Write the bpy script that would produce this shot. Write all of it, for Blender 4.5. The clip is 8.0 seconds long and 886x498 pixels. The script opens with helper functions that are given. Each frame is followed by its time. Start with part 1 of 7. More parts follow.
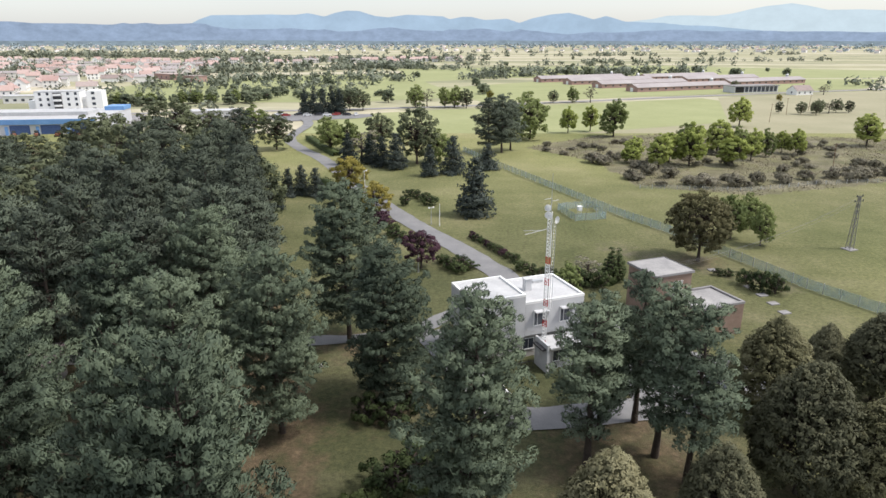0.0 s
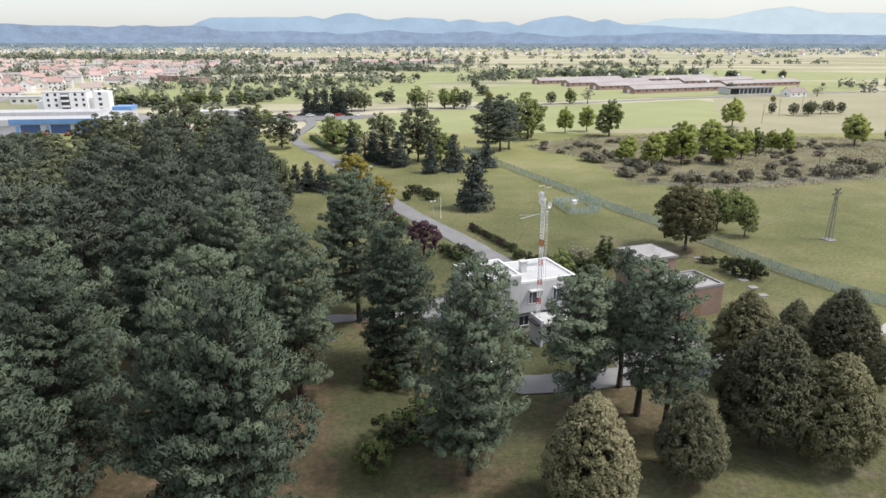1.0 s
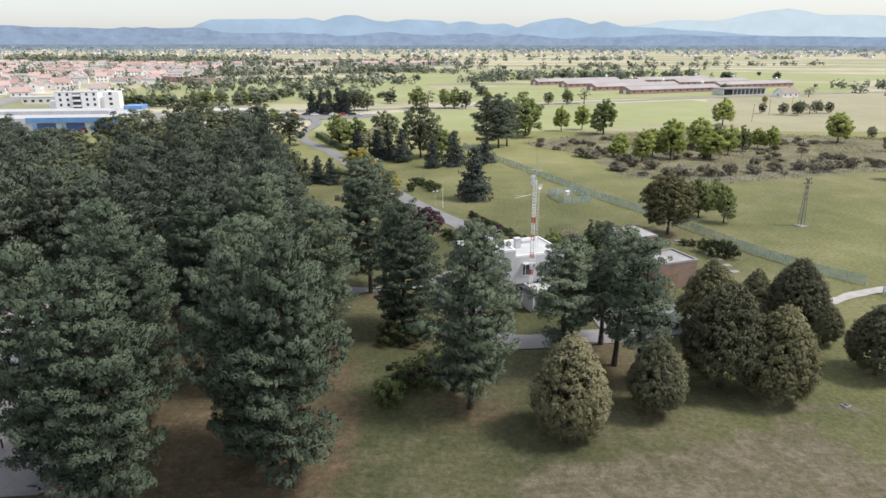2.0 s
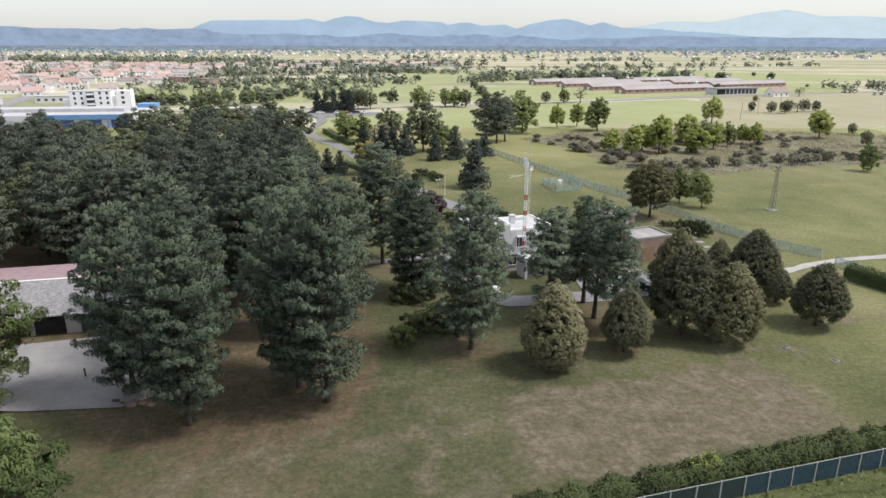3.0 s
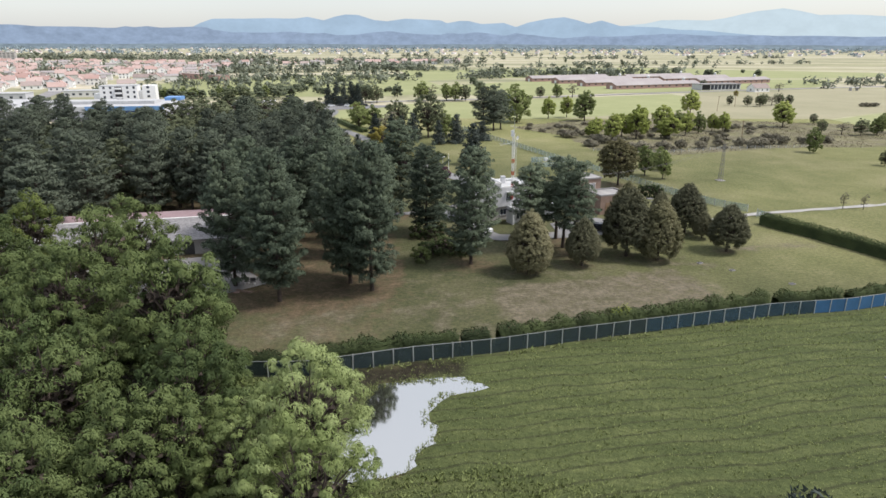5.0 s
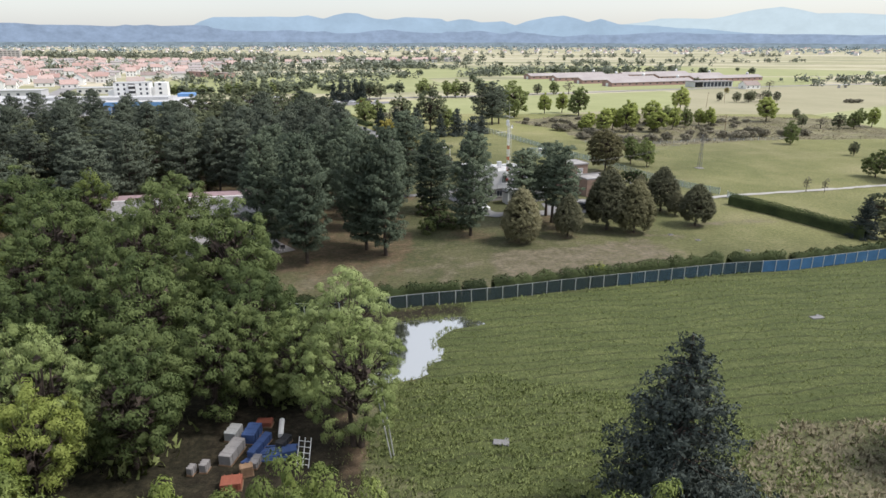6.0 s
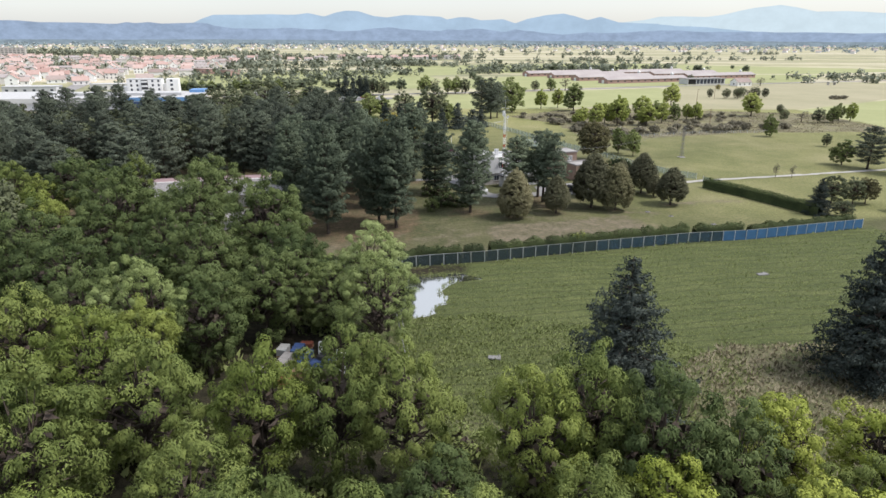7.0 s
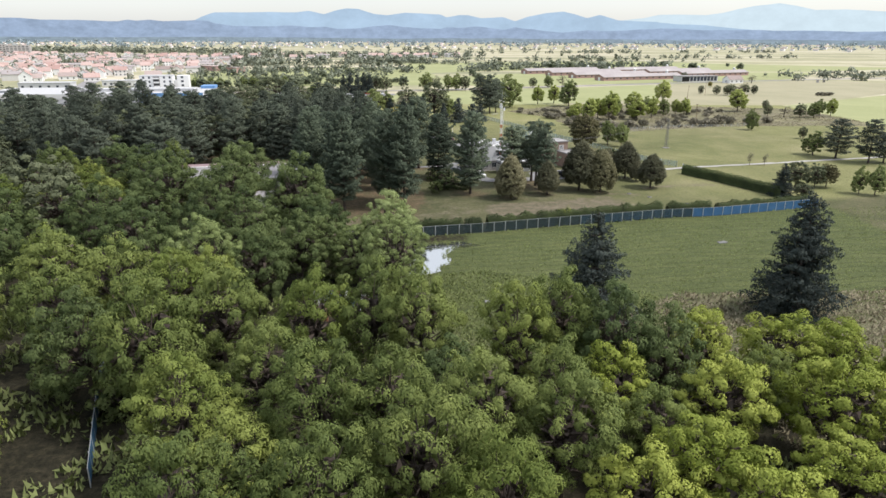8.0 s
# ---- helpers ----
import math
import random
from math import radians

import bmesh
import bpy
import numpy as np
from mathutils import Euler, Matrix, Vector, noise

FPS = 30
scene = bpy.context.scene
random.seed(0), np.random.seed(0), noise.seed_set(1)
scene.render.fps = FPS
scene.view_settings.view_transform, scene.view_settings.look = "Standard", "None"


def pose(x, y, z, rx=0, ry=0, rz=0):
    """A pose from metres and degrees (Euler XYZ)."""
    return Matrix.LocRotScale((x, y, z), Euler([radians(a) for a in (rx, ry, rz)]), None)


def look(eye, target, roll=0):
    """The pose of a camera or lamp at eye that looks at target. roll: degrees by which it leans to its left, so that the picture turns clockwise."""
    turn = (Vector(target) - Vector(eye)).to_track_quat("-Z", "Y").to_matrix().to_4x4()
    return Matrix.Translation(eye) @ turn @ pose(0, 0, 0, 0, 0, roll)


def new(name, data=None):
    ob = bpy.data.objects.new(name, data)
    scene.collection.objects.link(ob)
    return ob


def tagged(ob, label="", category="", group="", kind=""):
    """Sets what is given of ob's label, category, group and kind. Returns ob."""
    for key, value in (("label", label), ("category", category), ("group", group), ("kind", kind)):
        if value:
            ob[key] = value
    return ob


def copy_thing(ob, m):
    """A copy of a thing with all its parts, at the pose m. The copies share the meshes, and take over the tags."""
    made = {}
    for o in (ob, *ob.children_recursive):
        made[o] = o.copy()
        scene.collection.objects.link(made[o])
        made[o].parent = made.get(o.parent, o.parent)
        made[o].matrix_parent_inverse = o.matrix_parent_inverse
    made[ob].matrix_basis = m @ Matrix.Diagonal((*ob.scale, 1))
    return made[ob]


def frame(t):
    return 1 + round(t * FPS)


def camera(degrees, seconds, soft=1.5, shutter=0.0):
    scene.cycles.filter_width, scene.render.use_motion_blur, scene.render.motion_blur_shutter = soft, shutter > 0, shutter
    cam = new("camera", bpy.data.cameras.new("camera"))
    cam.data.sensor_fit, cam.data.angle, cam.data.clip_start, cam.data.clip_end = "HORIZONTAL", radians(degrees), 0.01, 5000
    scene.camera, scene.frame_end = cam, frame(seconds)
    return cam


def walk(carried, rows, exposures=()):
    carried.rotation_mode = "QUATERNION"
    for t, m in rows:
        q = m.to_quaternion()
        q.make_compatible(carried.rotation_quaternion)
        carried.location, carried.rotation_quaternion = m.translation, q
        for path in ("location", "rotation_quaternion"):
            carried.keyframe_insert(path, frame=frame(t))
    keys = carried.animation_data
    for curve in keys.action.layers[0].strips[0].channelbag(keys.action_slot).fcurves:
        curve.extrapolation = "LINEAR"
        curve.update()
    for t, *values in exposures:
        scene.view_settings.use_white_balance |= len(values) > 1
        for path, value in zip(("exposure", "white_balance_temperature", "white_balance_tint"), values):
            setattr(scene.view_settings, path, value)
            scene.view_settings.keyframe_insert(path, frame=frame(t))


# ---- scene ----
cam = camera(69.0, 8.0)
# seconds, place in metres, turn in degrees
PATH = [
    (0.0, 0, 0, 36, 71.997, 0, 0),
    (0.5, -0.195, -2.956, 35.926, 72.099, -0.03, -0.041),
    (1.0, -0.42, -6.995, 35.864, 72.2, -0.05, -0.068),
    (1.5, -0.675, -11.988, 35.818, 72.276, -0.06, -0.095),
    (3.0, -1.68, -31.208, 35.546, 72.442, -0.1, -0.162),
    (3.5, -2.04, -38.648, 35.462, 72.429, -0.1, -0.19),
    (4.0, -2.385, -46.452, 35.434, 72.403, -0.12, -0.203),
    (4.5, -2.79, -54.407, 35.47, 72.353, -0.12, -0.217),
    (6.0, -3.93, -79.133, 35.721, 72.162, -0.11, -0.258),
    (6.5, -4.335, -87.553, 35.832, 72.073, -0.13, -0.272),
    (7.0, -4.725, -96.086, 35.963, 71.984, -0.16, -0.273),
    (7.5, -5.13, -104.668, 36.142, 71.87, -0.2, -0.273),
    (8.0, -5.565, -113.286, 36.317, 71.807, -0.22, -0.287),
]
walk(cam, [(t, pose(*p)) for t, *p in PATH], [(0.0, 0.12), (4.5, 0.04), (6.5, 0.12), (8.0, 0.22)])

# ---- light ----
SUN_AZ, SUN_EL = radians(96), radians(55)
world = bpy.data.worlds.new("sky")
scene.world = world
world.use_nodes = True
wn, wl = world.node_tree.nodes, world.node_tree.links
wn.clear()
sky = wn.new("ShaderNodeTexSky")
sky.sky_type, sky.sun_disc = "NISHITA", False
sky.sun_elevation, sky.sun_rotation = SUN_EL, SUN_AZ
sky.air_density, sky.dust_density = 1.0, 2.0
b_sky = wn.new("ShaderNodeBackground")
b_sky.inputs["Strength"].default_value = 0.09
b_cloud = wn.new("ShaderNodeBackground")
cloud_noise = wn.new("ShaderNodeTexNoise")
cloud_noise.inputs["Scale"].default_value, cloud_noise.inputs["Detail"].default_value = 2.2, 5.0
cloud_ramp = wn.new("ShaderNodeValToRGB")
cloud_ramp.color_ramp.elements[0].color = (0.66, 0.67, 0.70, 1)
cloud_ramp.color_ramp.elements[1].color = (0.85, 0.85, 0.85, 1)
wl.new(cloud_noise.outputs["Fac"], cloud_ramp.inputs["Fac"])
wl.new(cloud_ramp.outputs["Color"], b_cloud.inputs["Color"])
w_tc = wn.new("ShaderNodeTexCoord")
w_sep = wn.new("ShaderNodeSeparateXYZ")
w_up = wn.new("ShaderNodeMapRange")
w_up.inputs["To Min"].default_value, w_up.inputs["To Max"].default_value = 0.66, 0.88
wl.new(w_tc.outputs["Generated"], w_sep.inputs[0])
wl.new(w_tc.outputs["Generated"], cloud_noise.inputs["Vector"])
wl.new(w_sep.outputs["Z"], w_up.inputs["Value"])
wl.new(w_up.outputs[0], b_cloud.inputs["Strength"])
both = wn.new("ShaderNodeAddShader")
w_out = wn.new("ShaderNodeOutputWorld")
wl.new(sky.outputs["Color"], b_sky.inputs["Color"])
wl.new(b_sky.outputs[0], both.inputs[0])
wl.new(b_cloud.outputs[0], both.inputs[1])
wl.new(both.outputs[0], w_out.inputs["Surface"])
sun = new("sun", bpy.data.lights.new("sun", "SUN"))
sun.data.energy, sun.data.angle, sun.data.color = 3.4, radians(12), (1.0, 0.955, 0.895)
s_way = Vector((math.sin(SUN_AZ) * math.cos(SUN_EL), math.cos(SUN_AZ) * math.cos(SUN_EL), math.sin(SUN_EL)))
sun.matrix_world = look(s_way * 400, (0, 0, 0))

# ---- materials ----
def node(nt, kind, **ins):
    n = nt.nodes.new("ShaderNode" + kind)
    for k, v in ins.items():
        n.inputs[k.replace("_", " ")].default_value = v
    return n


def rgba(c):
    return (*c, 1.0)


def surface(name, c1, c2, scale=1.0, rough=0.85, bump=0.2, fine=12.0, metal=0.0, space="Object", per_object=0.0, spec=0.3):
    """Two tones at a coarse and a fine scale, with relief."""
    m = bpy.data.materials.new(name)
    m.use_nodes = True
    nt = m.node_tree
    p = nt.nodes["Principled BSDF"]
    p.inputs["Roughness"].default_value, p.inputs["Metallic"].default_value = rough, metal
    p.inputs["Specular IOR Level"].default_value = spec
    tc = nt.nodes.new("ShaderNodeTexCoord")
    n1 = node(nt, "TexNoise", Scale=scale, Detail=6.0, Roughness=0.65)
    n2 = node(nt, "TexNoise", Scale=scale * fine, Detail=4.0)
    for n in (n1, n2):
        nt.links.new(tc.outputs[space], n.inputs["Vector"])
    add = nt.nodes.new("ShaderNodeMath")
    add.operation = "MULTIPLY_ADD"
    nt.links.new(n2.outputs["Fac"], add.inputs[0])
    add.inputs[1].default_value = 0.45
    nt.links.new(n1.outputs["Fac"], add.inputs[2])
    last = add.outputs[0]
    if per_object:
        oi = nt.nodes.new("ShaderNodeObjectInfo")
        a2 = nt.nodes.new("ShaderNodeMath")
        a2.operation = "MULTIPLY_ADD"
        nt.links.new(oi.outputs["Random"], a2.inputs[0])
        a2.inputs[1].default_value = per_object
        nt.links.new(last, a2.inputs[2])
        last = a2.outputs[0]
    mr = node(nt, "MapRange", From_Min=0.45, From_Max=1.0 + per_object)
    nt.links.new(last, mr.inputs["Value"])
    mix = nt.nodes.new("ShaderNodeMix")
    mix.data_type = "RGBA"
    mix.inputs["A"].default_value, mix.inputs["B"].default_value = rgba(c1), rgba(c2)
    nt.links.new(mr.outputs[0], mix.inputs["Factor"])
    nt.links.new(mix.outputs["Result"], p.inputs["Base Color"])
    if bump:
        bp = node(nt, "Bump", Strength=bump, Distance=0.05)
        nt.links.new(n2.outputs["Fac"], bp.inputs["Height"])
        nt.links.new(bp.outputs[0], p.inputs["Normal"])
    return m


def foliage(name, dark, mid, light, through_light=0.3, rough=0.6, patch=0.35):
    """Leaves: each leaf has its own tone, each tree its own too; some light comes through."""
    m = bpy.data.materials.new(name)
    m.use_nodes = True
    nt = m.node_tree
    p = nt.nodes["Principled BSDF"]
    p.inputs["Roughness"].default_value, p.inputs["Specular IOR Level"].default_value = rough + 0.1, 0.16
    geo = nt.nodes.new("ShaderNodeNewGeometry")
    oi = nt.nodes.new("ShaderNodeObjectInfo")
    n1 = node(nt, "TexNoise", Scale=patch, Detail=3.0)
    nt.links.new(geo.outputs["Position"], n1.inputs["Vector"])
    a = nt.nodes.new("ShaderNodeMath")
    a.operation = "MULTIPLY_ADD"
    nt.links.new(geo.outputs["Random Per Island"], a.inputs[0])
    a.inputs[1].default_value = 0.16
    b = nt.nodes.new("ShaderNodeMath")
    b.operation = "MULTIPLY_ADD"
    nt.links.new(oi.outputs["Random"], b.inputs[0])
    b.inputs[1].default_value = 0.42
    nt.links.new(n1.outputs["Fac"], b.inputs[2])
    nt.links.new(b.outputs[0], a.inputs[2])
    mr = node(nt, "MapRange", From_Min=0.3, From_Max=1.0)
    nt.links.new(a.outputs[0], mr.inputs["Value"])
    ramp = nt.nodes.new("ShaderNodeValToRGB")
    ramp.color_ramp.elements[0].color, ramp.color_ramp.elements[1].color = rgba(dark), rgba(light)
    ramp.color_ramp.elements.new(0.5).color = rgba(mid)
    nt.links.new(mr.outputs[0], ramp.inputs["Fac"])
    nt.links.new(ramp.outputs["Color"], p.inputs["Base Color"])
    tr = nt.nodes.new("ShaderNodeBsdfTranslucent")
    nt.links.new(ramp.outputs["Color"], tr.inputs["Color"])
    mx = nt.nodes.new("ShaderNodeMixShader")
    mx.inputs[0].default_value = through_light
    nt.links.new(p.outputs[0], mx.inputs[1])
    nt.links.new(tr.outputs[0], mx.inputs[2])
    nt.links.new(mx.outputs[0], nt.nodes["Material Output"].inputs["Surface"])
    return m


def netting(name, colour, cover):
    """Wire netting seen from far: part thread, part gap."""
    m = bpy.data.materials.new(name)
    m.use_nodes = True
    nt = m.node_tree
    p = nt.nodes["Principled BSDF"]
    p.inputs["Base Color"].default_value, p.inputs["Roughness"].default_value = rgba(colour), 0.6
    tr = nt.nodes.new("ShaderNodeBsdfTransparent")
    geo = nt.nodes.new("ShaderNodeNewGeometry")
    n1 = node(nt, "TexNoise", Scale=0.7, Detail=4.0)
    nt.links.new(geo.outputs["Position"], n1.inputs["Vector"])
    mr = node(nt, "MapRange", From_Min=0.3, From_Max=0.7, To_Min=cover - 0.12, To_Max=min(1.0, cover + 0.12))
    nt.links.new(n1.outputs["Fac"], mr.inputs["Value"])
    mx = nt.nodes.new("ShaderNodeMixShader")
    nt.links.new(mr.outputs[0], mx.inputs[0])
    nt.links.new(tr.outputs[0], mx.inputs[1])
    nt.links.new(p.outputs[0], mx.inputs[2])
    nt.links.new(mx.outputs[0], nt.nodes["Material Output"].inputs["Surface"])
    return m


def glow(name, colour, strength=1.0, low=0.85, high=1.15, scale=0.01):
    """Hazy distance as a self-glowing colour with the haze put in, and woods and clearings in it."""
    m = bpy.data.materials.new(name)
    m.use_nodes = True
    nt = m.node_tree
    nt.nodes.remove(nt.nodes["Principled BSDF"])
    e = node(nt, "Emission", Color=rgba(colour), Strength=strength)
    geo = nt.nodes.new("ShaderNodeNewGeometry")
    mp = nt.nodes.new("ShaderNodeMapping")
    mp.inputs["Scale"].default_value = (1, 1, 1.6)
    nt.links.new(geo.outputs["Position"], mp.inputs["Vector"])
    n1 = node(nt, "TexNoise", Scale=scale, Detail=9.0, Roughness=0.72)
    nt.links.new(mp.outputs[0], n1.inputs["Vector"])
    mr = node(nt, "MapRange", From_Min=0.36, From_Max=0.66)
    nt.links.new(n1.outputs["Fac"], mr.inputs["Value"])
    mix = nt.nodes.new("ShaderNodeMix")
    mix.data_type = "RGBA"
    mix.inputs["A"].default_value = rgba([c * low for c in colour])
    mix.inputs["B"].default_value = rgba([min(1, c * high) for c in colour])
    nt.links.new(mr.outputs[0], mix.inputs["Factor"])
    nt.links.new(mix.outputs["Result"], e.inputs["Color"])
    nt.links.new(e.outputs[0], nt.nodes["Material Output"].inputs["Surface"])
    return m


M = {}
M["pine"] = foliage("pine_needles", (0.034, 0.047, 0.033), (0.070, 0.092, 0.062), (0.134, 0.166, 0.108), 0.08)
M["pine_dark"] = foliage("dark_needles", (0.030, 0.038, 0.029), (0.058, 0.071, 0.052), (0.110, 0.132, 0.094), 0.08)
M["spruce"] = foliage("spruce_needles", (0.022, 0.030, 0.027), (0.045, 0.058, 0.052), (0.088, 0.105, 0.092), 0.12)
M["locust"] = foliage("locust_leaves", (0.057, 0.082, 0.025), (0.112, 0.146, 0.042), (0.200, 0.240, 0.070), 0.2)
M["locust_y"] = foliage("yellowing_locust_leaves", (0.072, 0.100, 0.024), (0.138, 0.178, 0.042), (0.235, 0.275, 0.072), 0.2)
M["locust_deep"] = foliage("deep_locust_leaves", (0.035, 0.054, 0.021), (0.070, 0.099, 0.036), (0.128, 0.164, 0.060), 0.2)
M["maple"] = foliage("maple_leaves", (0.105, 0.142, 0.024), (0.200, 0.245, 0.042), (0.33, 0.37, 0.082), 0.2)
M["willow"] = foliage("willow_leaves", (0.10, 0.132, 0.045), (0.185, 0.232, 0.082), (0.29, 0.345, 0.145), 0.2)
M["oak"] = foliage("oak_leaves", (0.046, 0.056, 0.034), (0.084, 0.098, 0.056), (0.142, 0.16, 0.09), 0.2)
M["green"] = foliage("tree_leaves", (0.082, 0.106, 0.042), (0.155, 0.190, 0.068), (0.245, 0.285, 0.105), 0.28)
M["bright"] = foliage("young_leaves", (0.16, 0.195, 0.05), (0.28, 0.325, 0.085), (0.40, 0.44, 0.14), 0.32)
M["linden"] = foliage("linden_leaves", (0.088, 0.088, 0.047), (0.164, 0.158, 0.084), (0.265, 0.248, 0.145), 0.2)
M["linden_dark"] = foliage("dark_linden_leaves", (0.056, 0.058, 0.037), (0.102, 0.104, 0.062), (0.180, 0.176, 0.106), 0.18)
M["brown"] = foliage("browning_leaves", (0.058, 0.056, 0.028), (0.105, 0.10, 0.048), (0.175, 0.155, 0.08), 0.2)
M["purple"] = foliage("purple_leaves", (0.018, 0.009, 0.014), (0.045, 0.022, 0.034), (0.09, 0.045, 0.062), 0.2)
M["yellow"] = foliage("turning_leaves", (0.10, 0.095, 0.022), (0.20, 0.18, 0.04), (0.33, 0.28, 0.075), 0.32)
M["hedge"] = foliage("hedge_leaves", (0.022, 0.033, 0.015), (0.043, 0.061, 0.025), (0.080, 0.105, 0.040), 0.18)
M["weed"] = foliage("weeds", (0.100, 0.128, 0.045), (0.158, 0.192, 0.070), (0.225, 0.26, 0.105), 0.25)
M["dry_weed"] = foliage("dry_weeds", (0.13, 0.125, 0.075), (0.20, 0.18, 0.12), (0.30, 0.265, 0.185), 0.25)
M["scrub"] = foliage("scrub_leaves", (0.115, 0.110, 0.078), (0.180, 0.168, 0.122), (0.26, 0.24, 0.18), 0.22)
# distant trees: leaf colour paled by painted haze
M["far_green"] = foliage("hazy_leaves", (0.09, 0.11, 0.075), (0.14, 0.165, 0.105), (0.21, 0.235, 0.15), 0.2)
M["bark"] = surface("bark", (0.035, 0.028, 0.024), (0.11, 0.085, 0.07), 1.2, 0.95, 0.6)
M["white_wall"] = surface("white_render", (0.46, 0.465, 0.48), (0.56, 0.56, 0.57), 0.35, 0.8, 0.1)
M["grey_wall"] = surface("grey_render", (0.36, 0.34, 0.33), (0.47, 0.45, 0.43), 0.5, 0.85, 0.15)
M["white_roof"] = surface("roof_sheet", (0.36, 0.36, 0.37), (0.54, 0.54, 0.54), 0.5, 0.6, 0.1)
M["white_paint"] = surface("white_paint", (0.72, 0.72, 0.72), (0.84, 0.84, 0.83), 1.5, 0.5, 0.05)
M["brick"] = surface("brown_brick", (0.19, 0.13, 0.10), (0.29, 0.21, 0.17), 0.8, 0.9, 0.3)
M["roof_felt"] = surface("roof_felt", (0.20, 0.195, 0.20), (0.40, 0.385, 0.37), 0.35, 0.8, 0.15)
M["asphalt"] = surface("asphalt", (0.15, 0.15, 0.155), (0.245, 0.24, 0.24), 0.25, 0.9, 0.2, 30)
M["concrete"] = surface("concrete", (0.19, 0.18, 0.185), (0.31, 0.30, 0.295), 0.3, 0.85, 0.2)
M["gravel"] = surface("gravel", (0.28, 0.27, 0.255), (0.42, 0.405, 0.38), 0.5, 0.95, 0.4, 20)
M["glass"] = surface("window_glass", (0.03, 0.035, 0.045), (0.07, 0.08, 0.10), 0.6, 0.08, 0.0, spec=0.6)
M["steel"] = surface("galvanised_steel", (0.42, 0.43, 0.44), (0.60, 0.61, 0.62), 3.0, 0.45, 0.05, metal=0.5)
M["red_paint"] = surface("red_paint", (0.38, 0.035, 0.03), (0.50, 0.06, 0.045), 2.0, 0.5, 0.05)
M["pole_steel"] = surface("weathered_steel", (0.13, 0.125, 0.12), (0.24, 0.235, 0.23), 3.0, 0.6, 0.05)
M["dark_metal"] = surface("dark_metal", (0.03, 0.03, 0.033), (0.08, 0.08, 0.085), 2.0, 0.5, 0.1)
M["wood"] = surface("wood", (0.16, 0.10, 0.06), (0.30, 0.20, 0.13), 2.0, 0.8, 0.3)
M["shingle"] = surface("shed_roof", (0.11, 0.105, 0.11), (0.36, 0.35, 0.355), 2.2, 0.85, 0.5, 4)
M["shingle_red"] = surface("shed_roof_red", (0.24, 0.165, 0.18), (0.36, 0.27, 0.285), 1.0, 0.85, 0.4, 6)
M["black"] = surface("dark_inside", (0.012, 0.012, 0.012), (0.03, 0.03, 0.03), 1.0, 0.9, 0.0)
M["blue"] = surface("blue_cladding", (0.12, 0.25, 0.50), (0.17, 0.33, 0.60), 0.3, 0.5, 0.05)
M["blue_tarp"] = surface("blue_sheet", (0.035, 0.065, 0.17), (0.08, 0.13, 0.29), 1.5, 0.5, 0.3)
M["orange"] = surface("orange_paint", (0.20, 0.06, 0.04), (0.30, 0.11, 0.07), 2.0, 0.55, 0.15)
# town roof tones desaturated, with the haze of distance mixed into the tile colours
M["tile_red"] = surface("red_roof_tiles", (0.33, 0.20, 0.175), (0.52, 0.41, 0.38), 0.4, 0.85, 0.2, per_object=0.9)
M["tile_brown"] = surface("brown_roof_tiles", (0.20, 0.16, 0.15), (0.44, 0.36, 0.335), 0.4, 0.85, 0.2, per_object=0.9)
M["plaster"] = surface("house_plaster", (0.56, 0.53, 0.50), (0.74, 0.73, 0.72), 0.2, 0.85, 0.05, per_object=0.7)
M["barrack"] = surface("barrack_brick", (0.30, 0.185, 0.17), (0.40, 0.27, 0.245), 0.1, 0.9, 0.1)
M["barrack_roof"] = surface("barrack_roof", (0.27, 0.235, 0.235), (0.40, 0.37, 0.365), 0.06, 0.8, 0.05)
M["net_blue"] = netting("blue_netting", (0.028, 0.062, 0.088), 0.70)
M["net_grey"] = netting("wire_netting", (0.34, 0.45, 0.46), 0.32)
M["net_thin"] = netting("thin_wire", (0.4, 0.4, 0.38), 0.14)
# ridges glow without a lamp, paler and bluer the farther: haze as colour
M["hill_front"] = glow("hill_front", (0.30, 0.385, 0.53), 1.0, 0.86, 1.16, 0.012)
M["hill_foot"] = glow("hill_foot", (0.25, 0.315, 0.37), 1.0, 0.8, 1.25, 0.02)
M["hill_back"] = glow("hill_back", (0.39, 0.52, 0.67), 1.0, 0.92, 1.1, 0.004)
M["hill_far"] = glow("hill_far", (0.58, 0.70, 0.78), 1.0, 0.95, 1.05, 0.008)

# water: clear gloss over dark mud
water_mat = bpy.data.materials.new("water")
water_mat.use_nodes = True
wp = water_mat.node_tree.nodes["Principled BSDF"]
wp.inputs["Base Color"].default_value, wp.inputs["Roughness"].default_value = (0.06, 0.055, 0.045, 1), 0.04
wp.inputs["IOR"].default_value, wp.inputs["Specular IOR Level"].default_value = 1.33, 1.0
wgl = node(water_mat.node_tree, "BsdfAnisotropic", Roughness=0.05)
wgl.inputs["Color"].default_value = (0.95, 0.93, 0.88, 1)
wmx = water_mat.node_tree.nodes.new("ShaderNodeMixShader")
wmx.inputs[0].default_value = 0.82
water_mat.node_tree.links.new(wp.outputs[0], wmx.inputs[1])
water_mat.node_tree.links.new(wgl.outputs[0], wmx.inputs[2])
water_mat.node_tree.links.new(wmx.outputs[0], water_mat.node_tree.nodes["Material Output"].inputs["Surface"])
wb = node(water_mat.node_tree, "Bump", Strength=0.03, Distance=0.02)
wnz = node(water_mat.node_tree, "TexNoise", Scale=1.5, Detail=2.0)
water_mat.node_tree.links.new(wnz.outputs["Fac"], wb.inputs["Height"])
water_mat.node_tree.links.new(wb.outputs[0], wp.inputs["Normal"])
water_mat.node_tree.links.new(wb.outputs[0], wgl.inputs["Normal"])


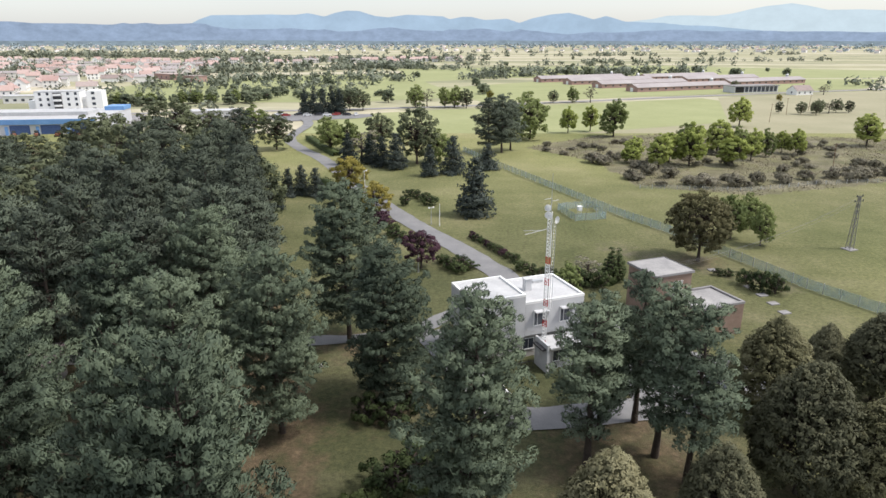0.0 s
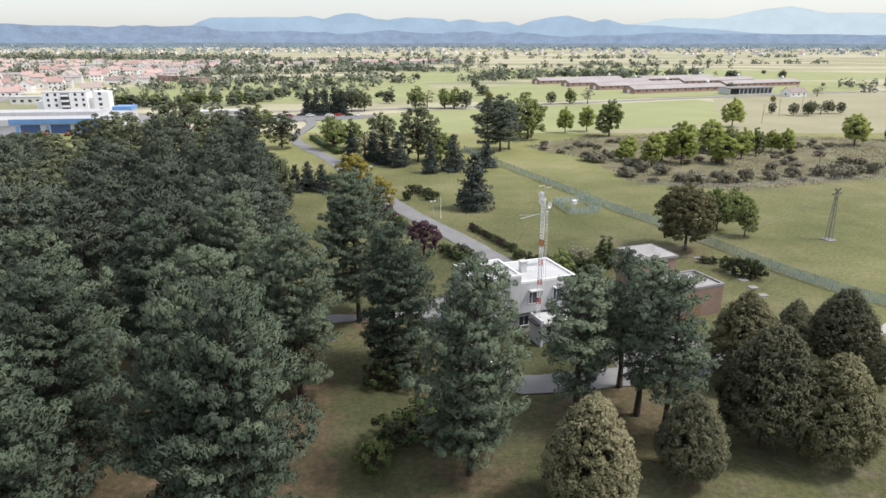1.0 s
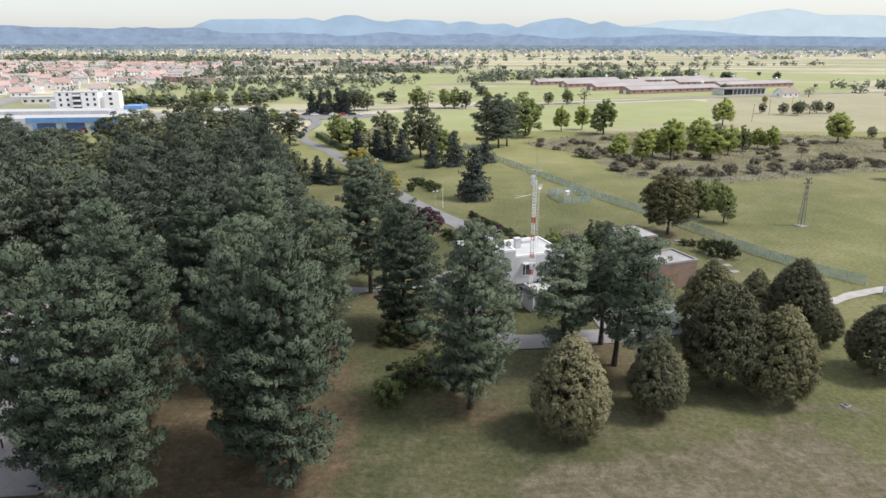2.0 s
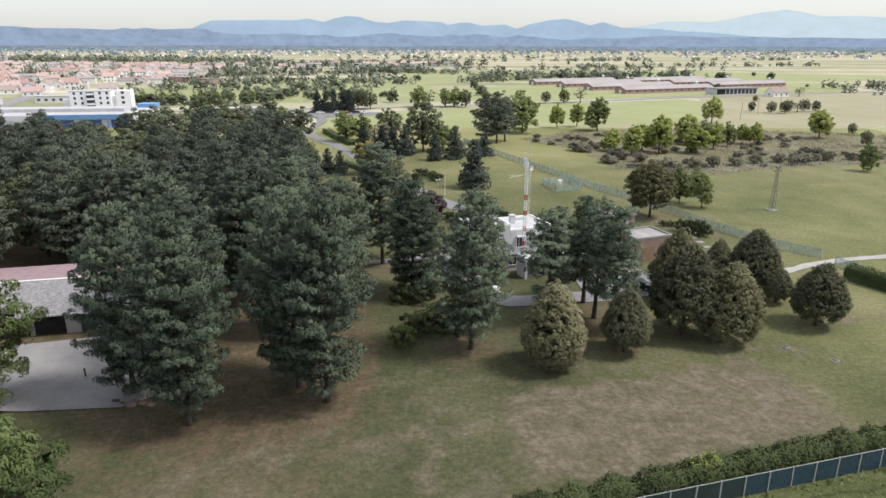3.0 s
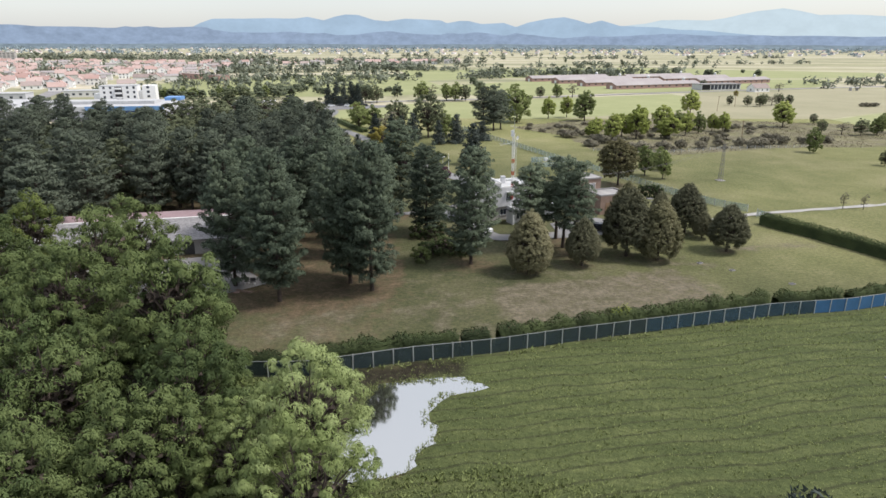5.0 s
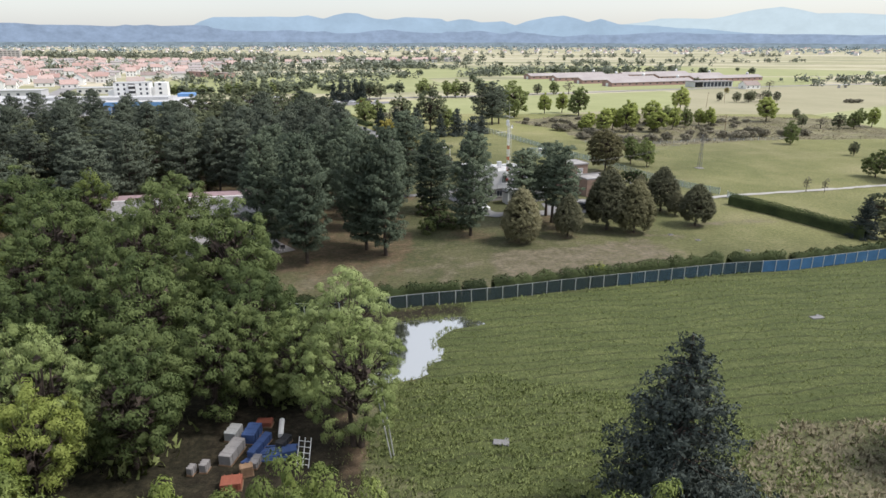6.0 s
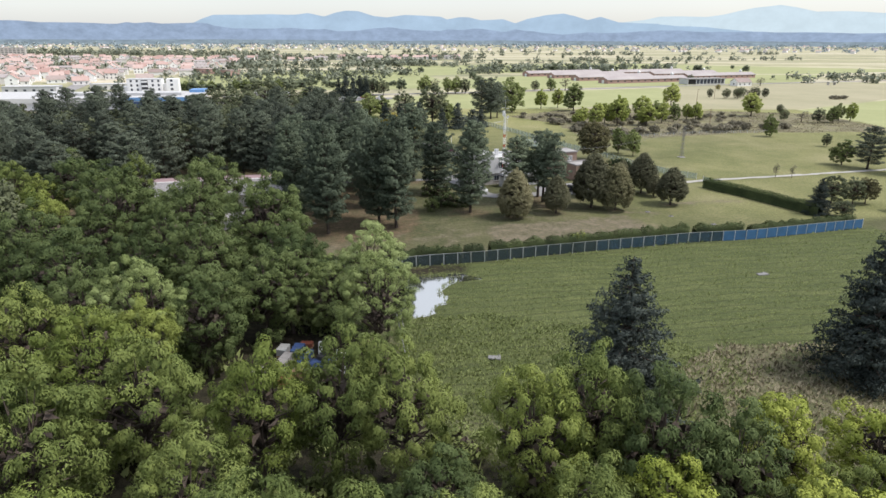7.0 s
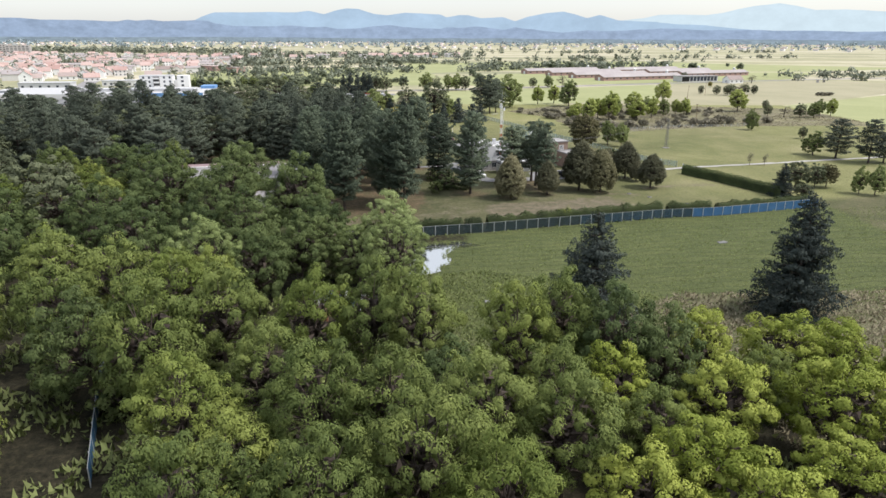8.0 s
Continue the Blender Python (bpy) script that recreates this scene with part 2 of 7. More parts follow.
def ground_material():
    """Lawn, crop, worn and littered earth, and a floor darkened for shade, blended by the zones of the mesh."""
    m = bpy.data.materials.new("ground_cover")
    m.use_nodes = True
    nt = m.node_tree
    p = nt.nodes["Principled BSDF"]
    p.inputs["Roughness"].default_value, p.inputs["Specular IOR Level"].default_value = 0.95, 0.15
    geo = nt.nodes.new("ShaderNodeNewGeometry")
    pos = geo.outputs["Position"]

    def noise_at(scale, detail=5.0, rough=0.6, stretch=None):
        n = node(nt, "TexNoise", Scale=scale, Detail=detail, Roughness=rough)
        if stretch:
            mp = nt.nodes.new("ShaderNodeMapping")
            mp.inputs["Scale"].default_value = stretch
            mp.inputs["Rotation"].default_value = (0, 0, radians(-14))
            nt.links.new(pos, mp.inputs["Vector"])
            nt.links.new(mp.outputs[0], n.inputs["Vector"])
        else:
            nt.links.new(pos, n.inputs["Vector"])
        return n.outputs["Fac"]

    def tone(fac, *cols):
        r = nt.nodes.new("ShaderNodeValToRGB")
        e = r.color_ramp.elements
        e[0].position, e[1].position = 0.3, 0.72
        e[0].color, e[1].color = rgba(cols[0]), rgba(cols[-1])
        for i, c in enumerate(cols[1:-1], 1):
            e.new(0.3 + 0.42 * i / (len(cols) - 1)).color = rgba(c)
        nt.links.new(fac, r.inputs["Fac"])
        return r.outputs["Color"]

    def blend(fac, a, b, kind="MIX"):
        x = nt.nodes.new("ShaderNodeMix")
        x.data_type, x.blend_type = "RGBA", kind
        if isinstance(fac, float):
            x.inputs["Factor"].default_value = fac
        else:
            nt.links.new(fac, x.inputs["Factor"])
        nt.links.new(a, x.inputs["A"])
        nt.links.new(b, x.inputs["B"])
        return x.outputs["Result"]

    def sharpen(zone, scale, detail=6.0):
        """A zone's weight broken up by noise, so that its rim is ragged."""
        s = nt.nodes.new("ShaderNodeMath")
        s.operation = "MULTIPLY_ADD"
        nt.links.new(noise_at(scale, detail, 0.7), s.inputs[0])
        s.inputs[1].default_value = 0.9
        nt.links.new(zone, s.inputs[2])
        r = node(nt, "MapRange", From_Min=0.78, From_Max=1.12)
        nt.links.new(s.outputs[0], r.inputs["Value"])
        return r.outputs[0]

    at = nt.nodes.new("ShaderNodeAttribute")
    at.attribute_name = "zones"
    sep = nt.nodes.new("ShaderNodeSeparateColor")
    nt.links.new(at.outputs["Color"], sep.inputs[0])
    grain = tone(noise_at(1.6, 9.0, 0.82), (0.45, 0.46, 0.43), (1.0, 1.0, 1.0), (1.6, 1.56, 1.42))
    lawn = tone(noise_at(0.06, 9.0, 0.68), (0.044, 0.053, 0.024), (0.086, 0.089, 0.045), (0.158, 0.142, 0.088))
    # paler lawn to north and east, the brighter light there put into its colour
    lit_lawn = nt.nodes.new("ShaderNodeAttribute")
    lit_lawn.attribute_name = "lit_lawn"
    meadow = tone(noise_at(0.03, 7.0, 0.65), (0.152, 0.165, 0.066), (0.224, 0.224, 0.099), (0.30, 0.280, 0.148))
    lawn = blend(lit_lawn.outputs["Fac"], lawn, meadow)
    crop = tone(noise_at(0.25, 8.0, 0.7, (0.35, 1.6, 1)), (0.057, 0.073, 0.028), (0.084, 0.101, 0.039), (0.121, 0.136, 0.056))
    worn = tone(noise_at(0.35, 8.0, 0.75), (0.095, 0.084, 0.056), (0.146, 0.126, 0.090), (0.205, 0.177, 0.132))
    litter_shade = tone(noise_at(0.5, 8.0, 0.7), (0.075, 0.055, 0.038), (0.125, 0.09, 0.06), (0.17, 0.13, 0.085))
    scrub = tone(noise_at(0.12, 8.0, 0.7), (0.10, 0.097, 0.055), (0.165, 0.15, 0.10), (0.24, 0.215, 0.155))
    wave = node(nt, "TexWave", Scale=0.16, Distortion=9.0, Detail=3.0, Detail_Scale=0.35)
    wave.wave_type, wave.bands_direction = "BANDS", "Y"
    mpw = nt.nodes.new("ShaderNodeMapping")
    mpw.inputs["Rotation"].default_value = (0, 0, radians(-10))
    nt.links.new(pos, mpw.inputs["Vector"])
    nt.links.new(mpw.outputs[0], wave.inputs["Vector"])
    rw_ = node(nt, "MapRange", From_Min=0.0, From_Max=0.13, To_Min=0.9, To_Max=0.0)
    nt.links.new(wave.outputs["Fac"], rw_.inputs["Value"])
    furrow = tone(noise_at(0.8), (0.045, 0.052, 0.024), (0.06, 0.065, 0.03))
    crop = blend(rw_.outputs[0], crop, furrow)
    c = blend(sep.outputs[0], lawn, crop)
    c = blend(sharpen(at.outputs["Alpha"], 0.10), c, scrub)
    c = blend(sharpen(sep.outputs[1], 0.35), c, worn)
    c = blend(sharpen(sep.outputs[2], 0.5), c, litter_shade)
    # near-black floor: the wood's shade put into the colour, and the pond's mud
    dark_floor = nt.nodes.new("ShaderNodeAttribute")
    dark_floor.attribute_name = "shade_mud"
    shade_mud = tone(noise_at(0.8, 8.0, 0.7), (0.012, 0.011, 0.008), (0.026, 0.023, 0.016), (0.05, 0.044, 0.028))
    c = blend(dark_floor.outputs["Fac"], c, shade_mud)
    c = blend(1.0, c, grain, "MULTIPLY")
    nt.links.new(c, p.inputs["Base Color"])
    bp = node(nt, "Bump", Strength=0.9, Distance=0.22)
    nt.links.new(noise_at(2.2, 8.0, 0.75), bp.inputs["Height"])
    nt.links.new(bp.outputs[0], p.inputs["Normal"])
    return m


def plain_material():
    """Far meadows and hay fields: long narrow parcels of different crops, with distance haze put into their colours."""
    m = bpy.data.materials.new("meadow_parcels")
    m.use_nodes = True
    nt = m.node_tree
    p = nt.nodes["Principled BSDF"]
    p.inputs["Roughness"].default_value, p.inputs["Specular IOR Level"].default_value = 0.95, 0.1
    geo = nt.nodes.new("ShaderNodeNewGeometry")
    mp = nt.nodes.new("ShaderNodeMapping")
    mp.inputs["Rotation"].default_value = (0, 0, radians(-8))
    mp.inputs["Scale"].default_value = (0.0036, 0.022, 0)
    nt.links.new(geo.outputs["Position"], mp.inputs["Vector"])
    vor = node(nt, "TexVoronoi", Scale=1.0, Randomness=0.9)
    vor.distance = "CHEBYCHEV"
    nt.links.new(mp.outputs[0], vor.inputs["Vector"])
    sep = nt.nodes.new("ShaderNodeSeparateColor")
    nt.links.new(vor.outputs["Color"], sep.inputs[0])
    # crop tones, greyed and lightened for the haze over the plain
    r = nt.nodes.new("ShaderNodeValToRGB")
    e = r.color_ramp.elements
    e[0].color, e[1].color = rgba((0.25, 0.25, 0.165)), rgba((0.48, 0.435, 0.35))
    e.new(0.35).color = rgba((0.315, 0.305, 0.20))
    e.new(0.7).color = rgba((0.40, 0.37, 0.275))
    nt.links.new(sep.outputs[0], r.inputs["Fac"])
    n1 = node(nt, "TexNoise", Scale=0.02, Detail=8.0, Roughness=0.7)
    nt.links.new(geo.outputs["Position"], n1.inputs["Vector"])
    r2 = nt.nodes.new("ShaderNodeValToRGB")
    r2.color_ramp.elements[0].position, r2.color_ramp.elements[1].position = 0.3, 0.7
    r2.color_ramp.elements[0].color, r2.color_ramp.elements[1].color = (0.75, 0.78, 0.72, 1), (1.2, 1.17, 1.15, 1)
    nt.links.new(n1.outputs["Fac"], r2.inputs["Fac"])
    x = nt.nodes.new("ShaderNodeMix")
    x.data_type, x.blend_type = "RGBA", "MULTIPLY"
    x.inputs["Factor"].default_value = 1.0
    nt.links.new(r.outputs["Color"], x.inputs["A"])
    nt.links.new(r2.outputs["Color"], x.inputs["B"])
    nt.links.new(x.outputs["Result"], p.inputs["Base Color"])
    return m


M["ground"] = ground_material()
M["plain"] = plain_material()
M["meadow"] = surface("bright_meadow", (0.225, 0.245, 0.105), (0.31, 0.32, 0.165), 0.02, 0.95, 0.0, 30, space="Object")
M["hayfield"] = surface("hay_field", (0.24, 0.23, 0.14), (0.34, 0.31, 0.21), 0.02, 0.95, 0.0, 30, space="Object")

# ---- mesh tools ----
def soup(name, verts, tris, *mats, index=None, smooth=False, normals=None):
    """A mesh from arrays of corners and triangles; with normals, its pieces shade together as one soft clump."""
    me = bpy.data.meshes.new(name)
    verts, tris = np.asarray(verts, np.float32), np.asarray(tris, np.int32)
    me.vertices.add(len(verts))
    me.vertices.foreach_set("co", verts.ravel())
    me.loops.add(tris.size)
    me.loops.foreach_set("vertex_index", tris.ravel())
    me.polygons.add(len(tris))
    k = tris.shape[1]
    me.polygons.foreach_set("loop_start", np.arange(0, tris.size, k, dtype=np.int32))
    if index is not None:
        me.polygons.foreach_set("material_index", np.asarray(index, np.int32))
    if smooth:
        me.polygons.foreach_set("use_smooth", np.ones(len(tris), bool))
    for mt in mats:
        me.materials.append(mt)
    me.update()
    me.validate()
    if normals is not None:
        me.attributes.new("custom_normal", "FLOAT_VECTOR", "POINT").data.foreach_set("vector", np.asarray(normals, np.float32).ravel())
        me.update()
    return me


def part(name, bm, material, parent, label=""):
    """Links a bmesh, or a finished mesh, as one object under a thing or a part."""
    if isinstance(bm, bmesh.types.BMesh):
        me = bpy.data.meshes.new(name)
        bmesh.ops.recalc_face_normals(bm, faces=bm.faces)
        bm.to_mesh(me)
        bm.free()
        me.materials.append(material)
    else:
        me = bm
    ob = new(name, me)
    ob.parent = parent
    return tagged(ob, label)


def thing(name, m, label, category, group="", kind=""):
    ob = new(name)
    ob.empty_display_size = 0.3
    ob.matrix_basis = m
    return tagged(ob, label, category, group, kind)


def setting(name, me, label, category, m=None):
    ob = new(name, me)
    if m is not None:
        ob.matrix_basis = m
    return tagged(ob, label, category, kind="structure")


def box(bm, x0, x1, y0, y1, z0, z1, m=None):
    vs = [bm.verts.new((x, y, z)) for x in (x0, x1) for y in (y0, y1) for z in (z0, z1)]
    for f in ((0, 1, 3, 2), (4, 6, 7, 5), (0, 4, 5, 1), (2, 3, 7, 6), (0, 2, 6, 4), (1, 5, 7, 3)):
        bm.faces.new([vs[i] for i in f])
    if m is not None:
        bmesh.ops.transform(bm, matrix=m, verts=vs)
    return vs


def block(*boxes, bevel=0.0):
    bm = bmesh.new()
    for b in boxes:
        box(bm, *b)
    if bevel:
        bmesh.ops.bevel(bm, geom=list(bm.edges), offset=bevel, segments=1, affect="EDGES")
    return bm


def rod(bm, a, b, r0, r1=None, sides=6):
    """A tapered rod from a to b."""
    a, b = Vector(a), Vector(b)
    r1 = r0 if r1 is None else r1
    q = (b - a).to_track_quat("Z", "Y").to_matrix()
    rings = []
    for c, r in ((a, r0), (b, r1)):
        rings.append([bm.verts.new(c + q @ Vector((r * math.cos(k * math.tau / sides), r * math.sin(k * math.tau / sides), 0))) for k in range(sides)])
    for k in range(sides):
        bm.faces.new((rings[0][k], rings[0][(k + 1) % sides], rings[1][(k + 1) % sides], rings[1][k]))
    bm.faces.new(rings[0][::-1])
    bm.faces.new(rings[1])
    return bm


def rods(*specs, sides=6):
    bm = bmesh.new()
    for s in specs:
        rod(bm, *s, sides=sides)
    return bm


def gable(bm, x0, x1, y0, y1, z0, z1, over=0.4, thick=0.15):
    """A pitched roof with its ridge along x."""
    ym = (y0 + y1) / 2
    drop = (z1 - z0) / (ym - y0) * over
    prof = [(y0 - over, z0 - drop), (ym, z1), (y1 + over, z0 - drop), (y1 + over, z0 - drop + thick), (ym, z1 + thick), (y0 - over, z0 - drop + thick)]
    ends = [[bm.verts.new((x, y, z)) for y, z in prof] for x in (x0 - over, x1 + over)]
    n = len(prof)
    for i in range(n):
        bm.faces.new((ends[0][i], ends[0][(i + 1) % n], ends[1][(i + 1) % n], ends[1][i]))
    for e, flip in ((ends[0], False), (ends[1], True)):
        for q in ((0, 1, 4, 5), (1, 2, 3, 4)):
            f = [e[i] for i in q]
            bm.faces.new(f if flip else f[::-1])


def gable_walls(bm, x0, x1, y0, y1, z0, z1):
    """A house's walls up to the eaves z0 and with gables up to z1."""
    ym = (y0 + y1) / 2
    a = [bm.verts.new(v) for v in ((x0, y0, 0), (x0, y1, 0), (x0, y1, z0), (x0, ym, z1), (x0, y0, z0))]
    b = [bm.verts.new(v) for v in ((x1, y0, 0), (x1, y1, 0), (x1, y1, z0), (x1, ym, z1), (x1, y0, z0))]
    bm.faces.new(a[::-1])
    bm.faces.new(b)
    for i in range(5):
        bm.faces.new((a[i], a[(i + 1) % 5], b[(i + 1) % 5], b[i]))


def ribbon(points, width, z=0.05, step=2.0, ragged=0.12, seed=1):
    """A road or path of that width along a smooth line through the points."""
    rng = np.random.default_rng(seed)
    pts = [np.array(p, float) for p in points]
    line = []
    for i in range(len(pts) - 1):
        p0, p1, p2, p3 = pts[max(i - 1, 0)], pts[i], pts[i + 1], pts[min(i + 2, len(pts) - 1)]
        n = max(2, int(np.linalg.norm(p2 - p1) / step))
        for s in np.arange(n) / n:
            line.append(0.5 * (2 * p1 + (p2 - p0) * s + (2 * p0 - 5 * p1 + 4 * p2 - p3) * s**2 + (3 * p1 - p0 - 3 * p2 + p3) * s**3))
    line.append(pts[-1])
    line = np.array(line)
    tang = np.gradient(line, axis=0)
    tang /= np.linalg.norm(tang, axis=1)[:, None]
    side = np.c_[-tang[:, 1], tang[:, 0]]
    w = width / 2
    l, r = (line + s * side * (w + rng.normal(0, ragged, len(line)))[:, None] for s in (1, -1))
    n = len(line)
    v = np.r_[np.c_[l, np.full(n, z)], np.c_[r, np.full(n, z)]]
    q = [(i, i + 1, n + i + 1, n + i) for i in range(n - 1)]
    return v, [f[::-1] for f in q]


def inside(px, py, poly):
    """Which of the points lie in the polygon."""
    hit = np.zeros(np.shape(px), bool)
    for (xa, ya), (xb, yb) in zip(poly, poly[1:] + poly[:1]):
        if ya != yb:
            hit ^= ((ya > py) != (yb > py)) & (px < (xb - xa) * (py - ya) / (yb - ya) + xa)
    return hit


def near_line(px, py, pts):
    """Distance of points from a polyline."""
    best = np.full(np.shape(px), 1e9)
    for (xa, ya), (xb, yb) in zip(pts, pts[1:]):
        dx, dy = xb - xa, yb - ya
        s = np.clip(((px - xa) * dx + (py - ya) * dy) / (dx * dx + dy * dy), 0, 1)
        best = np.minimum(best, np.hypot(px - xa - s * dx, py - ya - s * dy))
    return best

# ---- vegetation tools ----
def unit(v):
    return v / np.maximum(np.linalg.norm(v, axis=-1, keepdims=True), 1e-9)


def blades(rng, centre, axis, count, length, width, spread, scatter=0.12):
    """Pointed blades in tufts: count of them at each centre, round its axis."""
    c = np.repeat(centre, count, 0)
    a = np.repeat(axis, count, 0)
    d = unit(a + rng.normal(0, spread, c.shape))
    c = c + rng.normal(0, scatter, c.shape)
    s = unit(np.cross(d, rng.normal(0, 1, c.shape)))
    ln = length * rng.uniform(0.6, 1.25, (len(c), 1))
    w = width * rng.uniform(0.7, 1.3, (len(c), 1)) / 2
    v = np.stack([c - s * w, c + s * w, c + d * ln], 1).reshape(-1, 3)
    return v, np.arange(len(v)).reshape(-1, 3)


def leaves(rng, centre, normal, length, width, spread, droop=0.2):
    """Leaf sprays laid like loose shingles over clumps: one at each centre, facing along its normal."""
    face = unit(normal + rng.normal(0, spread, centre.shape))
    d = unit(np.cross(face, rng.normal(0, 1, centre.shape)) + face * 0.35 + (0, 0, -droop))
    s = unit(np.cross(face, d))
    ln = length * rng.uniform(0.6, 1.3, (len(centre), 1))
    w = width * rng.uniform(0.7, 1.3, (len(centre), 1)) * 0.62
    v = np.stack([centre + s * w, centre + d * ln, centre - s * w * 0.8 + d * ln * 0.25], 1)
    return outward(v, unit(normal * 0.8 + face * 0.35))


def outward(v, n):
    """Triangles wound to face along their normals: corners, triangles and a normal for each corner."""
    g = np.cross(v[:, 1] - v[:, 0], v[:, 2] - v[:, 0])
    back = (g * n).sum(1) < 0
    v[back] = v[back][:, ::-1]
    return v.reshape(-1, 3), np.arange(len(v) * 3).reshape(-1, 3), np.repeat(n, 3, 0)


def cores(rng, centre, radius, count, flat=1.0):
    """The dense inside of leaf clumps: many small ragged sprays of all directions."""
    n = len(centre)
    c = np.repeat(centre, count, 0)
    r = np.repeat(np.broadcast_to(radius, (n,)), count)[:, None]
    squash = np.array((1.0, 1.0, flat))
    n = unit(rng.normal(0, 1, c.shape))
    c = c + n * rng.uniform(0.1, 0.62, (len(c), 1)) * r * squash
    v = c[:, None] + unit(rng.normal(0, 1, (len(c), 3, 3))) * r[:, None] * rng.uniform(0.3, 0.5, (len(c), 3, 1)) * squash
    return outward(v, n)


def joined(*pieces):
    """One list of corners, triangles and normals from several."""
    vs, ts, ns, n = [], [], [], 0
    for v, t, m in pieces:
        vs.append(v)
        ts.append(t + n)
        ns.append(m)
        n += len(v)
    return np.concatenate(vs), np.concatenate(ts), np.concatenate(ns)


def tubes(lines, sides=5):
    """Tapered limbs: each line is a list of (place, radius)."""
    vs, fs, n = [], [], 0
    ang = np.arange(sides) * math.tau / sides
    for ln in lines:
        for i, (p, r) in enumerate(ln):
            d = unit(np.array(ln[min(i + 1, len(ln) - 1)][0]) - np.array(ln[max(i - 1, 0)][0]))
            u = unit(np.cross(d, (0.31, 0.87, 0.21)))
            w = np.cross(d, u)
            vs.append(np.array(p) + r * (np.cos(ang)[:, None] * u + np.sin(ang)[:, None] * w))
            if i:
                for k in range(sides):
                    a, b = n - sides + k, n - sides + (k + 1) % sides
                    fs.append((a, b, b + sides, a + sides))
            n += sides
    return np.concatenate(vs), np.array(fs)


def trunk_line(rng, h, r, sway=0.25, steps=7):
    off = np.cumsum(rng.normal(0, sway / steps, (steps + 1, 2)), 0)
    off -= off[0]
    return [((off[i][0], off[i][1], h * i / steps), r * (1.25 if i == 0 else 1.0) * (1 - 0.9 * i / steps) + 0.02) for i in range(steps + 1)]


def conifer(seed, h, r, base, mat, shape="pine", count=9, blade=0.7, step=0.85, gap=0.75):
    """A conifer's trunk with limbs, and its crown of needle pads on whorls of branches."""
    rng = np.random.default_rng(seed)
    pine = shape == "pine"
    stem = trunk_line(rng, h, h * 0.013 + 0.06)
    lines, cen, axs, rad_c, deep = [stem], [], [], [], []
    zb, z, turn = base * h, base * h, rng.uniform(0, 6)
    lean = rng.normal(0, 0.25, 2)
    while z < h * 0.985:
        u = (z - zb) / (h - zb)
        if pine:
            rad = r * min(1.0, 0.8 + 1.2 * u) * (1 - u**1.9) ** 0.8 + 0.2
            rise, n = -0.05 + 0.7 * u, int(rng.integers(4, 7))
        else:
            rad = r * (1 - u) ** 0.92 * min(1.0, 0.85 + 2 * u) + 0.1
            rise, n = -0.18 + 0.8 * u**1.3, int(rng.integers(7, 10))
        sx, sy = stem[min(len(stem) - 1, int(z / h * 7))][0][:2]
        whorl = rng.uniform(0.85, 1.1)
        for k in range(n):
            turn += math.tau / n + rng.normal(0, 0.35)
            ln = rad * (rng.uniform(0.68, 1.14) if pine else rng.uniform(0.7, 1.15)) * whorl
            ln *= 1 + 0.15 * (math.cos(turn) * lean[0] + math.sin(turn) * lean[1])
            out = np.array((math.cos(turn), math.sin(turn), 0))
            lat = np.array((-out[1], out[0], 0))
            root = np.array((sx, sy, z + rng.normal(0, step * 0.18)))
            up = rise + rng.normal(0, 0.1)
            if ln > 1.0:
                lines.append([(root, 0.05 + 0.012 * ln), (root + out * ln * 0.85 + (0, 0, up * ln * 0.7), 0.012)])
            inner = 0.38 if pine else 0.25
            nodes = max(1, int(ln * (1 - inner) / gap))
            for j in range(nodes):
                s = inner + (1 - inner) * (j + rng.uniform(0.4, 1)) / nodes
                p = root + out * ln * s + (0, 0, up * ln * s + (0.12 if pine else 0.06) * ln * s * s)
                wide = min(ln * s, 2.4) * (1.15 - 0.55 * s) * (0.85 if pine else 1.0)
                for side in ((-1, 0, 1) if ln * s > 1.6 else (-1, 1) if ln * s > 0.8 else (0,)):
                    q = p + lat * side * rng.uniform(0.3, 0.6) * wide + out * rng.normal(0, 0.2) + rng.normal(0, 0.13, 3)
                    q[2] += (0.18 if side == 0 else -0.16 * wide) if pine else -0.10 * abs(side) * wide
                    cen.append(q)
                    rad_c.append((0.6 if pine else 0.48) * rng.uniform(0.65, 1.35) * (0.75 + 0.25 * (1 - u)) * (gap / 0.85) ** 0.7)
                    axs.append(out * (0.5 if pine else 1.0) + lat * side * 0.45 + np.array((0, 0, 0.8 if pine else 0.25)))
            for j in range(max(1, int(ln / (0.8 * gap)))):
                s = 0.08 + (0.47 if pine else 0.6) * rng.random()
                deep.append(root + out * ln * s + lat * rng.normal(0, 0.3) * ln * s + (0, 0, up * ln * s - rng.uniform(0.0, 0.35)))
        z += step * rng.uniform(0.8, 1.2)
    cen.append(np.array((*stem[-1][0][:2], h - 0.5)))
    axs.append(np.array((0, 0, 1.6)))
    rad_c.append(0.2)
    cen, axs, rad_c = np.array(cen), unit(np.array(axs)), np.array(rad_c)
    ci = np.repeat(np.arange(len(cen)), count)
    dn = unit(rng.normal(0, 1, (len(ci), 3)) * (1, 1, 0.7) + axs[ci] * 0.9)
    top = unit(dn + axs[ci] * 0.4)
    fine = leaves(rng, cen[ci] + dn * rad_c[ci][:, None] * rng.uniform(0.75, 1.05, (len(ci), 1)) * (1, 1, 0.72), top, blade, blade * 0.5, 0.55, -0.15 if pine else 0.15)
    v, t, nv = joined(fine, cores(rng, cen, rad_c, 6, 0.7), cores(rng, np.array(deep), gap * 1.05, 7, 0.75))
    vt, ft = tubes(lines)
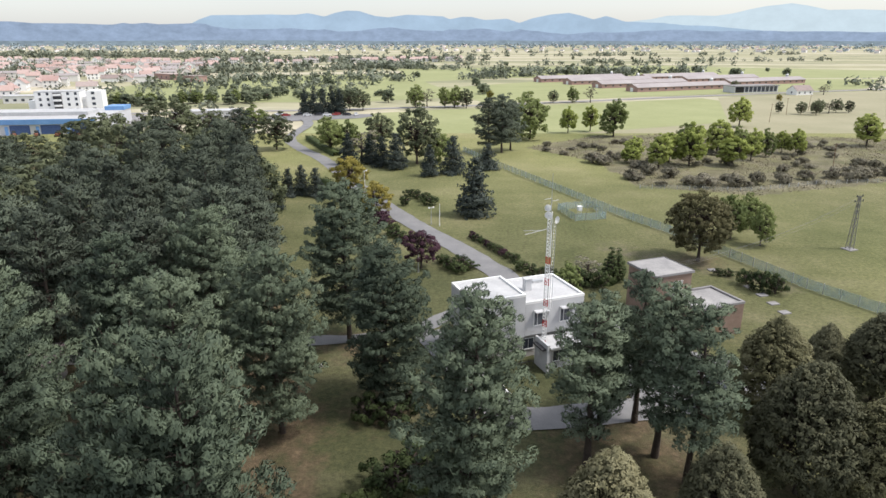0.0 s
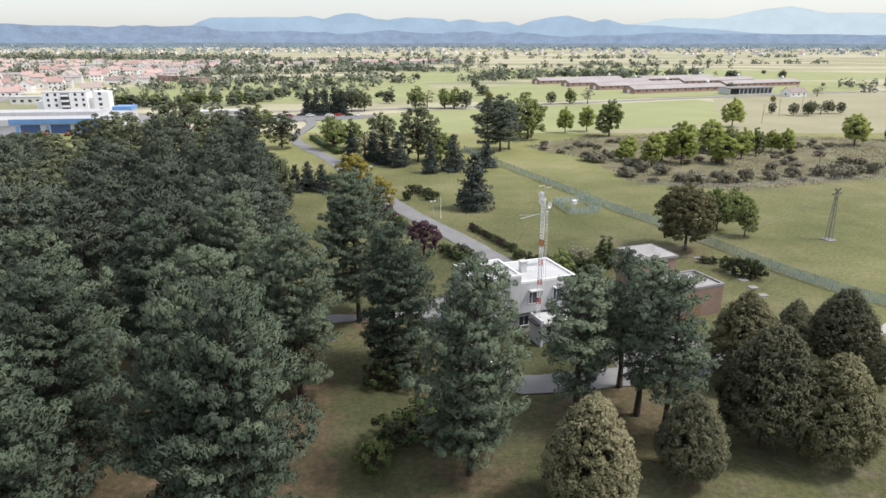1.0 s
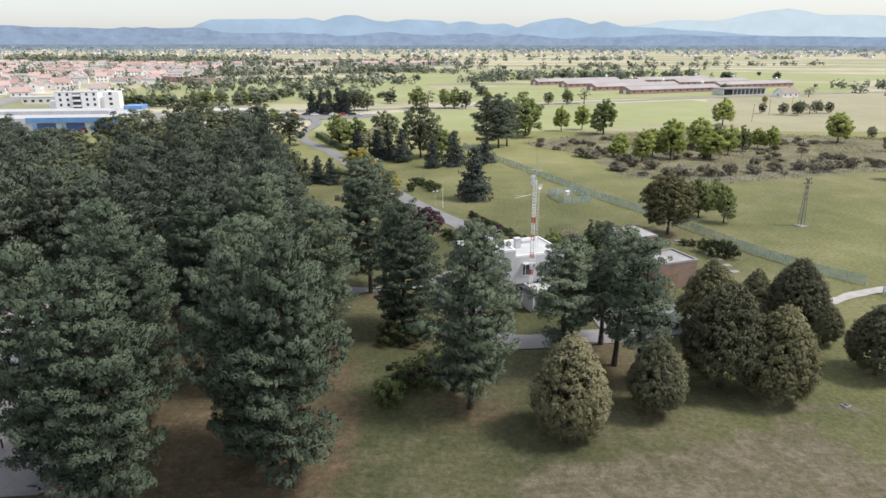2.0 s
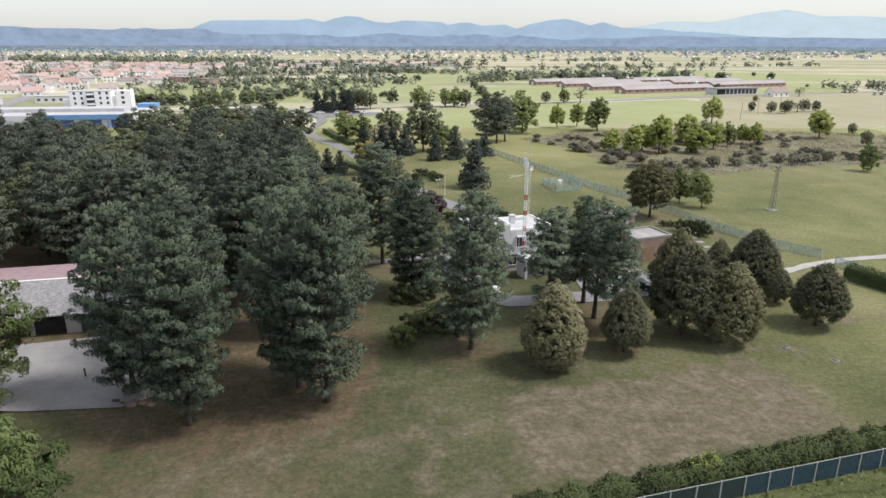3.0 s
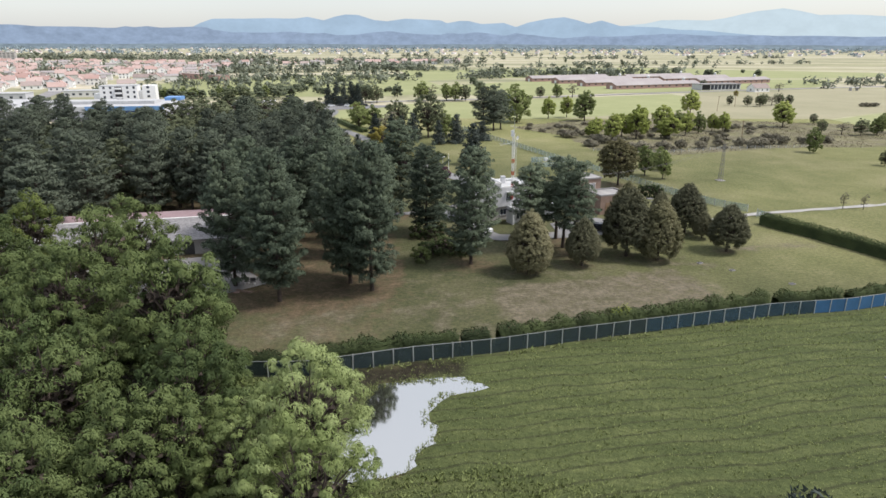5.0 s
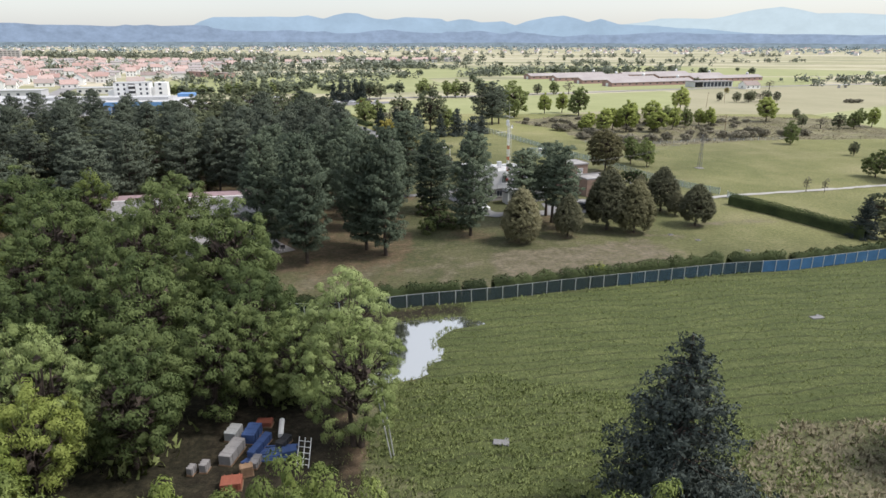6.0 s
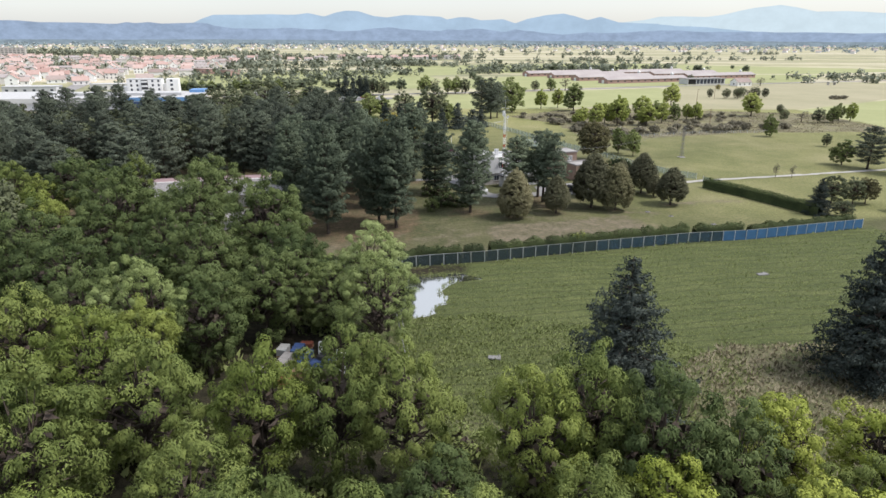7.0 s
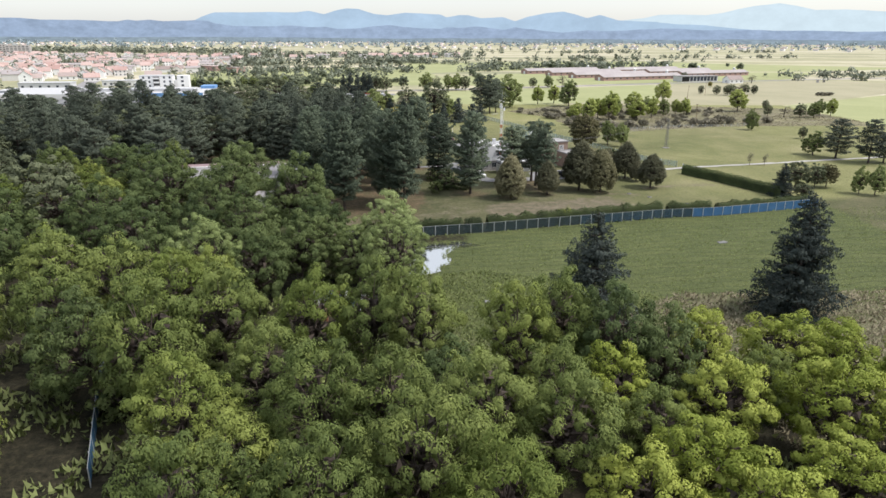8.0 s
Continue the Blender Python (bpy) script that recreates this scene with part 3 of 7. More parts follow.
    return soup("trunk", vt, ft, M["bark"], smooth=True), soup("crown", v, t, mat, normals=nv)


def shingles(rng, p, n, way, length, width, lift=0.12, soft=None):
    """Pointed leaves or needle sprays, each lying along its way over a clump with its tip lifted; soft: the clump's own normals."""
    k = len(p)
    d = unit(way - n * (way * n).sum(1, keepdims=True) + rng.normal(0, 0.12, p.shape))
    s = unit(np.cross(d, n))
    ln = length * rng.uniform(0.65, 1.3, (k, 1))
    w = width * rng.uniform(0.7, 1.3, (k, 1)) * 0.5
    v = np.stack([p - d * ln * 0.4 - s * w, p - d * ln * 0.4 + s * w, p + d * ln * 0.6 + n * ln * lift], 1)
    return outward(v, unit((n if soft is None else soft) + rng.normal(0, 0.13, n.shape)))


def spaced(rng, make, count, apart):
    """Up to count places out of make(n), none nearer to another than apart."""
    cand = make(count * 9)
    keep = np.zeros((count, cand.shape[1]))
    m = 0
    for c in cand:
        if m == 0 or ((keep[:m, :3] - c[:3]) ** 2).sum(1).min() > apart * apart:
            keep[m] = c
            m += 1
            if m == count:
                break
    return keep[:m]


def pine(seed, h, r, base, mat, tuft=22, size=0.36, tier=1.25, arms=6, pads=1.0, gaunt=0.0):
    """A white pine: whorls of boughs a step apart, each bough a long uneven plume of needle tufts, dark gaps between."""
    rng = np.random.default_rng(seed)
    stem = trunk_line(rng, h * 0.97, h * 0.011 + 0.07, 0.5)
    sx = np.interp(np.linspace(0, 1, 60), np.linspace(0, 1, 8), [q[0][0] for q in stem])
    sy = np.interp(np.linspace(0, 1, 60), np.linspace(0, 1, 8), [q[0][1] for q in stem])
    zb = base * h
    lines, cen, axs, rad, deep = [stem], [], [], [], []
    z, turn = zb, rng.uniform(0, 6)
    reach_by = [rng.uniform(0.72, 1.12) for _ in range(7)]
    while z < h - 0.5:
        u = (z - zb) / (h - zb)
        env = r * (min(1.0, 0.62 + 1.15 * u) * (1 - max(0.0, (u - 0.22) / 0.78) ** 1.75) ** 0.80) + 0.35
        rise = 0.02 + 0.75 * u ** 1.4
        n = arms if u < 0.75 else max(4, arms - 1)
        si = int(min(59, z / h * 60))
        for k in range(n):
            turn += math.tau / n + rng.normal(0, 0.24)
            if rng.random() < gaunt * (1 - u):
                continue
            ln = env * rng.uniform(0.66, 1.08) * reach_by[int(turn / math.tau * 7) % 7]
            out = np.array((math.cos(turn), math.sin(turn), 0.0))
            lat = np.array((-out[1], out[0], 0.0))
            root = np.array((sx[si], sy[si], z + rng.normal(0, tier * 0.22)))
            up = rise + rng.normal(0, 0.08)
            tip = root + out * ln + (0, 0, up * ln + 0.05 * ln)
            if ln > 0.9:
                lines.append([(root, 0.04 + 0.011 * ln), ((root + tip) / 2 - (0, 0, 0.06 * ln), 0.03), (tip, 0.01)])
            # tufts along the bough, wider in its middle, upswept at its end
            steps = max(2, int(ln / (0.62 / pads)))
            for j in range(steps):
                s = (0.30 if ln > 1.6 else 0.15) + 0.72 * (j + rng.uniform(0.2, 0.9)) / steps
                wide = min(1.05, 0.30 * ln) * (1.15 - abs(s - 0.62) * 1.3)
                core = root + (tip - root) * s + (0, 0, -0.10 * ln * math.sin(s * math.pi))
                for side in ((-1, 0, 1) if wide > 0.55 else (-0.55, 0.55) if wide > 0.3 else (0,)):
                    q = core + lat * side * wide * rng.uniform(0.7, 1.15) + out * rng.normal(0, 0.16) + (0, 0, rng.normal(0, 0.10) - 0.12 * abs(side) * wide)
                    cen.append(q)
                    axs.append(out * 0.42 + lat * side * 0.35 + np.array((0, 0, 0.85)))
                    rad.append(size * rng.uniform(0.75, 1.3) * (0.85 + 0.25 * (1 - u)))
            if ln > 1.4:
                for s in (0.14, 0.26, 0.42):
                    deep.append(root + (tip - root) * s + lat * rng.normal(0, 0.16) * ln * s)
        z += tier * rng.uniform(0.8, 1.2) * (1.0 - 0.35 * u)
    for k in range(3):
        cen.append(np.array((sx[-1], sy[-1], h - 0.35 - 0.4 * k)))
        axs.append(np.array((0, 0, 1.0)))
        rad.append(size * (0.55 + 0.2 * k))
    cen, axs, rad = np.array(cen), unit(np.array(axs)), np.array(rad)
    ci = np.repeat(np.arange(len(cen)), tuft)
    n = unit(unit(rng.normal(0, 1, (len(ci), 3))) + axs[ci] * 0.75)
    p = cen[ci] + n * rad[ci][:, None] * rng.uniform(0.8, 1.05, (len(ci), 1)) * (1, 1, 0.72)
    way = axs[ci] + n * (0.6, 0.6, 0.0) + rng.normal(0, 0.35, n.shape)
    fine = shingles(rng, p, n, way, size * 0.8, size * 0.30, 0.28, unit(n * 0.7 + axs[ci] * 0.5))
    pieces = [fine, cores(rng, cen, rad * 0.9, 4, 0.6)]
    if deep:
        pieces.append(cores(rng, np.array(deep), 0.5, 4, 0.6))
    v, t, nv = joined(*pieces)
    vt, ft = tubes(lines)
    return soup("trunk", vt, ft, M["bark"], smooth=True), soup("crown", v, t, mat, normals=nv)


def leafy(seed, h, r, base, mat, clumps=60, per=80, leaf=0.4, shape="round", droop=0.3, clump=0.2, slim=0.5, stems=1, solid=0.85, flat=0.8, apart=1.22, knots=4):
    """A broad-leaved tree: a forking trunk whose boughs end in domed leaf clumps, set apart with dark gaps between them."""
    rng = np.random.default_rng(seed)
    zb = base * h
    ch = h - zb
    cr0 = clump * r
    bough = rng.uniform(0.76, 1.08, 11)

    def shell(count):
        u = rng.uniform(0.0, 1.0, count) ** 0.8
        a = rng.uniform(0, math.tau, count)
        if shape == "egg":
            ring = np.minimum(1.0, 0.70 + 1.1 * u) * (1 - np.clip((u - 0.22) / 0.78, 0, 1) ** 1.7) ** 0.75
            swell = rng.uniform(0.93, 1.0, count)
        else:
            ring = np.where(u > 0.42, np.sqrt(np.maximum(0, 1 - ((u - 0.42) / 0.58) ** 2)), 0.72 + 0.28 * u / 0.42)
            swell = bough[(a / math.tau * 5).astype(int) + (u > 0.55) * 5] * rng.uniform(0.80, 1.03, count)
        rr = np.maximum(0.0, r * ring * swell - cr0 * 0.55)
        zc = zb + cr0 * 0.35 + (ch - cr0 * 1.15) * (u if shape == "egg" else 0.42 + (u - 0.42) * swell)
        return np.c_[rr * np.cos(a), rr * np.sin(a), np.maximum(zc, cr0 * 0.5), u]

    pts = spaced(rng, shell, clumps, cr0 * apart)
    cen = pts[:, :3]
    rad = cr0 * rng.uniform(0.72, 1.18, len(cen)) * (1.0 if shape == "egg" else 0.92)
    heart = np.array((0, 0, zb + ch * 0.38))
    axs = unit(unit(cen - heart) + (0, 0, 0.55))
    lines = []
    fork = zb + ch * 0.15
    tr = 0.05 + 0.016 * h
    for st in range(stems):
        ox, oy = rng.normal(0, 0.5, 2) if stems > 1 else (0.0, 0.0)
        lines.append([((ox * 0.4, oy * 0.4, 0), tr * 1.35), ((ox * 0.7, oy * 0.7, fork * 0.5), tr), ((ox, oy, fork), tr * 0.8), ((ox + rng.normal(0, 0.2), oy, zb + ch * 0.7), tr * 0.2)])
    for c in cen[:: max(1, len(cen) // 36)]:
        z0 = max(min(fork + rng.uniform(0, 0.35) * ch, c[2] - 0.2), fork * 0.6)
        lines.append([((0, 0, z0), 0.03 + 0.006 * h), ((c[0] * 0.5, c[1] * 0.5, (z0 + c[2]) / 2 + 0.1), 0.03 + 0.003 * h), ((c[0] * 0.85, c[1] * 0.85, z0 + (c[2] - z0) * 0.9), 0.015)])
    # each clump is made of a few smaller tufts round its axis
    ki = np.repeat(np.arange(len(cen)), knots)
    kn = unit(rng.normal(0, 1, (len(ki), 3)) * (1, 1, 0.6) + axs[ki] * 0.55)
    kc = cen[ki] + kn * rad[ki][:, None] * rng.uniform(0.35, 0.72, (len(ki), 1)) * (1, 1, flat)
    kr = rad[ki] * rng.uniform(0.42, 0.70, len(ki)) * (5 / (knots + 1)) ** 0.35
    ci = np.repeat(np.arange(len(kc)), max(4, per // knots))
    n = unit(unit(rng.normal(0, 1, (len(ci), 3))) + kn[ci] * 0.45 + (0, 0, 0.4))
    p = kc[ci] + n * kr[ci][:, None] * rng.uniform(0.78, 1.06, (len(ci), 1)) * (1, 1, flat)
    way = n * (1, 1, 0) * 0.8 + rng.normal(0, 0.75 - 0.5 * min(1.0, droop), n.shape) - np.array((0, 0, droop))
    fine = shingles(rng, p, n, way, leaf, leaf * slim, 0.2 * (1 - droop), unit(n * 0.65 + kn[ci] * 0.4 + axs[ki[ci]] * 0.25))
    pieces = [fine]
    shade_from = len(fine[1])
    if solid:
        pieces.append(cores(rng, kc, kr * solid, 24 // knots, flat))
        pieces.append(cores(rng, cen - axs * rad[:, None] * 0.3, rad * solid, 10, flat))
        shade_from += len(pieces[-1][1]) + len(pieces[-2][1])
        # innermost sprays take the bark colour, a darker tone for the crown's inner shade
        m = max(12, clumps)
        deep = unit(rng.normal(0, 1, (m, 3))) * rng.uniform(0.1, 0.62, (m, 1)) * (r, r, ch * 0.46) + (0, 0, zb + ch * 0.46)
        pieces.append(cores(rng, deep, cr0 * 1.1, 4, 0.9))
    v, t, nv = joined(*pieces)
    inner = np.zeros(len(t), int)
    inner[shade_from:] = 1
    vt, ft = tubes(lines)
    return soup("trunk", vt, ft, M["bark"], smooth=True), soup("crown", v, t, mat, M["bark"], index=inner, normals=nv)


def hedge_mesh(rng, line, width, height, mat, density=34, leaf=0.28, wave=0.25):
    """A clipped or grown hedge along a line: leaf sprays over a rounded, uneven body."""
    line = np.array(line, float)
    seg = np.linalg.norm(np.diff(line, axis=0), axis=1)
    total = seg.sum()
    n = int(total * density * (width + 2 * height) / 3)
    s = rng.uniform(0, total, n)
    acc = np.r_[0, np.cumsum(seg)]
    i = np.clip(np.searchsorted(acc, s) - 1, 0, len(seg) - 1)
    f = ((s - acc[i]) / seg[i])[:, None]
    p = line[i] * (1 - f) + line[i + 1] * f
    d = unit(line[i + 1] - line[i])
    side = np.c_[-d[:, 1], d[:, 0]]
    a = rng.uniform(-0.25, math.pi + 0.25, n)
    lump = 1 + wave * np.array([noise.noise((x * 0.55, y * 0.55, 3.1)) + 0.5 * noise.noise((x * 1.6, y * 1.6, 9.0)) for x, y in p])
    ca, sa = np.sign(np.cos(a)) * np.abs(np.cos(a)) ** 0.5, np.sign(np.sin(a)) * np.abs(np.sin(a)) ** 0.5
    k = rng.uniform(0.78, 1.04, n)
    off = side * (ca * width / 2 * lump * k)[:, None]
    z = np.maximum(0.05, sa * height * lump * k)
    c = np.c_[p + off, z]
    axis = np.c_[side * ca[:, None], np.maximum(sa, 0.1)]
    v, q, nv = leaves(rng, c, unit(axis), leaf, leaf * 0.55, 0.6)
    # the woody inside, which light does not pass
    m = max(2, int(total / 1.2))
    ss = np.linspace(0, total, m)
    ii = np.clip(np.searchsorted(acc, ss) - 1, 0, len(seg) - 1)
    ff = ((ss - acc[ii]) / seg[ii])[:, None]
    pp = line[ii] * (1 - ff) + line[ii + 1] * ff
    dd = unit(line[ii + 1] - line[ii])
    sd = np.c_[-dd[:, 1], dd[:, 0]]
    prof = ((-0.36, 0.0), (-0.36, 0.66), (0.0, 0.74), (0.36, 0.66), (0.36, 0.0))
    cv = np.concatenate([np.c_[pp + sd * px * width, np.full(m, pz * height)] for px, pz in prof])
    cq = np.array([(k * m + j, k * m + j + 1, (k + 1) * m + j + 1, (k + 1) * m + j) for k in range(4) for j in range(m - 1)])
    cn = np.concatenate([np.c_[sd * np.sign(px), np.full(m, 0.7)] for px, pz in prof])
    cv += rng.normal(0, 0.06, cv.shape)
    allv, allt, alln = joined((v, q, nv), (cv, np.r_[cq[:, [0, 1, 2]], cq[:, [0, 2, 3]]], unit(cn)))
    return soup("foliage", allv, allt, mat, normals=alln)


TREES = {}


def tree_kind(key, name, label, category, made, h, r):
    """Keeps a tree's two meshes, its size and tags under a key."""
    TREES[key] = (name, label, category, made, h, r)



def plant(key, x, y, h, r=None, turn=None, label="", group="", z=0.0):
    """A tree of that kind with its foot at (x, y), that high and that wide."""
    name, lab, cat, (tm, cm), h0, r0 = TREES[key]
    s = h / h0
    w = s if r is None else r / r0
    rz = random.uniform(0, 360) if turn is None else turn
    m = Matrix.LocRotScale((x, y, z), Euler((0, 0, radians(rz))), (w, w, s))
    ob = thing(name, m, label or lab, cat, group)
    part("trunk", tm, None, ob)
    part("crown", cm, None, ob)
    return ob


# ---- ground ----
FENCE = [(-75, 3), (-45, 1.5), (-29.4, 1.6), (-18.2, 1.8), (-7.2, 5.2), (3.6, 7.6), (14.2, 10.9), (42.4, 18.6), (53.9, 20.4), (80.4, 28.4)]
POND = [(1.1, 0.0), (-0.5, 0.9), (-3.0, 0.6), (-5.2, 0.6), (-9.5, -0.2), (-10.6, -2.6), (-9.8, -6.0), (-12.5, -10.5), (-11.5, -15.5), (-7.0, -15.0), (-5.0, -10.5), (-3.9, -8.6), (-5.6, -6.6), (-4.8, -3.8), (-3.6, -1.6), (-1.2, -1.3)]
PINES = []
GX0, GX1, GY0, GY1, CELL = -170, 190, -140, 262, 1.7
nx, ny = int((GX1 - GX0) / CELL) + 1, int((GY1 - GY0) / CELL) + 1
gx, gy = np.meshgrid(np.linspace(GX0, GX1, nx), np.linspace(GY0, GY1, ny))


def fence_side(px, py):
    """How far north of the long fence a point lies."""
    fx, fy = zip(*([(-400, 3)] + FENCE + [(400, 128)]))
    return py - np.interp(px, fx, fy)


def fbm(px, py, scale, octaves=3):
    """Cheap smooth noise for whole arrays, from turned sines."""
    out, amp = np.zeros_like(px), 1.0
    for o in range(octaves):
        f = scale * 2.03**o
        out += amp * (np.sin(px * f * 1.0 + py * f * 0.37 + o * 1.7) * np.sin(py * f * 0.91 - px * f * 0.53 + o * 2.9) + 0.5 * np.sin(px * f * 1.71 - py * f * 1.33 + o))
        amp *= 0.5
    return out


north = fence_side(gx, gy)
crop = np.clip(0.5 - north / 1.0, 0, 1)
crop[(gx > 84) & (gy > -20)] = 0
pond_d = near_line(gx, gy, POND + POND[:1]) * np.where(inside(gx, gy, POND), -1, 1)
gz = 0.05 * fbm(gx, gy, 0.9) * crop + 0.02 * fbm(gx, gy, 0.35)
# drill rows of the crop
rows_s = np.sin((gy * 0.97 - gx * 0.24 + 0.5 * np.sin(gx * 0.07)) * 2.2)
gz += 0.05 * rows_s * crop * (gy > -35)
gz -= np.clip(0.45 - 0.28 * (pond_d + 0.4), 0, 0.5)
DRY = [(4.0, 29.6), (20, 33.5), (35.2, 38.2), (38, 31), (38.6, 23.0), (24, 19.5), (14, 15.5), (6.1, 15.0)]
dry_d = near_line(gx, gy, DRY + DRY[:1]) * np.where(inside(gx, gy, DRY), 1, -1)
worn = np.clip(0.42 + dry_d * 0.35, 0, 0.62)
for wx0, wy0, wx1, wy1, ww in ((-3, 13, -2, 27, 1.0), (-1, 10, 3, 14, 2.0), (48, 48, 66, 52, 1.6), (30, 42, 44, 40, 1.4), (-9, 20, 2, 24, 1.6), (-14, 24, -20, 12, 2.0), (-26, 14, -14, 22, 2.4)):
    d = near_line(gx, gy, [(wx0, wy0), (wx1, wy1)])
    worn = np.maximum(worn, np.clip(0.56 - 0.18 * d / ww, 0, 1))
# whole near lawn browner: patchy grass, with cloud shade put into its colour
worn = np.maximum(worn, 0.34 * np.clip((north < 30) & (north > 1) & (gx < 40), 0, 1) * np.ones_like(gx))
worn = np.maximum(worn, np.clip(0.50 - 0.05 * near_line(gx, gy, [(30, 112), (44, 100), (52, 92)]), 0, 1))
scrub_poly = [(28, 226), (47, 198), (50, 163), (75, 152), (120, 168), (190, 172), (190, 240), (110, 262), (60, 255)]
scrub = np.where(inside(gx, gy, scrub_poly), 0.62, 0.0)
rough_poly = [(18, -34), (30, -24), (60, -23), (120, -10), (190, -10), (190, -80), (30, -70)]
scrub = np.maximum(scrub, np.where(inside(gx, gy, rough_poly), 0.5, 0.0))
scrub = np.maximum(scrub, np.where(inside(gx, gy, [(-120, 0), (-16, 1), (-12, -12), (-7, -30), (5, -44), (20, -48), (20, -140), (-120, -140)]), 0.42, 0.0))
litter_shade = np.zeros_like(gx)
# weight of the lawn painted as if better lit, growing north and east
lit_lawn = np.clip(np.maximum((gy - 80) / 130, np.clip((gx - 24) / 50, 0, 1) * np.clip((gy - 12) / 44, 0, 0.66)) + 0.12 * fbm(gx, gy, 0.03), 0, 1) * np.clip((north - 3) / 4, 0, 1)
FORESTED = [(-170, 20), (-62, 22), (-45, 36), (-34, 20), (-24, 18), (-11, 24), (-8, 36), (-14, 62), (-22, 84), (-33, 110), (-44, 150), (-60, 190), (-170, 230)]
# needle litter of the grove, laid stronger to stand for canopy shade
litter_shade = np.maximum(litter_shade, np.where(inside(gx, gy, FORESTED), 0.56, 0.0))
# brown lawn patch before the pines: their shade put into the ground colour
litter_shade = np.maximum(litter_shade, np.where(inside(gx, gy, [(-40, 24), (-33, 5), (-20, 6), (-10, 12), (-8, 24), (-24, 26)]), 0.38, 0.0))
mud = np.clip(0.75 - 0.35 * near_line(gx, gy, [(-15, 1.2), (-9, 2.6), (-5, 4.0)]) / 1.2, 0, 1)
litter_shade = np.maximum(litter_shade, mud)
litter_shade = np.maximum(litter_shade, np.clip(0.62 - 0.3 * np.abs(pond_d), 0, 1) * (pond_d < 1.5))
litter_shade = np.maximum(litter_shade, np.where(inside(gx, gy, [(-27, -20), (-12, -22), (-10, -36), (-24, -40)]), 0.75, 0.0))

# ---- kinds of trees ----
for k in range(4):
    tree_kind(f"pine{k}", "pine_tree", "tall white pine with blue-green needles and bare lower trunk", "pine", pine(11 + k, 20, 5.4, (0.16, 0.13, 0.2, 0.15)[k], M["pine"], 40, 0.42, 1.2, 6, 0.82), 20, 5.4)
    tree_kind(f"back_pine{k}", "pine_tree", "dark pine standing close in the pine grove", "pine", pine(31 + k, 20, 5.4, 0.2, M["pine_dark"], 22, 0.60, 1.5, 6, 0.55), 20, 5.4)
for k in range(2):
    tree_kind(f"house_pine{k}", "pine_tree", "tall slender pine with a long bare trunk", "pine", pine(51 + k, 16, 3.2, 0.24, M["pine"], 36, 0.40, 1.05, 5, 0.9, gaunt=0.28), 16, 3.2)
    tree_kind(f"spruce{k}", "spruce_tree", "dense dark blue-green spruce branched down to the ground", "spruce", conifer(61 + k, 16, 7.0, 0.04, M["spruce"], "spruce", count=14, blade=0.34, step=0.75, gap=0.68), 16, 7.0)
    tree_kind(f"small_spruce{k}", "spruce_tree", "small dark spruce on the lawn", "spruce", conifer(71 + k, 9, 3.1, 0.10, M["spruce"], "spruce", count=10, blade=0.5, step=0.7, gap=0.75), 9, 3.1)
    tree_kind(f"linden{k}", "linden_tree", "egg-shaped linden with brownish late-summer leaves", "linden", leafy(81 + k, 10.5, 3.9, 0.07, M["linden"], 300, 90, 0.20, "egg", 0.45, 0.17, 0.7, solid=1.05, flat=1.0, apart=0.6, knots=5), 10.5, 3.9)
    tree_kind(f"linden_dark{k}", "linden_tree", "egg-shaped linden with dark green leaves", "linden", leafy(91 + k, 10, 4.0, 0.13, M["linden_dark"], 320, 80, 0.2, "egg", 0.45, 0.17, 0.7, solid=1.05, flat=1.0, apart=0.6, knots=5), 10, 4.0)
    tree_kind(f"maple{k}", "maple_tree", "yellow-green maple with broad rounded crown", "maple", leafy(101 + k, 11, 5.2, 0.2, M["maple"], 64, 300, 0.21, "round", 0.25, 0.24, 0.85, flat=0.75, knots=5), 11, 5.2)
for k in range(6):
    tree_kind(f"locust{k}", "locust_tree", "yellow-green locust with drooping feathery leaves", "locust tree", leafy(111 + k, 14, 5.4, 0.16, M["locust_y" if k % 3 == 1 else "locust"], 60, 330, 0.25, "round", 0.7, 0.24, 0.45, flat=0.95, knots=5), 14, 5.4)
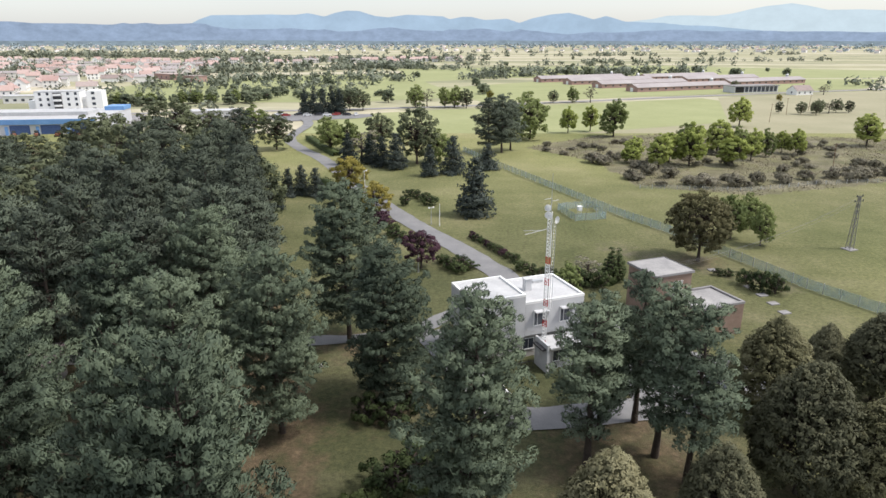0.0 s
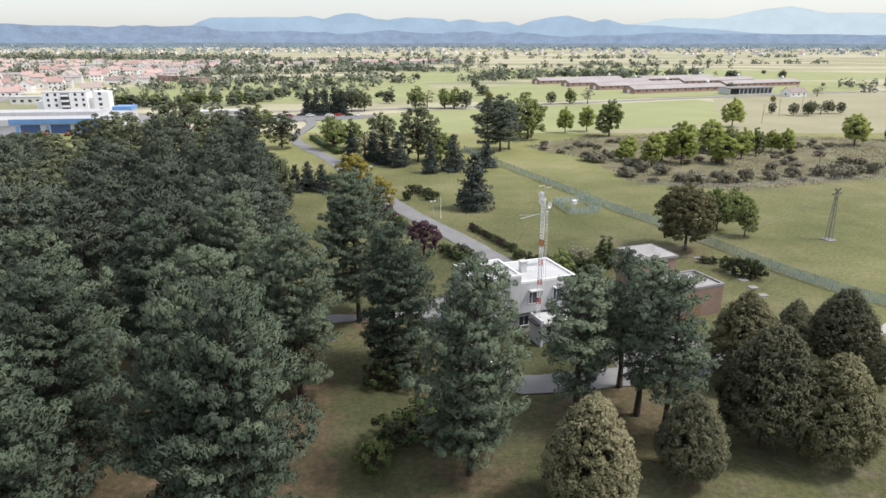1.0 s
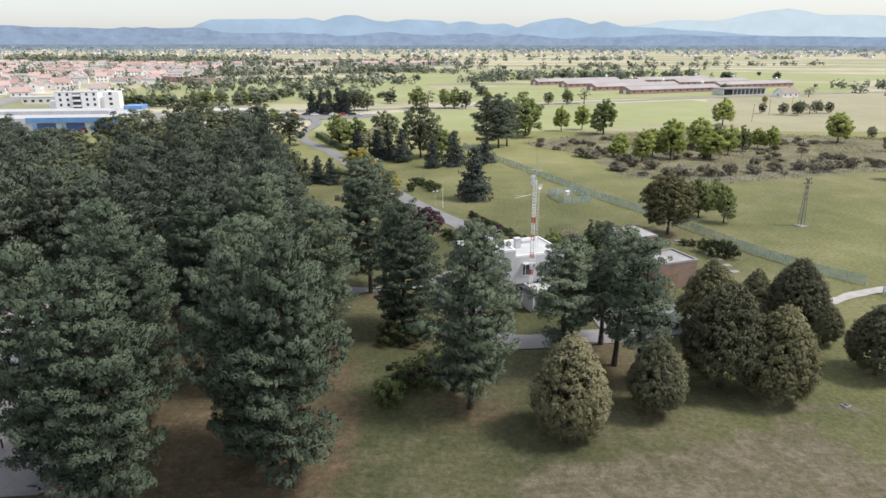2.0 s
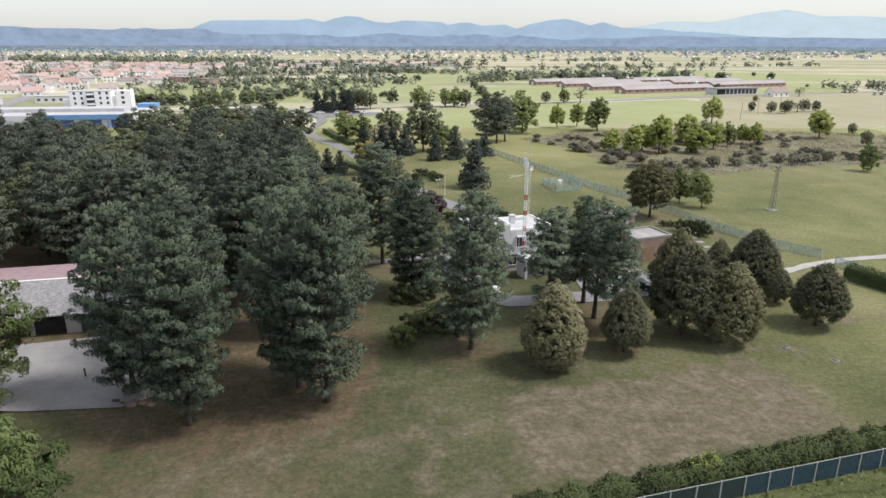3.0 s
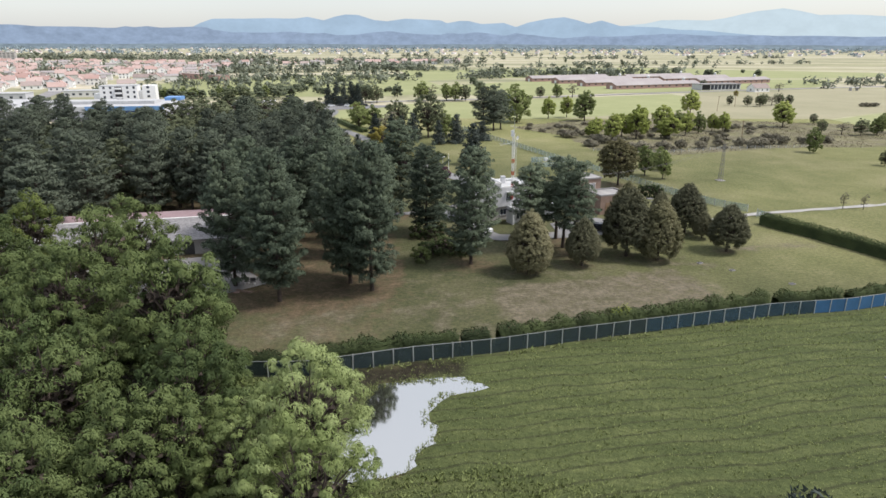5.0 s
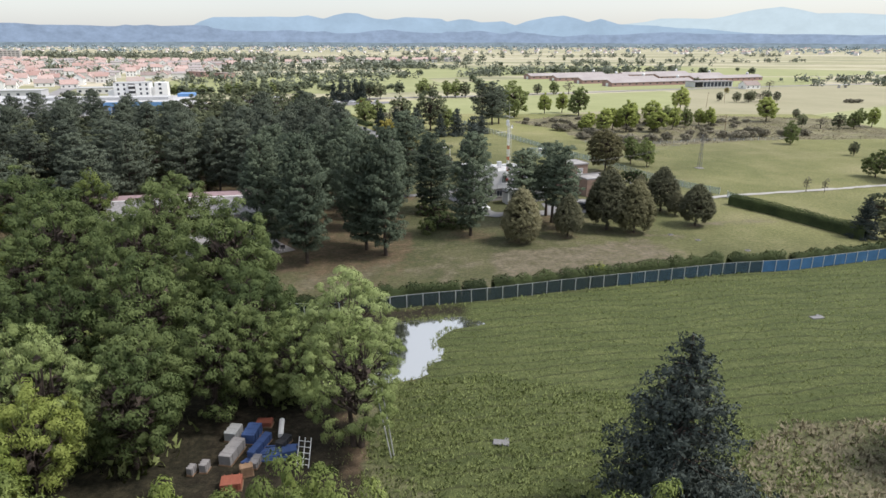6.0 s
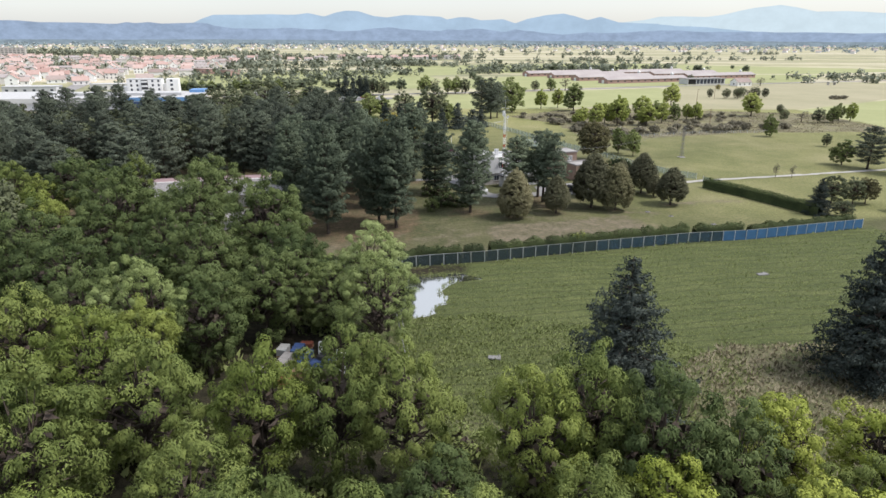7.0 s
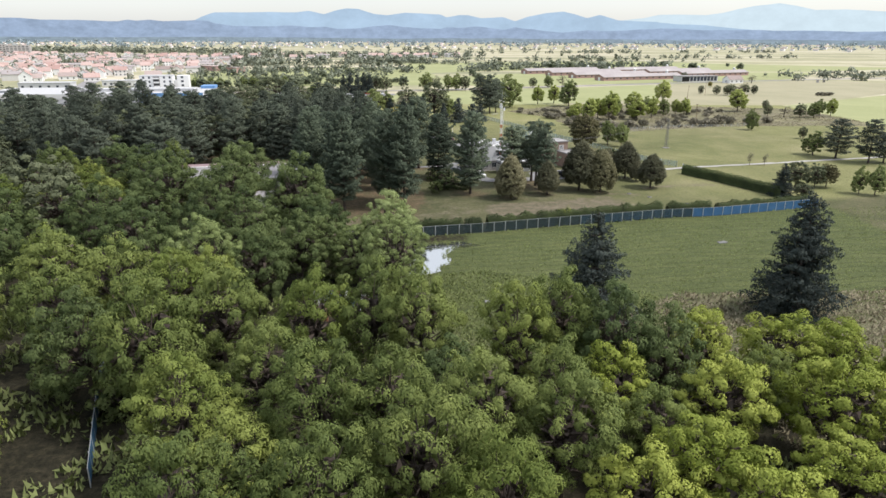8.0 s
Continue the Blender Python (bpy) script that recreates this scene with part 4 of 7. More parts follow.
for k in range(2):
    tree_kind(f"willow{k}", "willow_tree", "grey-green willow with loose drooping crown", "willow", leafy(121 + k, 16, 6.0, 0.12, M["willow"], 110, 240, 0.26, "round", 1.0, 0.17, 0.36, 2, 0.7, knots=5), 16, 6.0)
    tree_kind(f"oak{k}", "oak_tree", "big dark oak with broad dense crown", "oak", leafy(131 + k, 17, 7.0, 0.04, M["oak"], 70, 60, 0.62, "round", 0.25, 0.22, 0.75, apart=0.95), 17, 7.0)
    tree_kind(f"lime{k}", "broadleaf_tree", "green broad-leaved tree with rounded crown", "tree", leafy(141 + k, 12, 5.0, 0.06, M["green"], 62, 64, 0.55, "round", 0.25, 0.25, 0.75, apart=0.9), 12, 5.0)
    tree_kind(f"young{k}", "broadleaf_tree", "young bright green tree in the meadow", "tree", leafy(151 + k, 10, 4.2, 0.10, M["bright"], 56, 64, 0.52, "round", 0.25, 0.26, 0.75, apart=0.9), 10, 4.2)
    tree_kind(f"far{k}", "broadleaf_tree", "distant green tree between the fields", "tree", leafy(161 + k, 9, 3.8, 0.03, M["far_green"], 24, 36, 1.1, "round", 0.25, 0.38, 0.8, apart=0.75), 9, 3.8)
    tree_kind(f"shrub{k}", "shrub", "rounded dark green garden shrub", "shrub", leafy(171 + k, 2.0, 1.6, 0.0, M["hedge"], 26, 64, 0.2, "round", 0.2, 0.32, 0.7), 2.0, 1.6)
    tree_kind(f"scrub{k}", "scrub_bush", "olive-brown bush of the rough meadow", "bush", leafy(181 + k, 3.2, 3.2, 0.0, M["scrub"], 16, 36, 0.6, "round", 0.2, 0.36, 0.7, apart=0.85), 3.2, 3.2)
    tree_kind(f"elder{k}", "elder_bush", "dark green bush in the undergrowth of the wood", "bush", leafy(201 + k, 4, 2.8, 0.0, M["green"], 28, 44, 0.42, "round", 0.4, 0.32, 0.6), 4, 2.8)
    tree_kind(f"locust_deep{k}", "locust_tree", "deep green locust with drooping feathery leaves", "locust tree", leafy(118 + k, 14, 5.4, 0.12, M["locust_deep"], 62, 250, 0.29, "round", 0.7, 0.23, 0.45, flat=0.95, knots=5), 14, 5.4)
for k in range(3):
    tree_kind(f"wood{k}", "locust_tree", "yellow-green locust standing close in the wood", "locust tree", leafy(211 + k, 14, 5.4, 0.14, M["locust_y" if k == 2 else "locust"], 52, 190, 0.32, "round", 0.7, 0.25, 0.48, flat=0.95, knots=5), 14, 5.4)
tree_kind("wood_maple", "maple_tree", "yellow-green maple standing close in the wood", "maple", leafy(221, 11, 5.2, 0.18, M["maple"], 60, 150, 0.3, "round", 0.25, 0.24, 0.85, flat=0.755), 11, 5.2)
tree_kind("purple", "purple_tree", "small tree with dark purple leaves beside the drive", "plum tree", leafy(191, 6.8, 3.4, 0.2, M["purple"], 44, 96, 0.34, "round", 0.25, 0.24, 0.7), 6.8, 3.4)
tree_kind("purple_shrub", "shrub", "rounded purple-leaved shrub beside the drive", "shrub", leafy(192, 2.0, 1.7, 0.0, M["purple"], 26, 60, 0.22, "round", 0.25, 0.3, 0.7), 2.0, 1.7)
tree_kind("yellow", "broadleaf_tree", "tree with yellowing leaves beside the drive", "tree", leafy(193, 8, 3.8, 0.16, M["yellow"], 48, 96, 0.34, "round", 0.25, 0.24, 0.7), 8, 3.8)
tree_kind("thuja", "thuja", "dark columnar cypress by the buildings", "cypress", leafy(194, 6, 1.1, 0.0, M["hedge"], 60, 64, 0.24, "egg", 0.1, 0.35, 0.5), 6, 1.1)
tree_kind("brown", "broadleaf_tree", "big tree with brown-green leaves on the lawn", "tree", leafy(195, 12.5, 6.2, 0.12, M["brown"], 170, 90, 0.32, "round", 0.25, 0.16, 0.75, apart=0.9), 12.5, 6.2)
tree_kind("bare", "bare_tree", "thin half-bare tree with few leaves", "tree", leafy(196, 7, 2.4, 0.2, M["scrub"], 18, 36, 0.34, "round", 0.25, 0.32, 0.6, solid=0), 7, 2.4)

# single pines on the lawn and round the house
for key, x, y, h, r, a in (
    ("pine0", 2.0, 40.4, 19.9, 5.0, 20), ("pine1", -5.9, 58.5, 17.5, 4.8, 80), ("pine2", -11.6, 72.8, 20.5, 5.6, 140), ("pine3", -13.4, 28.2, 22.5, 5.1, 10),
    ("pine1", -17.1, 31.3, 21.5, 4.9, 200), ("pine0", -26.3, 23.9, 21.5, 5.2, 130), ("pine2", -20.5, 45.0, 19.5, 5.0, 250), ("pine3", -15.4, 53.5, 19.0, 4.8, 300),
    ("pine1", -34.5, 30.0, 21.0, 4.8, 30), ("pine2", -31.0, 38.5, 20.0, 5.2, 60), ("pine3", -30.0, 55.0, 19.5, 5.2, 90), ("pine0", -36.0, 47.0, 20.5, 5.4, 210), ("pine2", -24.5, 63.0, 20.0, 5.2, 330),
    ("house_pine0", 12.8, 48.6, 15.8, 4.2, 0), ("house_pine1", 18.9, 55.4, 15.8, 3.7, 100), ("house_pine0", 19.2, 49.8, 17.2, 3.9, 200), ("house_pine1", 20.6, 45.8, 16.8, 3.7, 290), ("house_pine1", 14.6, 52.5, 15.0, 3.0, 40),
):
    plant(key, x, y, h, r, a)
    PINES.append((x, y))

# the grove behind: pines and some dark broad-leaved trees
rg = random.Random(5)
spots = [(p[0], p[1]) for p in PINES]
for x, y in ((-30.5, 62.6), (-26.5, 72), (-29.5, 92), (-33.5, 80.5), (-43, 88), (-42.8, 106), (-53.6, 103), (-53, 87.5), (-52, 75), (-61, 113), (-67, 117), (-75, 92), (-79, 108), (-48, 140), (-41, 128), (-60, 128), (-44.5, 67), (-37, 98), (-68, 84), (-73, 63), (-92, 74), (-106, 72), (-103, 92), (-114, 88), (-87, 124), (-120, 142), (-50, 71), (-57, 74), (-64, 71.5), (-44, 76), (-37, 72), (-80, 70)):
    plant(f"back_pine{rg.randrange(4)}", x, y, rg.uniform(17.5, 20.5), rg.uniform(4.8, 6.0), rg.uniform(0, 360))
    spots.append((x, y))
tries = 0
grove = [(-175, 46), (-96, 48), (-88, 66), (-58, 72), (-46, 76), (-30, 74), (-24, 80), (-30, 100), (-38, 128), (-48, 150), (-66, 150), (-80, 132), (-105, 150), (-135, 150), (-175, 120)]
while tries < 2200:
    tries += 1
    x, y = rg.uniform(-175, -24), rg.uniform(46, 190)
    if not inside(np.array(x), np.array(y), grove) or x < -0.72 * (y + 113) - 14 or min(math.hypot(x - a, y - b) for a, b in spots) < 7.4:
        continue
    spots.append((x, y))
    if rg.random() < 0.62:
        plant(f"back_pine{rg.randrange(4)}", x, y, rg.uniform(15.5, 19.5), rg.uniform(5.0, 6.4), rg.uniform(0, 360))
    else:
        plant(f"oak{rg.randrange(2)}", x, y, rg.uniform(13, 16.5), rg.uniform(5.5, 7.0), rg.uniform(0, 360))
for x, y, h, r in ((-84, 199, 20, 10), (-79, 156, 17.5, 9), (-93, 184, 17, 9.5), (-104, 190, 15.5, 8), (-88, 150, 14, 7), (-67, 181, 14, 7), (-112, 172, 13, 7.5), (-76, 212, 15, 8)):
    plant(f"oak{rg.randrange(2)}", x, y, h, r)

# lindens in front of the house
for key, x, y, h, r in (
    ("linden0", 11.2, 35.9, 10.8, 3.8), ("linden_dark0", 20.6, 39.6, 8.6, 3.0), ("linden1", 34.2, 42.5, 11.0, 3.9), ("linden_dark1", 29.4, 44.8, 12.6, 4.6),
    ("linden_dark0", 45.0, 59.5, 10.2, 3.9), ("linden_dark1", 46.9, 55.6, 5.6, 2.1), ("linden_dark1", 48.2, 47.5, 9.0, 3.6), ("linden0", 32.5, 56.5, 11.0, 4.2), ("linden_dark0", 40.5, 61.4, 8.1, 2.4),
):
    plant(key, x, y, h, r, group="lindens before the house")
plant("elder0", -6.5, 41.4, 3.5, 1.9, label="round light green bush on the lawn")
for x, y, h, r in ((-4.4, 45.6, 3.0, 2.7), (-1.8, 46.2, 3.2, 2.9), (0.8, 45.8, 2.8, 2.6), (-2.5, 48.2, 3.0, 2.6)):
    plant(f"shrub{rg.randrange(2)}", x, y, h, r, label="dark green spreading yew shrub under the pines")
for x, y, h, r in ((-7.5, 56, 3.2, 2.2), (-5, 55, 2.8, 2.0), (-3.6, 57.5, 3.0, 2.0)):
    plant(f"shrub{rg.randrange(2)}", x, y, h, r)

# trees of the park behind the house
for key, x, y, h, r in (
    ("purple", -3.6, 100.5, 6.8, 3.4), ("yellow", -14.2, 134.0, 7.8, 3.8), ("yellow", -22.6, 153.6, 9.7, 5.0), ("small_spruce0", -37.1, 138.8, 7.6, 2.2), ("small_spruce1", -37.1, 151.8, 6.9, 2.0),
    ("small_spruce0", -34.3, 153.6, 7.4, 2.3), ("small_spruce1", -30.5, 152, 7.0, 2.2), ("small_spruce0", -3.8, 176.1, 8.9, 2.8), ("small_spruce1", 2.9, 179.3, 10.8, 3.4), ("small_spruce0", 6.8, 134.0, 12.7, 4.2),
    ("small_spruce1", 12.9, 186, 7.5, 3.3), ("small_spruce0", -22.2, 195, 9.0, 3.1), ("small_spruce1", -13.8, 186, 10.6, 3.3), ("small_spruce0", -28.5, 193, 9.5, 3.3), ("small_spruce1", -18, 190, 9.0, 3.0),
    ("oak0", -7.9, 194, 18.4, 7.0), ("lime0", -1.0, 197, 10.5, 4.5), ("oak1", -21.7, 227.6, 12.5, 5.6), ("bare", -25.4, 201, 10.5, 6.0), ("lime1", -38.1, 218, 12.3, 5.3), ("lime0", -32.5, 222, 10.5, 4.5),
    ("oak1", -57.2, 221.5, 13.4, 6.3), ("back_pine1", -63.9, 205, 15.9, 6.3), ("purple", -90.6, 256, 9.0, 3.6), ("small_spruce1", -52, 178, 8.0, 3.0),
    ("brown", 43.6, 104.2, 12.8, 6.3), ("lime0", 62.1, 126.0, 7.0, 2.9), ("lime1", 58.2, 112.8, 8.2, 2.4), ("lime1", 54.5, 117, 9.0, 3.2),
    ("lime0", 33, 246, 18.0, 7.9), ("oak1", 26, 262, 14, 6), ("young0", 50.8, 264, 10.6, 3.9), ("young1", 60.9, 269.1, 10.8, 3.9), ("lime1", 66.4, 252.7, 15.1, 6.0), 
    ("young0", 61.2, 206.9, 6.7, 3.6), ("young1", 63.3, 187.7, 10.5, 4.2), ("young0", 73.6, 191.3, 13.1, 4.9), ("young1", 90.8, 213.4, 11.5, 5.1), ("young0", 129, 283.7, 12.6, 5.5), ("young1", 86.5, 191.3, 9.2, 5.1), ("young0", 96.4, 200.8, 10.1, 3.2), ("lime0", 104.4, 207.9, 9.3, 2.8),
    ("young1", 112.8, 214.5, 7.7, 2.7), ("young0", 115.8, 211.2, 8.5, 3.4), ("young1", 150.2, 228.9, 11.9, 5.5), ("lime1", 82, 217, 10.0, 4.6), ("young1", 69.5, 197, 9.5, 4.0), ("lime0", 99, 216, 9.0, 3.8), ("young0", 57.5, 196, 5.5, 3.4),
):
    if h > 1:
        plant(key, x, y, h, r)
for k, (x, y, h, r) in enumerate(((15.2, 213, 18.0, 6.0), (19.6, 215.5, 19.2, 6.2), (23.0, 220, 16.5, 5.6))):
    plant(f"back_pine{k}", x, y, h, r, label="big dark cedar-like pine on the lawn")
for k in range(9):
    plant(f"shrub{k % 2}" if k % 3 else "purple_shrub", 5.6 + k * 0.82 + rg.uniform(-0.2, 0.2), 117.5 - k * 1.72, rg.uniform(1.3, 1.7), rg.uniform(1.0, 1.4), label="low shrub of the border along the drive", group="shrubs along the drive")
for x, y in ((13.0, 99.3), (14.4, 97.4), (15.6, 95.6), (17.0, 96.5), (18.5, 95.2), (20.3, 95.8)):
    plant(f"shrub{rg.randrange(2)}", x, y, rg.uniform(1.4, 2.2), rg.uniform(1.2, 1.7), label="low shrub of the border along the drive", group="shrubs along the drive")
for x, y, h in ((1.0, 100.2, 2.2), (3.0, 101.2, 2.4), (2.6, 98.5, 2.0), (0.2, 103, 1.9), (4.4, 99.8, 1.8)):
    plant(f"shrub{rg.randrange(2)}", x, y, h, 1.6)
for x, y, key in ((-11.9, 126, "purple_shrub"), (-13.2, 128.5, "purple_shrub"), (-12.6, 130.5, "purple_shrub"), (-9.0, 118, "shrub0"), (-7.6, 116, "shrub1"), (-10.0, 120, "shrub0"), (-15, 134, "shrub0"), (-17, 137, "shrub1"), (-20, 142, "shrub1"), (-8.5, 143, "shrub0"), (-4.5, 147, "shrub0"), (-6, 149.5, "shrub1"), (-8, 152, "shrub0"), (-3, 143.5, "shrub0")):
    plant(key, x, y, rg.uniform(1.6, 2.8), rg.uniform(1.5, 2.2))
for x, y, h, r, key in ((22.6, 94.5, 4.6, 2.6, "bare"), (25.8, 93.5, 6.0, 1.3, "thuja"), (27.2, 94.3, 5.6, 1.2, "thuja"), (24.2, 92.0, 3.4, 2.2, "shrub0"), (21.0, 92.2, 3.2, 2.2, "shrub1"), (18.6, 91.4, 2.6, 1.8, "shrub0"), (47.8, 90.4, 4.0, 2.2, "shrub0"), (49.4, 89.2, 3.4, 1.9, "shrub1"), (46.6, 92.6, 3.0, 1.7, "shrub0"), (45.5, 96.5, 1.5, 1.1, "shrub1"), (44.0, 97.0, 1.4, 1.0, "shrub0"), (41.5, 66.5, 1.8, 2.2, "shrub0"), (44.5, 67.5, 1.6, 2.0, "shrub1"), (38.0, 70.5, 1.5, 1.2, "shrub0"), (17.0, 84, 7.0, 2.6, "lime1")):
    plant(key, x, y, h, r)

# rough meadow with scrub beyond the wire fence
for k in range(110):
    x, y = rg.uniform(30, 140), rg.uniform(158, 240)
    if inside(np.array(x), np.array(y), scrub_poly):
        big = rg.random() < 0.5 and y < 205
        plant(f"scrub{k % 2}", x, y, rg.uniform(1.2, 2.2) * (1.5 if big else 1), rg.uniform(1.3, 2.4) * (1.3 if big else 1), group="scrub of the rough meadow")
for x, y in ((57, 178), (62, 174), (75, 163), (82, 165), (90, 168), (98, 171), (106, 173), (115, 176), (124, 177), (133, 178), (142, 180), (68, 166), (49, 194), (46, 196)):
    plant(f"scrub{rg.randrange(2)}", x, y, rg.uniform(2.6, 4.2), rg.uniform(2.2, 3.6), group="scrub of the rough meadow")

# trees east of the hedge
for key, x, y, h, r in (
    ("back_pine0", 121.0, 91.0, 12.3, 5.6), ("back_pine1", 126.2, 82.6, 13.4, 5.2), ("back_pine2", 131.5, 83.5, 9.5, 4.4), ("lime0", 117.0, 97.0, 8.0, 3.6), ("oak0", 133.0, 133.0, 4.8, 1.8), ("lime0", 125.0, 158.0, 8.8, 3.1),
    ("oak1", 156.0, 208.0, 6.2, 2.3), ("oak0", 170.0, 240.0, 5.2, 2.0), ("bare", 162.0, 204.0, 6.0, 3.0), ("oak1", 168.0, 201.0, 7.2, 3.0), ("lime1", 176.0, 203.0, 8.0, 3.4), ("lime0", 184.0, 212.0, 8.2, 3.0), ("young1", 187.0, 208.0, 9.0, 3.0),
    ("lime0", 97.8, 41.5, 7.2, 2.1), ("lime1", 100.8, 40.0, 7.8, 2.4), ("spruce0", 77.4, 39.2, 8.0, 3.3), ("oak0", 86.0, 49.0, 7.0, 3.2), ("oak1", 90.4, 48.0, 6.6, 2.6), ("brown", 94.0, 49.0, 6.4, 2.9), ("oak0", 81.6, 37.2, 3.6, 2.4), ("bare", 88, 79, 4.5, 1.0), ("bare", 92, 78, 4.2, 0.9),
):
    plant(key, x, y, h, r)

# the wood by the pond and in front
plant("spruce0", 13.6, -38.8, 16.5, 7.3, 40)
plant("spruce1", 43.2, -31.5, 17.0, 7.0, 110)
for x, y, h, r, key in (
    (-13.6, -19.5, 15.6, 6.0, "willow0"), (-11.6, -28.0, 13.8, 5.2, "willow1"), (-36, -33.5, 15.0, 5.2, "willow1"), (-31.0, -1.0, 17.4, 6.3, "locust_deep0"), (-26.6, -8.0, 12.8, 5.0, "locust_deep1"), (-36.5, -14, 14, 5.8, "locust_deep1"), (-47.5, 17, 16, 6.6, "locust_deep0"), (-48.5, 27.5, 15, 6.4, "locust_deep0"), (-58, 8, 15.5, 6.6, "locust_deep0"), (-45, 4, 15, 6.2, "locust_deep0"),
    (-32.5, 3.5, 14.6, 5.8, "locust_deep1"), (-24.5, -14, 12.5, 4.8, "locust_deep1"), (-23.5, -20.5, 11.5, 4.6, "locust_deep0"), (-52, -19, 13.5, 6.0, "locust_deep0"), (-62, -8, 14.5, 6.4, "locust_deep1"), (-71, -5, 14.5, 6.6, "oak0"), (-83, 10, 15, 7, "oak1"), (-66, 22, 15, 6.6, "locust_deep0"), (-44, -30, 13, 5.4, "locust_deep0"),
    (-31.5, -25.5, 12.5, 5.0, "locust_deep1"), (-35.5, -44.5, 14.5, 5.4, "locust1"), (-28.5, -51, 15, 5.4, "locust0"), (-41, -55, 13, 5.0, "locust_deep1"), (-33, -58.5, 15.8, 5.6, "locust2"), (-48.5, -46, 12.5, 5.2, "wood0"), (-55, -34, 13, 5.6, "wood0"),
    (-12.9, -51.4, 15.2, 4.7, "locust2"), (-7.4, -51.8, 15.2, 4.8, "locust0"), (2.2, -55.0, 15.0, 4.7, "locust1"), (7.0, -52.6, 15.0, 4.8, "locust3"), (11.4, -56.2, 14.8, 4.8, "locust_deep0"), (16.2, -58.0, 12.8, 4.4, "locust_deep1"), (-26.0, -23.0, 12.5, 4.8, "locust_deep1"), (-30.5, -31.0, 12.0, 5.0, "locust_deep0"), (-34.5, -38.0, 12.5, 4.6, "locust1"), (-17.8, -21.5, 11.0, 4.0, "willow1"), (-18.6, -53, 15.2, 5.0, "locust1"), (-15.2, -67.5, 14.4, 5.2, "locust3"), (-9.5, -67, 13.8, 5.0, "locust0"), (-1.0, -67.5, 13.3, 5.0, "locust2"), (-21, -62, 13.0, 4.8, "locust0"),
    (-26.5, -67, 13.2, 5.2, "locust1"), (-6.5, -75.5, 14.6, 5.0, "locust3"), (-13.5, -78, 13.8, 5.0, "locust2"), (-21.5, -80.5, 14.0, 5.0, "locust0"), (-1.5, -80, 13.8, 5.0, "locust1"), (4.2, -70.5, 13.0, 4.8, "locust0"), (-9, -86, 13.5, 5.0, "locust3"), (-17.5, -88, 13.5, 5.0, "locust1"), (-26, -91, 13, 5.0, "locust2"), (5, -63.5, 12.5, 4.4, "locust3"), (-1, -90, 12.5, 5, "locust2"), (-48, -66, 13, 5.4, "wood2"), (-42, -75, 12.5, 5.2, "locust1"), (-56, -56, 13.5, 5.6, "wood0"), (-50, -80, 12.5, 5.2, "wood0"), (-66, -44, 13.5, 6, "wood1"), (-70, -26, 14, 6, "locust_deep0"), (-78, -12, 14.5, 6.2, "locust_deep0"), (-62, -70, 13, 5.6, "wood2"), (-82, -40, 13.5, 6, "wood0"), (-92, -15, 14, 6.5, "oak0"), (-95, 12, 15, 7, "oak1"), (-78, 32, 15, 7, "locust_deep1"), (-90, 45, 15, 7, "back_pine1"), (-75, 50, 16, 6, "back_pine2"), (-105, 28, 15, 7, "oak0"), (-110, 0, 14, 7, "oak1"),
    (10.4, -61.5, 10.8, 4.2, "maple0"), (21.2, -54.0, 10.9, 4.0, "maple1"), (29.2, -55.2, 11.0, 4.6, "maple0"), (34.2, -56.0, 10.5, 4.4, "maple1"), (19.6, -63.5, 10.6, 4.4, "maple0"), (28.6, -65.0, 11.0, 4.8, "maple1"), (14.2, -73.5, 10.8, 4.4, "maple1"), (9.0, -76.0, 10.3, 4.2, "maple0"), (17.0, -78.0, 10.6, 4.6, "maple0"), (24.8, -74.0, 9.2, 4.2, "maple1"), (19.5, -86.0, 10.5, 4.6, "maple1"), (11.5, -84.5, 10.5, 4.4, "maple0"), (37, -66, 10.5, 4.8, "maple0"), (33, -75, 10.5, 4.6, "maple1"), (28, -83, 10.5, 4.6, "maple0"), (42, -58, 10.5, 4.8, "maple1"), (46, -70, 10.5, 4.8, "maple0"), (24.0, -60.0, 9.5, 3.8, "locust2"), (13, -66.8, 9.6, 3.8, "locust0"),
):
    plant(key, x, y, h, r)

# the rest of the wood, closing its canopy
WOOD = [(-105, 40), (-58, 34), (-43, 19), (-33, 3), (-23, -4), (-18, -13), (-15, -20), (-27, -20), (-28, -40), (-10, -43), (14, -48), (14, -97), (-105, -97)]
wood_spots = [(o.location.x, o.location.y) for o in scene.objects if o.parent is None and o.name.split(".")[0] in ("locust_tree", "willow_tree", "maple_tree", "oak_tree", "spruce_tree")]
tries = 0
while tries < 1400:
    tries += 1
    x, y = rg.uniform(-105, 60), rg.uniform(-93, 40)
    east = x > 14 and -97 < y < -52 + (x - 14) * 0.05
    if not (east or inside(np.array(x), np.array(y), WOOD)) or near_line(np.array(x), np.array(y), [(-33, -72), (-45, -45)]) < 5.0 or (-28 < x < -7 and -50 < y < -20) or abs(x + 5) > 0.72 * (y + 113) + 9:
        continue
    if min(math.hypot(x - a, y - b) for a, b in wood_spots) < 7.5:
        continue
    wood_spots.append((x, y))
    if x > 9:
        plant("wood_maple", x, y, rg.uniform(8.5, 10.3), rg.uniform(3.8, 4.8))
    else:
        deep_green = y > -28 and x > -60 or rg.random() < 0.25
        plant(f"locust_deep{rg.randrange(2)}" if deep_green else f"wood{rg.randrange(3)}", x, y, rg.uniform(9.5, 14.0), rg.uniform(3.9, 5.0))
